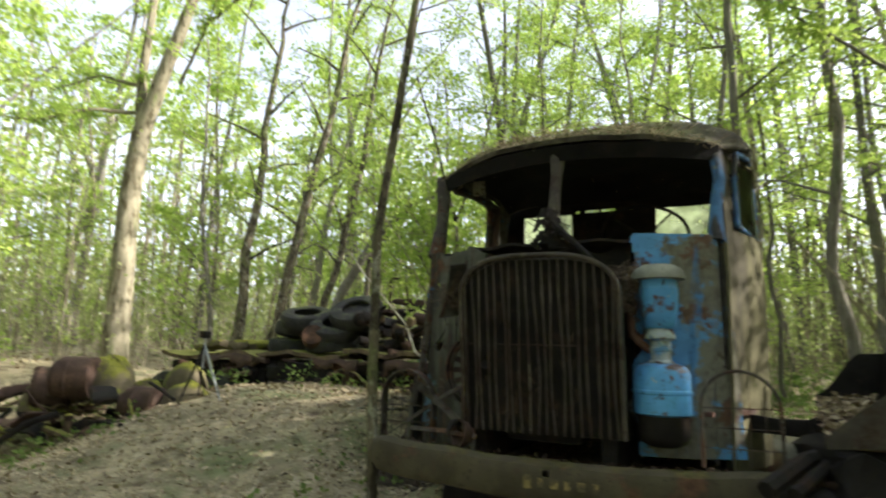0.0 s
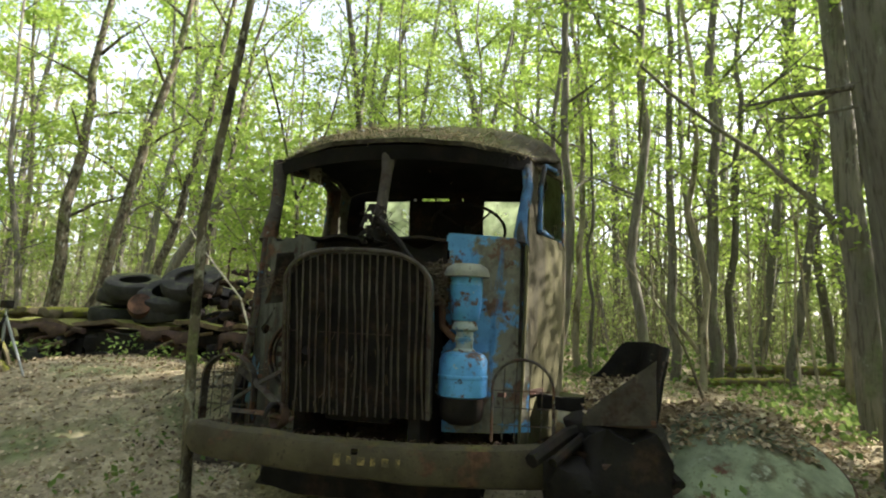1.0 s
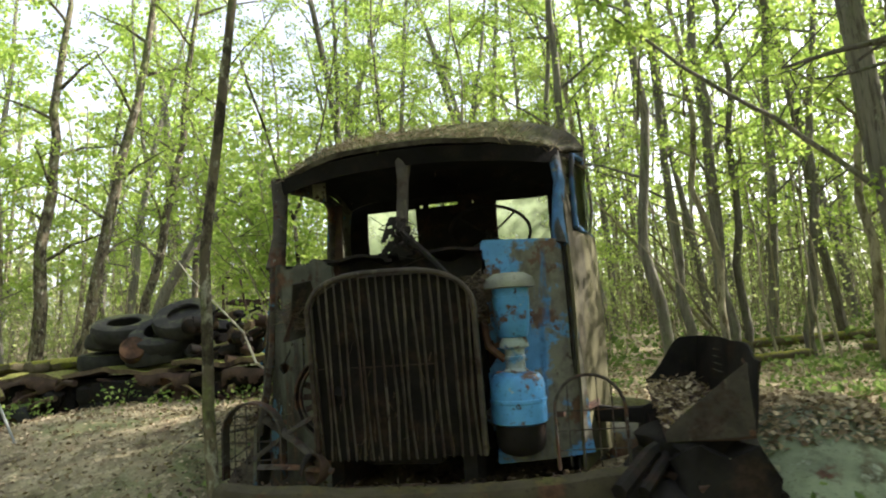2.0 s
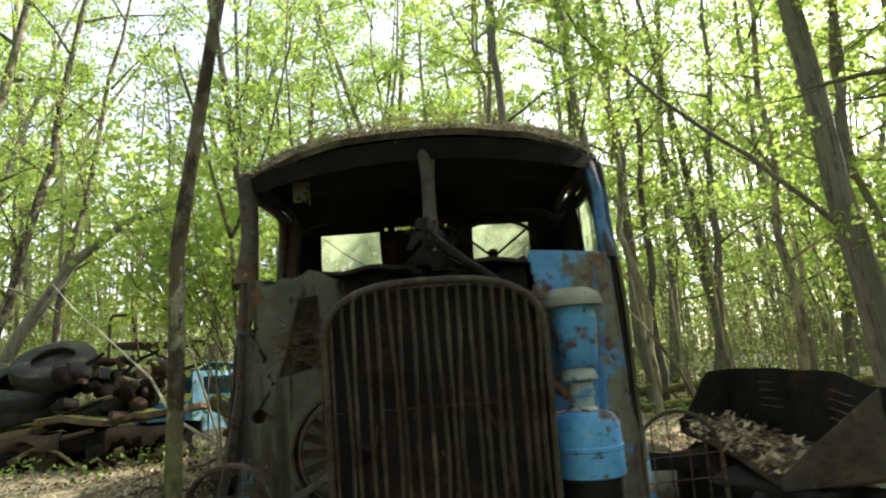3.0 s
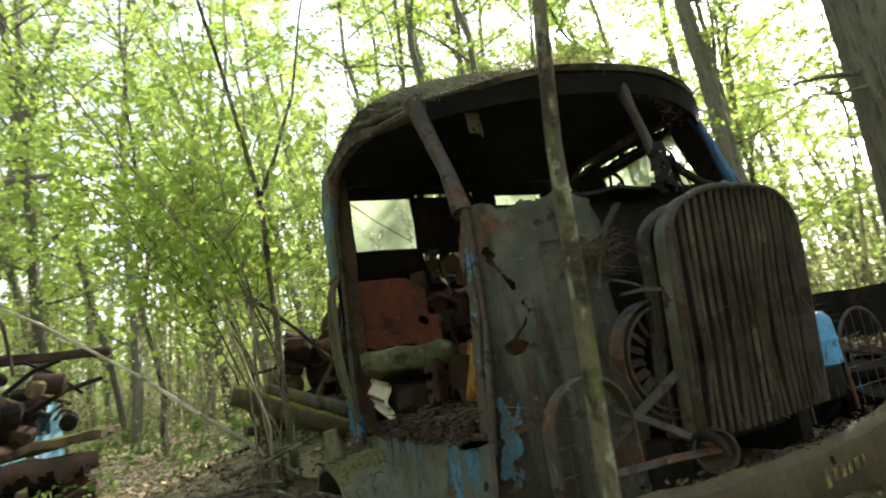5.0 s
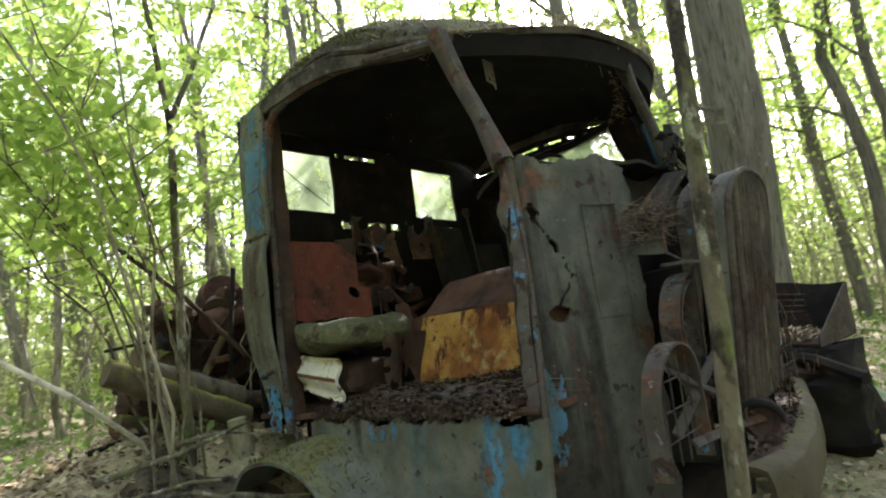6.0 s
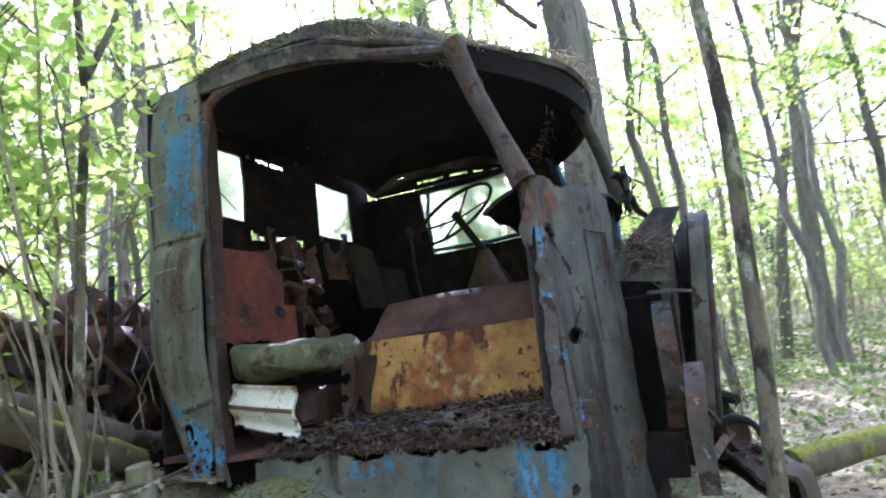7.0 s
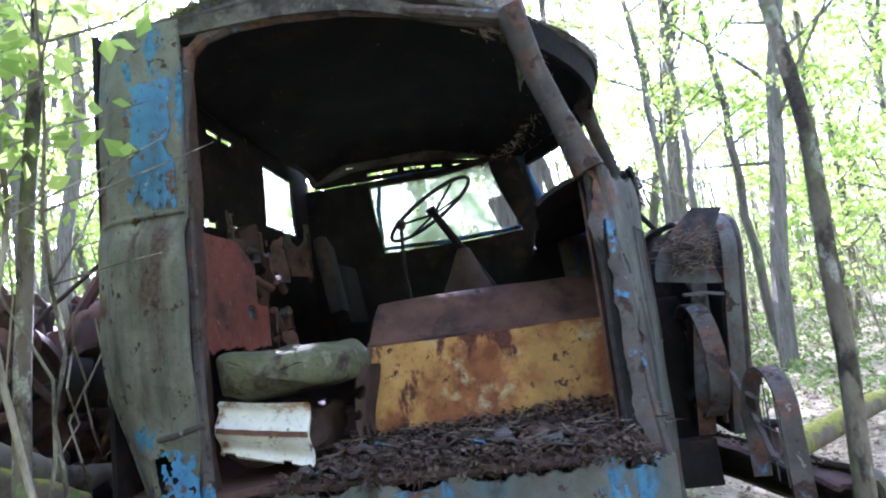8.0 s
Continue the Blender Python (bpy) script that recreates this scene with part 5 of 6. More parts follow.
def far_cab():
    """The light blue and yellow cab of a wreck farther off."""
    root = thing("far_cab", "small light blue and yellow truck cab in the trees", "truck", at=(0, 0, 0))
    cx, cy, cz = -5.7, 9.6, 0.42
    m = pose(cx, cy, cz, 0, 0, -25)

    def shell(u, v):
        x = lerp(-0.8, 0.8, u)
        prof = [(-0.55, 0.2), (-0.6, 0.85), (-0.45, 1.0), (-0.25, 1.5), (0.1, 1.62), (0.7, 1.6), (0.9, 1.4), (0.95, 0.2)]
        k = v * (len(prof) - 1)
        i = min(len(prof) - 2, int(k))
        y, z = (lerp(prof[i][j], prof[i + 1][j], k - i) for j in (0, 1))
        return m @ V(x * (1 - 0.12 * smooth(0.9, 1.6, z)), y, z)

    bm = bmesh.new()
    sheet(bm, shell, 16, 28, 0.02, hole=lambda u, v: 0.30 < v < 0.42 and (0.08 < u < 0.46 or 0.54 < u < 0.92))
    part("cab_shell", bm, surface("light_blue_cab", (0.07, 0.22, 0.33), [(RUST, 2.5, 0.6, 0.7), ((0.04, 0.16, 0.34), 1.6, 0.5, 0.54)], rough=0.6, moss=((0.32, 0.32, 0.06), 0.75, 1.1)), root)
    for s in (-1, 1):
        bm = bmesh.new()
        sheet(bm, lambda u, v: m @ V(s * 0.79, lerp(-0.5, 0.9, u), lerp(0.2, 1.45, v)), 10, 10, 0.02, hole=lambda u, v: 0.2 < u < 0.8 and v > 0.6 and v < 0.92)
        part("cab_side", bm, surface("cab_side_blue", (0.10, 0.22, 0.28), [(RUST, 3, 0.58, 0.66)], rough=0.6), root)
    for s in (-1, 1):
        bm = bmesh.new()
        lathe(bm, [(0.02, -0.03), (0.09, -0.02), (0.10, 0.03), (0.05, 0.05)], m @ pose(s * 0.55, -0.6, 0.5, 90, 0, 0), 14)
        part("headlamp", bm, M_DARK, root)
    bm = bmesh.new()
    box(bm, m @ V(0, -0.7, 0.25), (1.7, 0.12, 0.2), pose(0, 0, 0, 0, 0, -25), 0.02)
    part("bumper", bm, M_DARK, root)


def tripod():
    root = thing("tripod", "slim silver camera tripod standing on the forest floor", "tripod")
    x, y = -5.35, 1.3
    g = ground_z(x, y)
    steel = surface("tripod_metal", (0.35, 0.37, 0.40), rough=0.4, metal=0.6, vary=0.1, bump=0)
    for k in range(3):
        a = k * 2.1 + 0.4
        bm = bmesh.new()
        tube(bm, [(x, y, g + 0.76), (x + 0.30 * math.cos(a), y + 0.30 * math.sin(a), g + 0.0)], [0.018, 0.012], 6)
        part("leg", bm, steel if k == 0 else M_DARK, root)
    bm = bmesh.new()
    tube(bm, [(x, y, g + 0.45), (x, y, g + 0.86)], 0.016, 8)
    part("centre_column", bm, steel, root)
    bm = bmesh.new()
    box(bm, (x, y, g + 0.90), (0.12, 0.09, 0.10), None, 0.015)
    part("head", bm, M_DARK, root)


def rear_junk():
    """Machinery, pipes and logs behind the cab."""
    root = thing("rear_machinery", "rusted winch and gearbox machinery behind the cab", "machinery")
    rng = random.Random(8)
    # rusty backing blocks added so that no light shines through the machinery
    for c, s in (((-0.4, 3.1, 1.2), (1.5, 0.5, 1.2)), ((-0.95, 3.2, 1.0), (0.5, 0.5, 0.8))):
        bm = bmesh.new()
        rbox(bm, c, s, pose(0, 0, 0, 3, -2, 4), 0.08)
        part("gearbox_housing", bm, M_RUST, root)
    for k in range(120):
        bm = bmesh.new()
        c = V(lerp(-1.9, 0.3, (k * 0.618) % 1), lerp(2.4, 2.95, rng.random()), lerp(0.85, 1.88, (k % 11) / 10))
        c.z -= 0.25 * smooth(-1.3, -1.9, c.x)
        if k % 3 == 0:
            r = rng.uniform(0.06, 0.16)
            lathe(bm, [(r * 0.4, -0.16), (r, -0.15), (r, 0.0), (r * 0.8, 0.02), (r * 0.8, 0.13), (r * 0.3, 0.16)], Matrix.Translation(c) @ pose(0, 0, 0, rng.uniform(70, 110), 0, rng.uniform(0, 180)), 16)
        elif k % 3 == 1:
            rbox(bm, c, (rng.uniform(0.1, 0.4), rng.uniform(0.1, 0.3), rng.uniform(0.06, 0.22)), pose(0, 0, 0, rng.uniform(-25, 25), rng.uniform(-25, 25), rng.uniform(0, 90)), 0.02)
        else:
            d = V(rng.uniform(-0.5, 0.5), rng.uniform(-0.3, 0.3), rng.uniform(-0.3, 0.5))
            tube(bm, [c - d, c + V(0, 0, 0.05), c + d], rng.uniform(0.01, 0.035), 7)
        part("machine_part", bm, (M_DARKRUST, M_RUST, M_DARK, M_MOSSBED, M_BROWN)[k % 5], root)
    bm = bmesh.new()
    lathe(bm, [(0.2, -0.25), (0.31, -0.2), (0.32, 0.02), (0.29, 0.06), (0.26, 0.01), (0.17, 0.0), (0.14, 0.05), (0.08, 0.06), (0.07, 0.12), (0.02, 0.12)], Matrix.Translation((-1.17, 2.66, 1.50)) @ pose(0, 0, 0, 90, 0, -38), 28)
    part("pulley", bm, M_DARKRUST, root, "dished rusty pulley wheel")
    for k in range(7):
        bm = bmesh.new()
        p = V(rng.uniform(-1.2, -0.7), 2.2, rng.uniform(1.55, 1.9))
        tube(bm, [p] + [p + V(rng.uniform(-0.12, 0.12), rng.uniform(-0.08, 0.1), -0.16 * j) for j in range(1, 5)], 0.005, 5)
        part("loose_wire", bm, M_BARKL, root)
    # pipes and mossy logs, hollow at the end
    for a, b, r, mat, nm, lab in (
        ((-1.25, 2.27, 1.13), (-1.88, 2.22, 1.39), 0.064, M_PIPE, "pipe", "grey hollow pipe with moss lying behind the cab"),
        ((-1.21, 2.36, 1.10), (-0.62, 2.40, 0.98), 0.062, M_PIPE, "pipe", "grey pipe lying under the cab's rear corner"),
        ((-1.29, 2.14, 0.985), (-2.12, 2.12, 1.40), 0.08, M_LOG, "log", "thick mossy log lying behind the cab"),
        ((-1.75, 2.3, 1.02), (-2.05, 2.2, 1.12), 0.035, M_LOG, "log", "short mossy branch under the pipes"),
    ):
        bm = bmesh.new()
        a, b = V(*a), V(*b)
        d = (b - a).normalized()
        pts = [a + d * 0.12, a, a] + [a.lerp(b, k / 14) + 0.012 * noise.noise_vector(V(k * 0.6, r * 90, a.x * 5)) for k in range(1, 15)]
        tube(bm, pts, [r * 0.68, r * 0.70, r] + [r * (1.0 + (0.12 if nm == "log" else 0.03) * noise.noise(V(k * 0.9, a.x * 7, 3))) for k in range(1, 15)], 16)
        tagged(part(nm, bm, mat), lab, nm)
    bm = bmesh.new()
    tube(bm, [(-1.43, 1.93, 0.75), (-1.46, 1.93, 1.01)], [0.075, 0.06], 10)
    tagged(part("stump", bm, M_BARKL), "short sawn stump beside the mudguard", "stump")


def roots():
    """Bare roots hanging over the dug-out hollow."""
    rng = random.Random(5)
    for k in range(9):
        p = V(rng.uniform(-2.6, -1.6), rng.uniform(1.6, 2.1), 0)
        p.z = ground_z(p.x, p.y) + 0.06
        q = [p]
        d = V(rng.uniform(-0.6, 0.6), -1, 0.15)
        for j in range(6):
            d = (d + V(rng.uniform(-0.4, 0.4), rng.uniform(-0.2, 0.2), rng.uniform(-0.25, 0.1))).normalized()
            e = q[-1] + d * 0.14
            e.z = max(e.z, ground_z(e.x, e.y) + 0.03)
            q.append(e)
        bm = bmesh.new()
        tube(bm, q, [lerp(0.02, 0.006, j / 6) * rng.uniform(0.7, 1.2) for j in range(7)], 6)
        tagged(part("root", bm, M_LICHEN), "bare crooked root over the hollow", "root", "roots beside the wheel")


def near_logs():
    for a, b, r, lab in (((0.75, -1.1, 0.36), (3.2, -3.2, 0.22), 0.10, "mossy fallen log in front of the truck"), ((4.0, 9.0, 0.75), (7.5, 10.0, 0.8), 0.10, "yellow mossy fallen log"), ((6.2, 8.0, 0.7), (8.5, 7.0, 0.75), 0.09, "yellow mossy fallen log"), ((3.4, 7.0, 0.6), (5.2, 7.6, 0.65), 0.07, "yellow mossy fallen log")):
        bm = bmesh.new()
        a, b = V(*a), V(*b)
        tube(bm, [a.lerp(b, k / 8) + V(0, 0, 0.03 * noise.noise(V(k, a.x, 0))) for k in range(9)], [r * (1 + 0.15 * noise.noise(V(k * 2, 0, a.x))) for k in range(9)], 12)
        tagged(part("fallen_log", bm, M_LOG), lab, "log")
    for a, b, r in (((4.6, 11.3, 0.6), (1.9, 10.2, 4.3), 0.06), ((5.0, 9.6, 0.55), (3.0, 10.0, 3.4), 0.04)):
        bm = bmesh.new()
        a, b = V(*a), V(*b)
        tube(bm, [a.lerp(b, k / 6) + 0.08 * noise.noise_vector(V(k, 2, a.x)) for k in range(7)], [r * lerp(1, 0.4, k / 6) for k in range(7)], 8)
        tagged(part("dead_tree", bm, M_BARKL), "dead trunk leaning between the trees", "tree")


# ---- forest ----
def limb_path(p, d, length, n, wob, up):
    """A crooked line of n steps from p along d."""
    pts, d = [Vector(p)], Vector(d).normalized()
    for _ in range(n):
        d = (d + wob * V(rnd(-1, 1), rnd(-1, 1), rnd(-0.6, 0.6)) + V(0, 0, up)).normalized()
        pts.append(pts[-1] + d * length / n)
    return pts


def add_leaf(L, p, size, flat=False):
    """One leaf as a bent quad into the lists L."""
    verts, faces = L
    n = V(rnd(-1, 1), rnd(-1, 1), rnd(0.6, 1.6) if flat else rnd(0.1, 1.2)).normalized()
    a = n.orthogonal().normalized()
    a = (a * math.cos(r := rnd(0, 6.28)) + n.cross(a) * math.sin(r))
    b = n.cross(a)
    i = len(verts)
    s = size * rnd(0.6, 1.25)
    verts += [p, p + a * s * 0.5 + b * s * 0.32, p + a * s - n * s * 0.12, p + a * s * 0.5 - b * s * 0.32]
    faces.append((i, i + 1, i + 2, i + 3))


def mesh_from(name, L, material):
    me = bpy.data.meshes.new(name)
    me.from_pydata([tuple(v) for v in L[0]], [], L[1])
    me.materials.append(material)
    return me


def make_tree(height, radius, bark, leaves, leaf, first=0.35, spread=2.2, lean=0.0, fork=0, limbs=2.0, twig=True, wob=0.085, label="young broadleaf tree with fresh green spring leaves"):
    """A tree at the origin: a tapered trunk with limbs, and a loose crown."""
    bm = bmesh.new()
    trunk = limb_path((0, 0, -0.25), (lean, 0, 1), height, 10, wob, 0.02)
    tube(bm, trunk, [radius * lerp(1.15, 0.25, i / 10) for i in range(11)], 8)
    twigs = []
    for k in range(fork):
        i = int(rnd(2, 5))
        p = limb_path(trunk[i], (rnd(-0.5, 0.5), rnd(-0.5, 0.5), 1), height * 0.55, 7, 0.07, 0.04)
        tube(bm, p, [radius * lerp(0.6, 0.15, j / 7) for j in range(8)], 6)
        twigs += p[2:]
    n_limbs = int(height * limbs)
    for k in range(n_limbs):
        f = lerp(first, 0.98, (k + rnd(0, 1)) / n_limbs)
        i = f * 10
        base = trunk[int(i)].lerp(trunk[min(10, int(i) + 1)], i - int(i))
        a = k * 2.4 + rnd(-0.5, 0.5)
        length = spread * rnd(0.6, 1.15) * (1.1 - 0.55 * f)
        p = limb_path(base, (math.cos(a), math.sin(a), rnd(0.1, 0.8)), length, 6, 0.16, 0.03)
        r0 = radius * 0.28 * (1.15 - 0.7 * f) + 0.005
        tube(bm, p, [lerp(r0, 0.004, j / 6) for j in range(7)], 4, cap=False)
        for j in range(2, 7):
            twigs.append(p[j])
            q = limb_path(p[j], (rnd(-1, 1), rnd(-1, 1), rnd(-0.1, 0.5)), length * rnd(0.25, 0.5), 3, 0.2, 0.0)
            if twig:
                tube(bm, q, [0.006, 0.005, 0.004, 0.003], 3, cap=False)
            twigs += q[1:] + [q[1].lerp(q[2], 0.5), q[2].lerp(q[3], 0.5)]
    root = thing("tree", label, "tree", "forest trees")
    part("trunk", bm, bark, root)
    L = ([], [])
    for _ in range(leaves):
        t = random.choice(twigs)
        add_leaf(L, t + V(rnd(-1, 1), rnd(-1, 1), rnd(-0.6, 0.6)) * 0.24, leaf)
    ob = new("crown", mesh_from("crown", L, M_LEAF))
    ob.parent = root
    return root


def place(tree, x, y, turn=0, scale=1.0, lx=0.0, ly=0.0):
    """Puts a copy of a tree on the ground; lx, ly: its lean in degrees."""
    t = copy_thing(tree, pose(x, y, ground_z(x, y), lx, ly, 0) @ pose(0, 0, 0, 0, 0, turn))
    t.scale = (scale, scale, scale)
    return t


def stem(name, pts, radii, bark, label, leaves=0, leaf=0.07, limbs=(), bend=0.03, leaf_from=4.3):
    """A single tree that is known by its line: trunk through pts, limbs as lists of points with a radius."""
    root = thing(name, label, "tree")
    bm = bmesh.new()
    fine = []
    for i in range(len(pts) - 1):
        a, b = V(*pts[i]), V(*pts[i + 1])
        fine += [(a.lerp(b, k / 5), lerp(radii[i], radii[i + 1], k / 5)) for k in range(5)]
    fine.append((V(*pts[-1]), radii[-1]))
    tube(bm, [p + bend * noise.noise_vector(p * 0.8) for p, _ in fine], [r for _, r in fine], 12)
    tips = []
    for line, r in limbs:
        line = [V(*p) for p in line]
        q = []
        for a, b in zip(line, line[1:]):
            q += [a.lerp(b, k / 4) + 0.03 * noise.noise_vector(a.lerp(b, k / 4) * 2) for k in range(4)]
        q.append(line[-1])
        tube(bm, q, [lerp(r, r * 0.3, k / (len(q) - 1)) for k in range(len(q))], 7)
        tips += [p for p in q[len(q) // 3:] if p.z > leaf_from]
        for p in q[2::2]:
            w = limb_path(p, (rnd(-1, 1), rnd(-1, 1), rnd(-0.1, 0.6)), rnd(0.3, 0.9), 4, 0.2, 0.0)
            tube(bm, w, [r * 0.3, r * 0.25, r * 0.2, r * 0.15, 0.002], 4, cap=False)
            tips += [p for p in w[1:] if p.z > leaf_from]
    part("trunk", bm, bark, root)
    if leaves:
        L = ([], [])
        for _ in range(leaves):
            add_leaf(L, random.choice(tips) + V(rnd(-1, 1), rnd(-1, 1), rnd(-0.5, 0.5)) * 0.2, leaf)
        ob = new("crown", mesh_from("crown", L, M_LEAF))
        ob.parent = root
    return root


def known_trees():
    # thin tree at the bumper's end
    stem("slim_tree", [(-1.065, -0.80, -0.1), (-1.065, -0.85, 0.6), (-1.065, -0.91, 1.2), (-1.05, -0.945, 2.1), (-0.93, -0.94, 3.0), (-0.70, -1.0, 4.4), (-0.45, -0.85, 8.0)], [0.042, 0.038, 0.035, 0.032, 0.029, 0.022, 0.012], M_LICHEN, "slim young tree growing at the bumper's end", 1400, 0.075,
         [([(-0.9, -0.8, 4.6), (-0.2, -0.3, 5.6), (0.5, 0.1, 6.2)], 0.012), ([(-0.85, -0.75, 5.2), (-1.8, -0.9, 6.0), (-2.6, -1.2, 6.4)], 0.012), ([(-0.8, -0.7, 6.0), (-0.6, 0.6, 6.8), (-0.3, 1.4, 7.3)], 0.01)])
    # big tree behind the truck's far side
    stem("big_tree", [(4.04, 0.44, 0.0), (3.91, 0.29, 1.5), (3.70, 0.14, 3.2), (3.52, 0.06, 5.0), (2.6, 0.2, 12.0)], [0.42, 0.33, 0.31, 0.27, 0.14], M_BARK, "stout grey tree with stub branches beside the truck", 3000, 0.09,
         [([(3.55, 0.1, 3.3), (3.1, 0.3, 3.32), (2.75, 0.48, 3.3)], 0.03), ([(3.55, 0.1, 3.15), (3.1, 0.25, 3.12), (2.9, 0.34, 3.14)], 0.018), ([(3.6, 0.45, 5.3), (2.5, 1.2, 5.9), (1.6, 1.8, 6.2)], 0.045), ([(3.6, 0.4, 5.6), (3.8, -1.2, 6.2), (3.9, -2.4, 6.8)], 0.045), ([(3.5, 0.5, 6.6), (2.2, 0.2, 7.6), (0.9, 0.0, 8.2)], 0.05), ([(3.5, 0.55, 7.4), (4.6, 1.2, 8.4), (5.6, 1.6, 9.0)], 0.05), ([(3.4, 0.6, 8.8), (2.4, 1.8, 9.6), (1.8, 2.8, 10.2)], 0.04)])
    # forked tree beyond it with a long arching limb
    stem("forked_tree", [(4.40, 2.32, 0.3), (4.28, 2.3, 1.8), (4.16, 2.25, 3.0), (4.02, 2.2, 5.4), (3.9, 2.2, 11.0)], [0.16, 0.14, 0.12, 0.10, 0.05], M_BARK, "dark forked tree with a long arching limb", 2800, 0.09,
         [([(4.2, 2.25, 2.5), (3.3, 2.2, 3.4), (2.4, 2.1, 4.1), (1.7, 2.0, 4.8), (1.3, 1.9, 5.6)], 0.03), ([(4.17, 2.25, 2.9), (4.7, 2.5, 4.6), (5.1, 2.8, 7.4)], 0.07), ([(4.0, 2.2, 5.6), (2.6, 2.8, 6.6), (1.6, 3.5, 7.0)], 0.035), ([(4.0, 2.2, 6.4), (4.6, 0.9, 7.2), (5.2, 0.2, 7.8)], 0.035), ([(3.95, 2.2, 7.4), (3.2, 3.4, 8.2), (2.6, 4.2, 8.8)], 0.035)])
    # big forked tree at the wreck's end
    stem("leaning_tree", [(-12.9, 5.0, 0.3), (-13.0, 5.0, 2.0), (-13.15, 5.0, 5.0), (-13.0, 5.0, 6.8), (-12.2, 5.0, 8.8), (-11.4, 5.0, 10.6), (-10.4, 5.0, 15)], [0.36, 0.30, 0.27, 0.24, 0.18, 0.14, 0.06], M_BARKL, "big pale tree forked above the wreck", 3200, 0.11,
         [([(-13.0, 5.0, 6.7), (-13.1, 4.9, 8.4), (-12.8, 4.8, 11.0), (-13.2, 4.8, 14.0)], 0.17), ([(-13.1, 4.9, 8.2), (-14.2, 4.4, 8.5), (-15.6, 4.0, 8.2)], 0.06), ([(-11.0, 5.0, 9.4), (-9.4, 4.8, 9.8), (-7.6, 4.6, 9.6)], 0.06), ([(-11.6, 5.0, 8.0), (-10.2, 4.4, 8.6), (-9.0, 3.8, 9.0)], 0.05), ([(-13.05, 4.9, 7.4), (-13.8, 4.0, 7.3), (-14.5, 3.2, 6.8), (-15.4, 2.6, 6.9)], 0.06)])
    for x, y, x1, y1, r, h in ((-12.1, 8.0, -11.0, 8.0, 0.17, 12), (-10.9, 8.0, -8.0, 8.0, 0.16, 12), (-9.9, 8.8, -7.2, 8.6, 0.13, 12), (-8.4, 8.6, -6.4, 8.4, 0.09, 11), (1.28, 4.85, 1.15, 4.8, 0.085, 11), (1.75, 9.0, 1.4, 9.0, 0.05, 10), (3.46, 9.2, 3.35, 9.2, 0.11, 13), (4.25, 9.0, 4.3, 8.9, 0.14, 13), (4.55, 9.2, 5.1, 9.3, 0.09, 12), (5.6, 9.0, 7.3, 9.2, 0.10, 12), (-2.9, 9.2, -3.2, 9.0, 0.05, 11), (7.2, -0.6, 6.9, -0.3, 0.11, 13), (7.4, -2.7, 7.0, -2.2, 0.08, 12), (7.8, -3.1, 8.0, -3.4, 0.08, 12), (6.4, -1.1, 6.2, -0.6, 0.09, 12), (9.0, -4.6, 8.6, -4.0, 0.10, 13), (0.9, 5.4, 1.2, 5.2, 0.06, 10), (2.3, 5.3, 2.5, 5.1, 0.09, 12)):
        g = ground_z(x, y) - 0.15
        P = lambda t: (lerp(x, x1, t), lerp(y, y1, t), g + h * t)
        stem("tree", [P(0), P(0.3), P(0.6), P(1)], [r, r * 0.8, r * 0.6, r * 0.25], M_LICHEN if x < 0 else M_BARK, "tall slender forest tree in fresh leaf", 2000, 0.085, bend=0.22, limbs=
             [([P(f), tuple(V(*P(f)) + 0.5 * d + V(0, 0, 0.4)), tuple(V(*P(f)) + 1.3 * d + V(0, 0, 0.8))], r * 0.3) for f, d in [(0.28 + 0.075 * k, V(math.cos(2.4 * k + x), math.sin(2.4 * k + x), 0) * rnd(0.9, 1.6)) for k in range(10)]])
    for x, y, x1, y1, r, h, low in ((4.7, 2.6, 4.5, 2.2, 0.045, 7.5, 2.4), (5.6, 3.3, 5.9, 3.0, 0.05, 8.5, 2.6), (3.6, 6.8, 3.2, 7.0, 0.07, 11, 3.6), (1.5, 8.3, 1.3, 8.6, 0.08, 12, 3.8), (5.3, 5.2, 5.7, 5.6, 0.07, 11, 3.4), (-0.8, 8.8, -1.1, 9.2, 0.06, 10, 3.4)):
        g = ground_z(x, y) - 0.15
        P = lambda t: (lerp(x, x1, t), lerp(y, y1, t), g + h * t)
        stem("tree", [P(0), P(0.3), P(0.6), P(1)], [r, r * 0.8, r * 0.6, r * 0.25], M_BARKL, "slender sapling in dense fresh leaf", 2600, 0.085, bend=0.25, leaf_from=low, limbs=
             [([P(f), tuple(V(*P(f)) + 0.5 * d + V(0, 0, 0.3)), tuple(V(*P(f)) + 1.2 * d + V(0, 0, 0.6))], r * 0.35) for f, d in [(0.22 + 0.07 * k, V(math.cos(2.4 * k + x), math.sin(2.4 * k + x), 0) * rnd(0.8, 1.5)) for k in range(11)]])
    # two pale leaning saplings beside the tray
    for top in ((2.0, 3.5, 2.45), (2.35, 3.6, 2.9)):
        stem("leaning_sapling", [(3.02, 3.5, 0.55), (2.75, 3.5, 1.3), (2.4, 3.52, 1.9), top], [0.022, 0.018, 0.014, 0.008], M_BARKL, "thin pale sapling leaning towards the cab")
    # arching bough over the wreck
    bm = bmesh.new()
    tube(bm, [V(-9.0, 7.6, 0.5), V(-7.9, 7.5, 2.7), V(-6.95, 7.5, 4.05), V(-6.0, 7.5, 4.75), V(-4.6, 7.4, 5.2), V(-3.2, 7.2, 5.3)], [0.14, 0.12, 0.10, 0.075, 0.05, 0.02], 8)
    tagged(part("arching_bough", bm, M_BARK), "dark bough arching over the wreck", "branch")


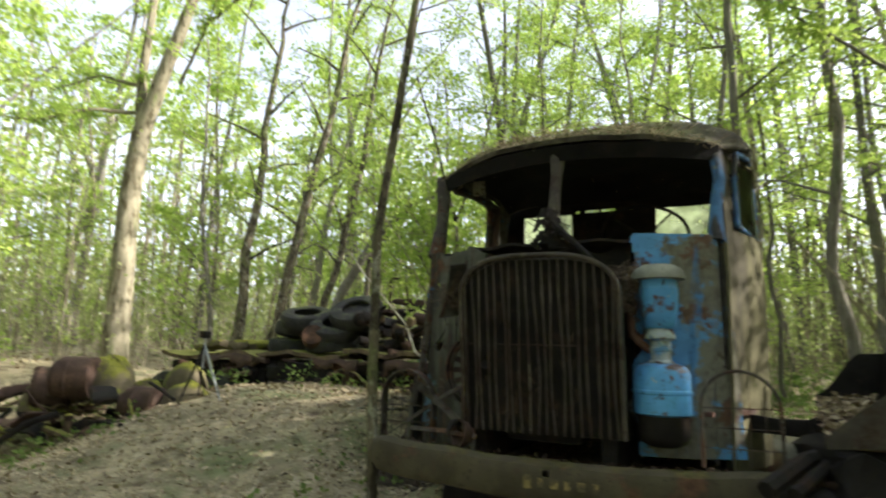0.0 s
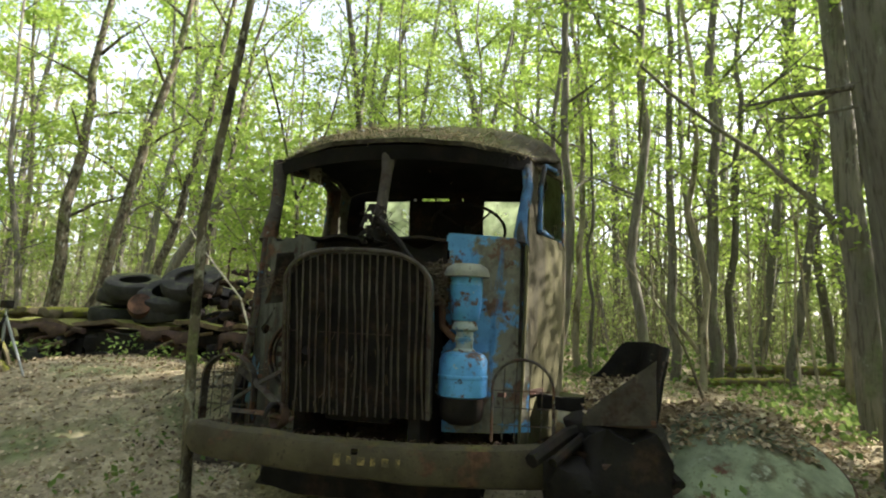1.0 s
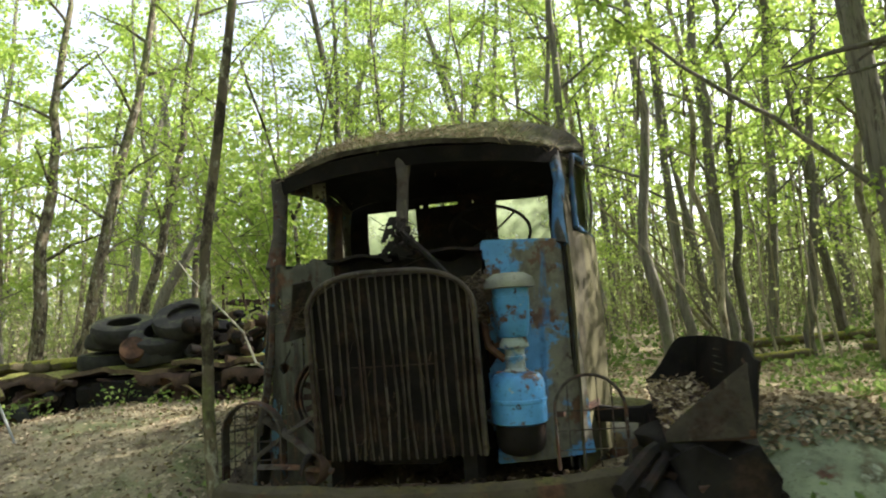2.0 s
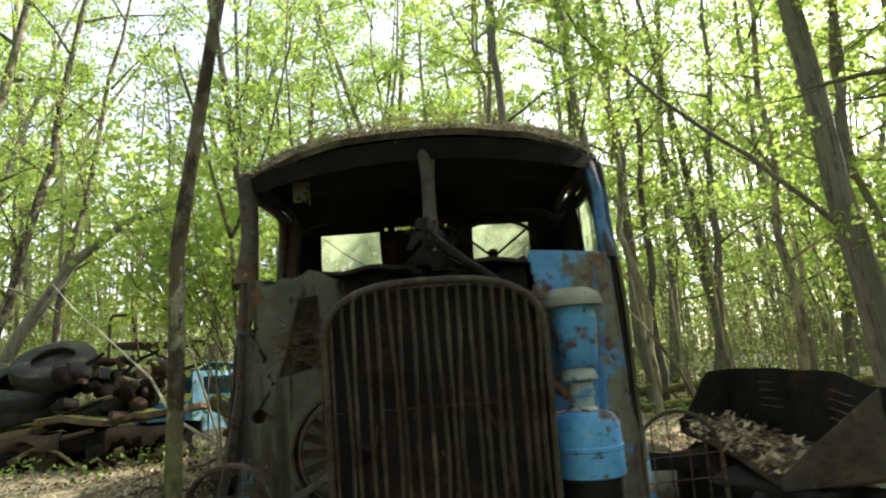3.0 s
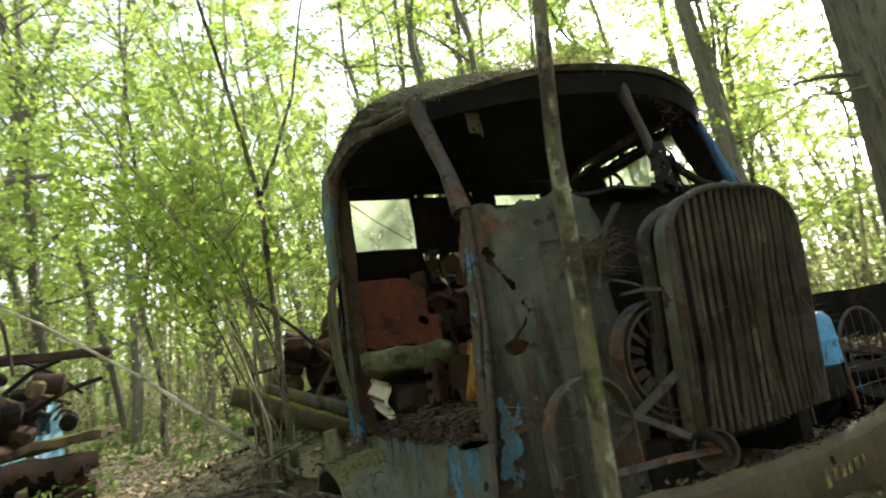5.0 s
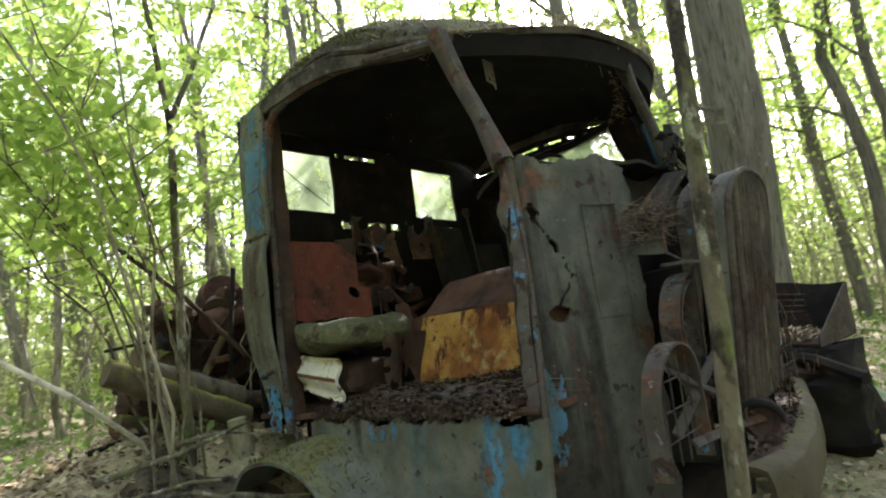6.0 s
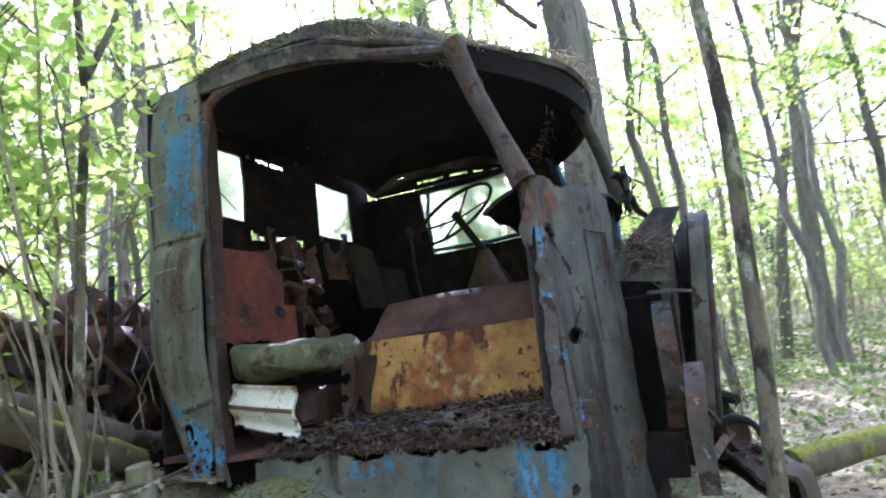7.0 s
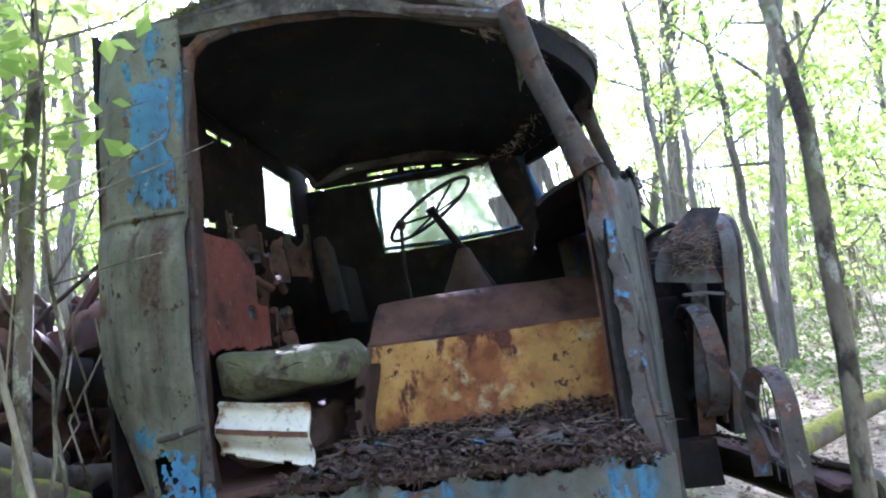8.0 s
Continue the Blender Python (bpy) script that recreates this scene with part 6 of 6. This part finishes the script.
def bushes():
    """Coppice stems beside the cab and a pale low branch."""
    rng = random.Random(21)
    root = thing("hazel_bush", "many-stemmed young bush with bright green leaves", "bush")
    tips = []
    base = V(-1.80, 1.95, 0.75)
    for line, r in (([(-1.755, 1.95, 0.70), (-1.77, 1.89, 1.6), (-1.79, 1.80, 2.4), (-1.815, 1.75, 2.83), (-1.95, 1.62, 3.5), (-2.2, 1.4, 4.6)], 0.03), ([(-1.815, 1.75, 2.83), (-1.66, 1.74, 3.2), (-1.47, 1.75, 3.7), (-1.2, 1.8, 5.0)], 0.02)):
        bm = bmesh.new()
        fine = [V(*a).lerp(V(*b), k / 5) for a, b in zip(line, line[1:]) for k in range(5)] + [V(*line[-1])]
        tube(bm, [p + 0.02 * noise.noise_vector(p * 2.0) for p in fine], [lerp(r, r * 0.4, k / (len(fine) - 1)) for k in range(len(fine))], 9)
        part("stem", bm, M_LICHEN, root)
        tips += [p for p in fine if p.z > 2.7]
    lines = []
    for k in range(14):
        lines.append(((rng.uniform(-1.25, 0.0), rng.uniform(-0.5, 0.7)), rng.uniform(0.004, 0.011), rng.uniform(1.2, 4.2)))
    for k, ((dx, dy), r, h) in enumerate(lines):
        p0 = base + V(rng.uniform(-0.22, 0.16), rng.uniform(-0.22, 0.25), 0)
        pts = [p0]
        for j in range(1, 10):
            t = j / 9
            pts.append(p0 + V(dx * h * 0.5 * t * t, dy * h * 0.5 * t * t, h * t) + 0.05 * V(rng.uniform(-1, 1), rng.uniform(-1, 1), 0))
        bm = bmesh.new()
        tube(bm, pts, [lerp(r, r * 0.35, j / 9) for j in range(10)], 7)
        for p in pts[5:]:
            for _ in range(2):
                w = [p]
                d = V(rng.uniform(-1, 1), rng.uniform(-1, 1), rng.uniform(0, 0.8)).normalized()
                for _ in range(3):
                    d = (d + 0.25 * V(rng.uniform(-1, 1), rng.uniform(-1, 1), rng.uniform(-0.5, 0.5))).normalized()
                    w.append(w[-1] + d * rng.uniform(0.08, 0.22))
                tube(bm, w, [0.005, 0.004, 0.003, 0.002], 4, cap=False)
                tips += [q for q in w[1:] if q.z > 1.7 and (q.z > 2.1 or rng.random() < 0.25) and q.x < -1.75 and q.y > 1.85]
        part("stem", bm, M_BARKL if k % 3 else M_LICHEN, root)
    L = ([], [])
    for _ in range(3900):
        add_leaf(L, random.choice(tips) + V(rnd(-1, 1), rnd(-1, 1), rnd(-0.6, 0.6)) * 0.34, 0.085)
    ob = new("leaves", mesh_from("leaves", L, M_LEAF))
    ob.parent = root
    bm = bmesh.new()
    tube(bm, [V(-1.80, 2.15, 0.6), V(-1.98, 2.05, 0.98), V(-2.36, 1.85, 1.3), V(-2.76, 2.25, 1.66), V(-3.39, 2.48, 2.15), V(-3.85, 2.75, 2.45), V(-4.3, 3.05, 2.8)], [0.016, 0.015, 0.014, 0.012, 0.010, 0.008, 0.005], 8)
    tagged(part("pale_branch", bm, surface("bare_dead_wood", (0.46, 0.43, 0.36), [((0.25, 0.22, 0.16), 8.0, 0.5, 0.65)], rough=0.9, vary=0.25)), "long pale dead branch leaning out of the bush", "branch")


def forest():
    near = [
        make_tree(15, 0.10, M_BARK, 5600, 0.11, first=0.12, spread=2.8, limbs=1.8),
        make_tree(12, 0.06, M_BARKL, 4800, 0.105, first=0.08, spread=2.3, limbs=1.9, lean=0.05),
        make_tree(17, 0.13, M_BARK, 6000, 0.115, first=0.2, spread=3.2, limbs=1.7, fork=1),
        make_tree(9, 0.04, M_BARKL, 5000, 0.09, first=0.07, spread=2.0, limbs=2.2, lean=-0.05),
    ]
    far = [
        make_tree(18, 0.12, M_BARK, 3000, 0.215, first=0.06, spread=3.2, limbs=1.3, twig=False),
        make_tree(15, 0.08, M_BARKL, 2700, 0.205, first=0.05, spread=2.6, limbs=1.3, twig=False, lean=0.04),
        make_tree(20, 0.15, M_BARK, 3000, 0.225, first=0.15, spread=3.4, fork=1, limbs=1.2, twig=False),
    ]
    for k, t in enumerate(near + far):
        x = -24 + 8 * k
        t.location = (x, -34, ground_z(x, -34))
    rng = random.Random(4)
    spots = [(0, 0)]
    for count, r0, r1, kinds, gap in ((58, 9.0, 17, near, 2.6), (150, 14, 44, far, 2.8)):
        n = tries = 0
        while n < count and tries < 9000:
            tries += 1
            a, r = rng.uniform(0, 2 * math.pi), math.sqrt(rng.uniform(r0 * r0, r1 * r1))
            x, y = r * math.cos(a), r * math.sin(a)
            if 5 < x < 28 and 0.3 * x < y < 0.68 * x and (kinds is near or rng.random() < 0.5) or -11 < x < -2.5 and 0 < y < 8 or min((x - u) ** 2 + (y - v) ** 2 for u, v in spots) < gap:
                continue
            spots.append((x, y))
            place(kinds[rng.randrange(len(kinds))], x, y, rng.uniform(0, 360), rng.uniform(0.8, 1.25), rng.uniform(-5, 5), rng.uniform(-5, 5))
            n += 1
    for x, y, k in ((0.6, 13.0, 0), (-1.4, 16.0, 2), (2.4, 16.5, 0)):
        place(near[k], x, y, 47 * x, 1.05, rng.uniform(-4, 4), rng.uniform(-4, 4))
    undergrowth()
    # the far woods that close the view
    L = ([], [])
    for k in range(92000):
        a, r = rnd(-0.7, math.pi + 0.6) if k % 5 else rnd(0, 2 * math.pi), rnd(42, 60)
        z = 0.3 + (22 * rnd(0, 1) ** 1.1 if k % 2 else 9 * rnd(0, 1))
        add_leaf(L, V(r * math.cos(a), r * math.sin(a), z), 0.62)
    tagged(new("far_leaves", mesh_from("far_leaves", L, M_FARLEAF)), "foliage of the far woods, its green paled for haze", "foliage", kind="stuff")
    bm = bmesh.new()
    for _ in range(760):
        a, r = rnd(-0.8, math.pi + 0.7), rnd(24, 56)
        x, y = r * math.cos(a), r * math.sin(a)
        tube(bm, [(x, y, 0), (x + rnd(-0.6, 0.6), y + rnd(-0.6, 0.6), 7), (x + rnd(-1.4, 1.4), y + rnd(-1.4, 1.4), 15)], [rnd(0.05, 0.15), 0.07, 0.03], 5, cap=False)
    tagged(part("far_trunks", bm, M_BARKL), "thin trunks of the far woods", "trunks", kind="stuff")


def undergrowth():
    """Shrubs and thin saplings between the trees, down to the ground."""
    rng = random.Random(31)
    L, bm = ([], []), bmesh.new()
    n = 0
    while n < 1700:
        a, r = rng.uniform(-0.6, math.pi + 0.3), math.sqrt(rng.uniform(100, 1900))
        x, y = r * math.cos(a) - 1, r * math.sin(a) + 1
        if -12 < x < -2.5 and -1 < y < 8.5 or noise.noise(V(x * 0.12, y * 0.12, 2)) < -0.4:
            continue
        n += 1
        g, tall = ground_z(x, y), rng.uniform(1.4, 5.0)
        size = 0.05 + 0.0042 * r
        ends = []
        for _ in range(rng.randrange(2, 5)):
            d = V(rng.uniform(-0.3, 0.3), rng.uniform(-0.3, 0.3), 1)
            p = [V(x + rng.uniform(-0.25, 0.25), y + rng.uniform(-0.25, 0.25), g - 0.05)]
            for _ in range(5):
                d = (d + V(rng.uniform(-0.2, 0.2), rng.uniform(-0.2, 0.2), 0.08)).normalized()
                p.append(p[-1] + d * tall / 5)
            w = rng.uniform(0.008, 0.022)
            tube(bm, p, [w, w * 0.85, w * 0.7, w * 0.55, w * 0.4, w * 0.2], 3, cap=False)
            ends += p[1:]
        for _ in range(70):
            q = ends[rng.randrange(len(ends))]
            add_leaf(L, q + V(rng.uniform(-1, 1), rng.uniform(-1, 1), rng.uniform(-0.8, 0.8)) * 0.55, size)
    n = 0
    while n < 520:
        a, r = rng.uniform(0, 2 * math.pi), math.sqrt(rng.uniform(64, 1000))
        x, y = r * math.cos(a), r * math.sin(a)
        if -12 < x < -2.5 and -1 < y < 8 or math.hypot(x, y) < 8:
            continue
        n += 1
        g, tall, w = ground_z(x, y), rng.uniform(4, 10), rng.uniform(0.012, 0.04)
        d, p = V(rng.uniform(-0.25, 0.25), rng.uniform(-0.25, 0.25), 1), [V(x, y, g - 0.05)]
        for _ in range(7):
            d = (d + V(rng.uniform(-0.14, 0.14), rng.uniform(-0.14, 0.14), 0.05)).normalized()
            p.append(p[-1] + d * tall / 7)
        tube(bm, p, [w * lerp(1, 0.25, j / 7) for j in range(8)], 5, cap=False)
        for _ in range(3):
            i = rng.randrange(2, 7)
            e = V(rng.uniform(-1, 1), rng.uniform(-1, 1), rng.uniform(-0.2, 0.7)).normalized() * rng.uniform(0.6, 1.8)
            tube(bm, [p[i], p[i] + e * 0.5 + V(0, 0, 0.06), p[i] + e], [w * 0.4, w * 0.3, w * 0.12], 4, cap=False)
            for _ in range(16):
                add_leaf(L, p[i] + e * rng.uniform(0.3, 1.1) + 0.3 * V(rng.uniform(-1, 1), rng.uniform(-1, 1), rng.uniform(-1, 1)), 0.05 + 0.0045 * r)
    tagged(new("undergrowth_leaves", mesh_from("undergrowth_leaves", L, M_FARLEAF)), "green leaves of shrubs and saplings, paled for haze", "foliage", kind="stuff")
    tagged(part("undergrowth_stems", bm, M_BARKL), "thin crooked stems of shrubs and saplings", "stems", kind="stuff")


def floor_cover():
    def on_ground(r0, r1):
        def spot():
            a, r = rnd(0, 2 * math.pi), math.sqrt(rnd(r0 * r0, r1 * r1))
            x, y = r * math.cos(a) - 1, r * math.sin(a) + 1
            if rnd(0, 1) < 1.1 - 0.9 * (((x + 1.82) / 0.6) ** 2 + ((y - 1.25) / 0.8) ** 2):
                return spot()
            return V(x, y, ground_z(x, y) + rnd(0.005, 0.03))
        return spot

    leaf_heap("fallen_leaves", on_ground(0, 9), 62000, 0.055)
    leaf_heap("litter_beside_cab", lambda: (lambda x, y: V(x, y, ground_z(x, y) + rnd(0.005, 0.04)))(rnd(-3.0, -1.3), rnd(1.9, 3.2)), 900, 0.05)
    # earth sheet in the hollow, coloured darker to deepen the shade down there
    bm = bmesh.new()

    def earth(u, v):
        a = 2 * math.pi * u
        r = v * (1 + 0.45 * noise.noise(V(math.cos(a) * 1.5, math.sin(a) * 1.5, 8)))
        x, y = -1.82 + 0.52 * r * math.cos(a), 1.25 + 0.72 * r * math.sin(a)
        return (x, y, ground_z(x, y) + 0.05 * (1 - v**2) + 0.03 * noise.noise(V(x * 4, y * 4, 2)) - 0.03 * v**6)

    sheet(bm, earth, 72, 26, 0.02)
    tagged(part("bare_earth", bm, surface("shade_darkened_earth", (0.075, 0.062, 0.044), [((0.14, 0.12, 0.075), 3.0, 0.52, 0.66), ((0.025, 0.02, 0.015), 9.0, 0.5, 0.62)], rough=1.0, vary=0.4, bump=1.0, bscale=30)), "bare earth in the hollow beside the wheel, darkened for its shade", "earth", kind="stuff")
    leaf_heap("leaves_on_earth", lambda: (lambda x, y: V(x, y, ground_z(x, y) + rnd(0.03, 0.07)))(random.gauss(-1.95, 0.45), random.gauss(1.25, 0.5)), 900, 0.045, M_DUFF)
    leaf_heap("far_fallen_leaves", on_ground(9, 20), 14000, 0.12)
    leaf_heap("leaf_litter_by_tray", lambda: (lambda x, y: V(x, y, ground_z(x, y) + rnd(0.01, 0.08)))(rnd(1.6, 4.5), rnd(-1.2, 3.5)), 3000, 0.06)
    leaf_heap("litter_on_cab_floor", lambda: (lambda x, y: V(x, y, 1.01 + (0.04 + 0.05 * smooth(-1.15, -0.8, x) * smooth(0.9, 0.1, y) + 0.03 * smooth(-1.15, -0.8, x)) * rnd(0, 1) ** 0.5))(rnd(-1.26, -0.70), rnd(-0.1, 1.2)), 5500, 0.027, M_DUFF)
    leaf_heap("litter_on_bumper", lambda: (lambda x: V(x, -0.76 + 0.19 * x + 0.045 * x * x + rnd(-0.05, 0.08), 0.712 - 0.035 * x + 0.036 * x * x))(rnd(-0.95, 1.1)), 220, 0.03, M_DUFF)
    # straw and twigs
    def straws(name, label, spot, n, length, material=None, thick=0.003):
        L = ([], [])
        for _ in range(n):
            p, d = spot()
            s = length * rnd(0.5, 1.3)
            w = d.cross(V(rnd(-1, 1), rnd(-1, 1), rnd(-1, 1))).normalized() * thick
            i = len(L[0])
            L[0].extend([p - w, p + w, p + d * s + w * 0.4, p + d * s - w * 0.4])
            L[1].append((i, i + 1, i + 2, i + 3))
        tagged(new(name, mesh_from(name, L, material or M_LITTER)), label, "twigs", kind="stuff")

    def roof_edge():
        x = rnd(-1.05, 1.08)
        return V(x, -0.36 + 0.47 * abs(x / 1.09) ** 2.2 + rnd(-0.02, 0.3), 2.80 + 0.14 * (1 - (x / 1.09) ** 2) + rnd(-0.02, 0.03)), V(rnd(-1, 1), rnd(-1, 0.2), rnd(-0.7, 0.08)).normalized()

    straws("roof_straw", "dry straw and needles on the roof edge", roof_edge, 1500, 0.065)

    def roof_top(edge):
        x, v = rnd(-1, 1), rnd(0, 1)
        if edge:
            x = -rnd(0.93, 1.0)
        y = lerp(-0.36 + 0.47 * abs(x) ** 2.2, 2.05 - 0.14 * x * x, v)
        rise = smooth(-0.05, 0.28, v) * (1 - 0.35 * smooth(0.75, 1.0, v))
        z = 2.79 + 0.20 * smooth(-0.05, 0.5, v) - 0.11 * smooth(0.8, 1.0, v) + (0.145 * rise + 0.03) * (1 - abs(x) ** lerp(2.4, 8.0, smooth(0.0, 0.4, v))) ** 0.7 + 0.05 * math.sin(math.pi * min(1, v * 1.05)) ** 0.8 * (1 - abs(x) ** 8)
        return V(x * (1.085 + 0.20 * smooth(0, 0.36, v) - 0.06 * smooth(0.6, 1, v)), y, z + 0.012), V(rnd(-1, 1), rnd(-1, 1), rnd(-0.5, 1.0)).normalized()

    straws("roof_twigs", "fallen twigs and stalks on the mossy roof", lambda: roof_top(False), 1600, 0.08)
    straws("roof_moss", "olive moss tufts growing over the roof", lambda: roof_top(random.random() < 0.45), 15000, 0.028, M_MOSSTUFT)
    straws("mudguard_moss", "moss tufts on the mudguard", lambda: (lambda a, v: (V(-lerp(1.1, 1.66, v), 1.20 - 0.64 * math.cos(a), 0.29 + 0.60 * math.sin(a) - 0.05 * v**3), V(rnd(-1, 1), rnd(-1, 1), rnd(0, 1)).normalized()))(rnd(0.6, 2.6), rnd(0, 1)), 900, 0.03, M_MOSSTUFT)
    straws("sill_debris", "rotten twigs and leaves hanging over the door sill", lambda: (V(-1.27 + rnd(-0.04, 0.05), rnd(0.0, 1.3), 1.0 + rnd(-0.03, 0.05)), V(rnd(-1, 0.6), rnd(-1, 1), rnd(-0.9, 0.15)).normalized()), 900, 0.05, M_DUFF)
    leaf_heap("litter_on_sill", lambda: V(-1.27 + rnd(-0.05, 0.06), rnd(-0.12, 1.3), 1.0 + rnd(-0.03, 0.03)), 1300, 0.026, M_DUFF)
    straws("cab_twigs", "dry twigs on the cab floor", lambda: (V(rnd(-1.28, -0.7), rnd(-0.2, 1.2), 1.03 + rnd(0, 0.08)), V(rnd(-1, 1), rnd(-1, 1), rnd(-0.15, 0.15)).normalized()), 380, 0.10, M_NEST)
    straws("grille_straw", "dry stalks caught in the grille", lambda: (V(rnd(-0.44, 0.44), -0.85 + rnd(-0.01, 0.03), 0.86 + 0.6 * rnd(0, 1) ** 1.6), V(rnd(-0.15, 0.15), rnd(-0.2, 0.2), rnd(-1, 1)).normalized()), 60, 0.07, M_DUFF)
    straws("nest_straw", "nest of straw behind the grille", lambda: (V(-0.63 + rnd(-0.1, 0.1), -0.55 + rnd(-0.06, 0.1), 1.72 + rnd(-0.1, 0.08)), V(rnd(-1, 1), rnd(-1, 1), rnd(-0.5, 0.4)).normalized()), 900, 0.085, M_NEST, 0.0018)
    straws("scuttle_straw", "straw caught beside the air cleaner", lambda: (V(0.52 + rnd(-0.1, 0.1), -0.46 + rnd(-0.1, 0.1), 1.8 + rnd(-0.2, 0.08)), V(rnd(-1, 1), rnd(-1, 1), rnd(-0.5, 0.4)).normalized()), 900, 0.085, M_NEST, 0.0018)
    # low green plants
    L = ([], [])
    rng = random.Random(3)
    for _ in range(2600):
        x, y = rng.uniform(-11, 9), rng.uniform(-2, 13)
        if noise.noise(V(x * 0.4, y * 0.4, 5)) < 0.02 or abs(x) < 1.5 and y < 3:
            continue
        for _ in range(6):
            add_leaf(L, V(x + rng.uniform(-0.12, 0.12), y + rng.uniform(-0.12, 0.12), ground_z(x, y) + rng.uniform(0.02, 0.22)), 0.07)
    for _ in range(2600):
        x, y = rng.uniform(3.5, 22), rng.uniform(-12, 8)
        for _ in range(7):
            add_leaf(L, V(x + rng.uniform(-0.3, 0.3), y + rng.uniform(-0.3, 0.3), ground_z(x, y) + rng.uniform(0.02, 0.2)), 0.11)
    for _ in range(34):
        x, y = rng.uniform(-9.5, -5), rng.uniform(1.6, 4.2)
        for _ in range(12):
            add_leaf(L, V(x + rng.uniform(-0.2, 0.2), y + rng.uniform(-0.2, 0.2), ground_z(x, y) + rng.uniform(0.02, 0.35)), 0.08)
    for _ in range(2300):
        x, y = rng.uniform(-16, 30), rng.uniform(8, 36)
        for _ in range(6):
            add_leaf(L, V(x + rng.uniform(-0.5, 0.5), y + rng.uniform(-0.5, 0.5), ground_z(x, y) + rng.uniform(0.02, 0.5)), 0.18)
    tagged(new("ground_plants", mesh_from("ground_plants", L, M_GRASS)), "low green woodland plants", "plants", kind="stuff")


tray()
wreck()
scrap_heap()
far_cab()
tripod()
rear_junk()
roots()
near_logs()
known_trees()
bushes()
forest()
floor_cover()
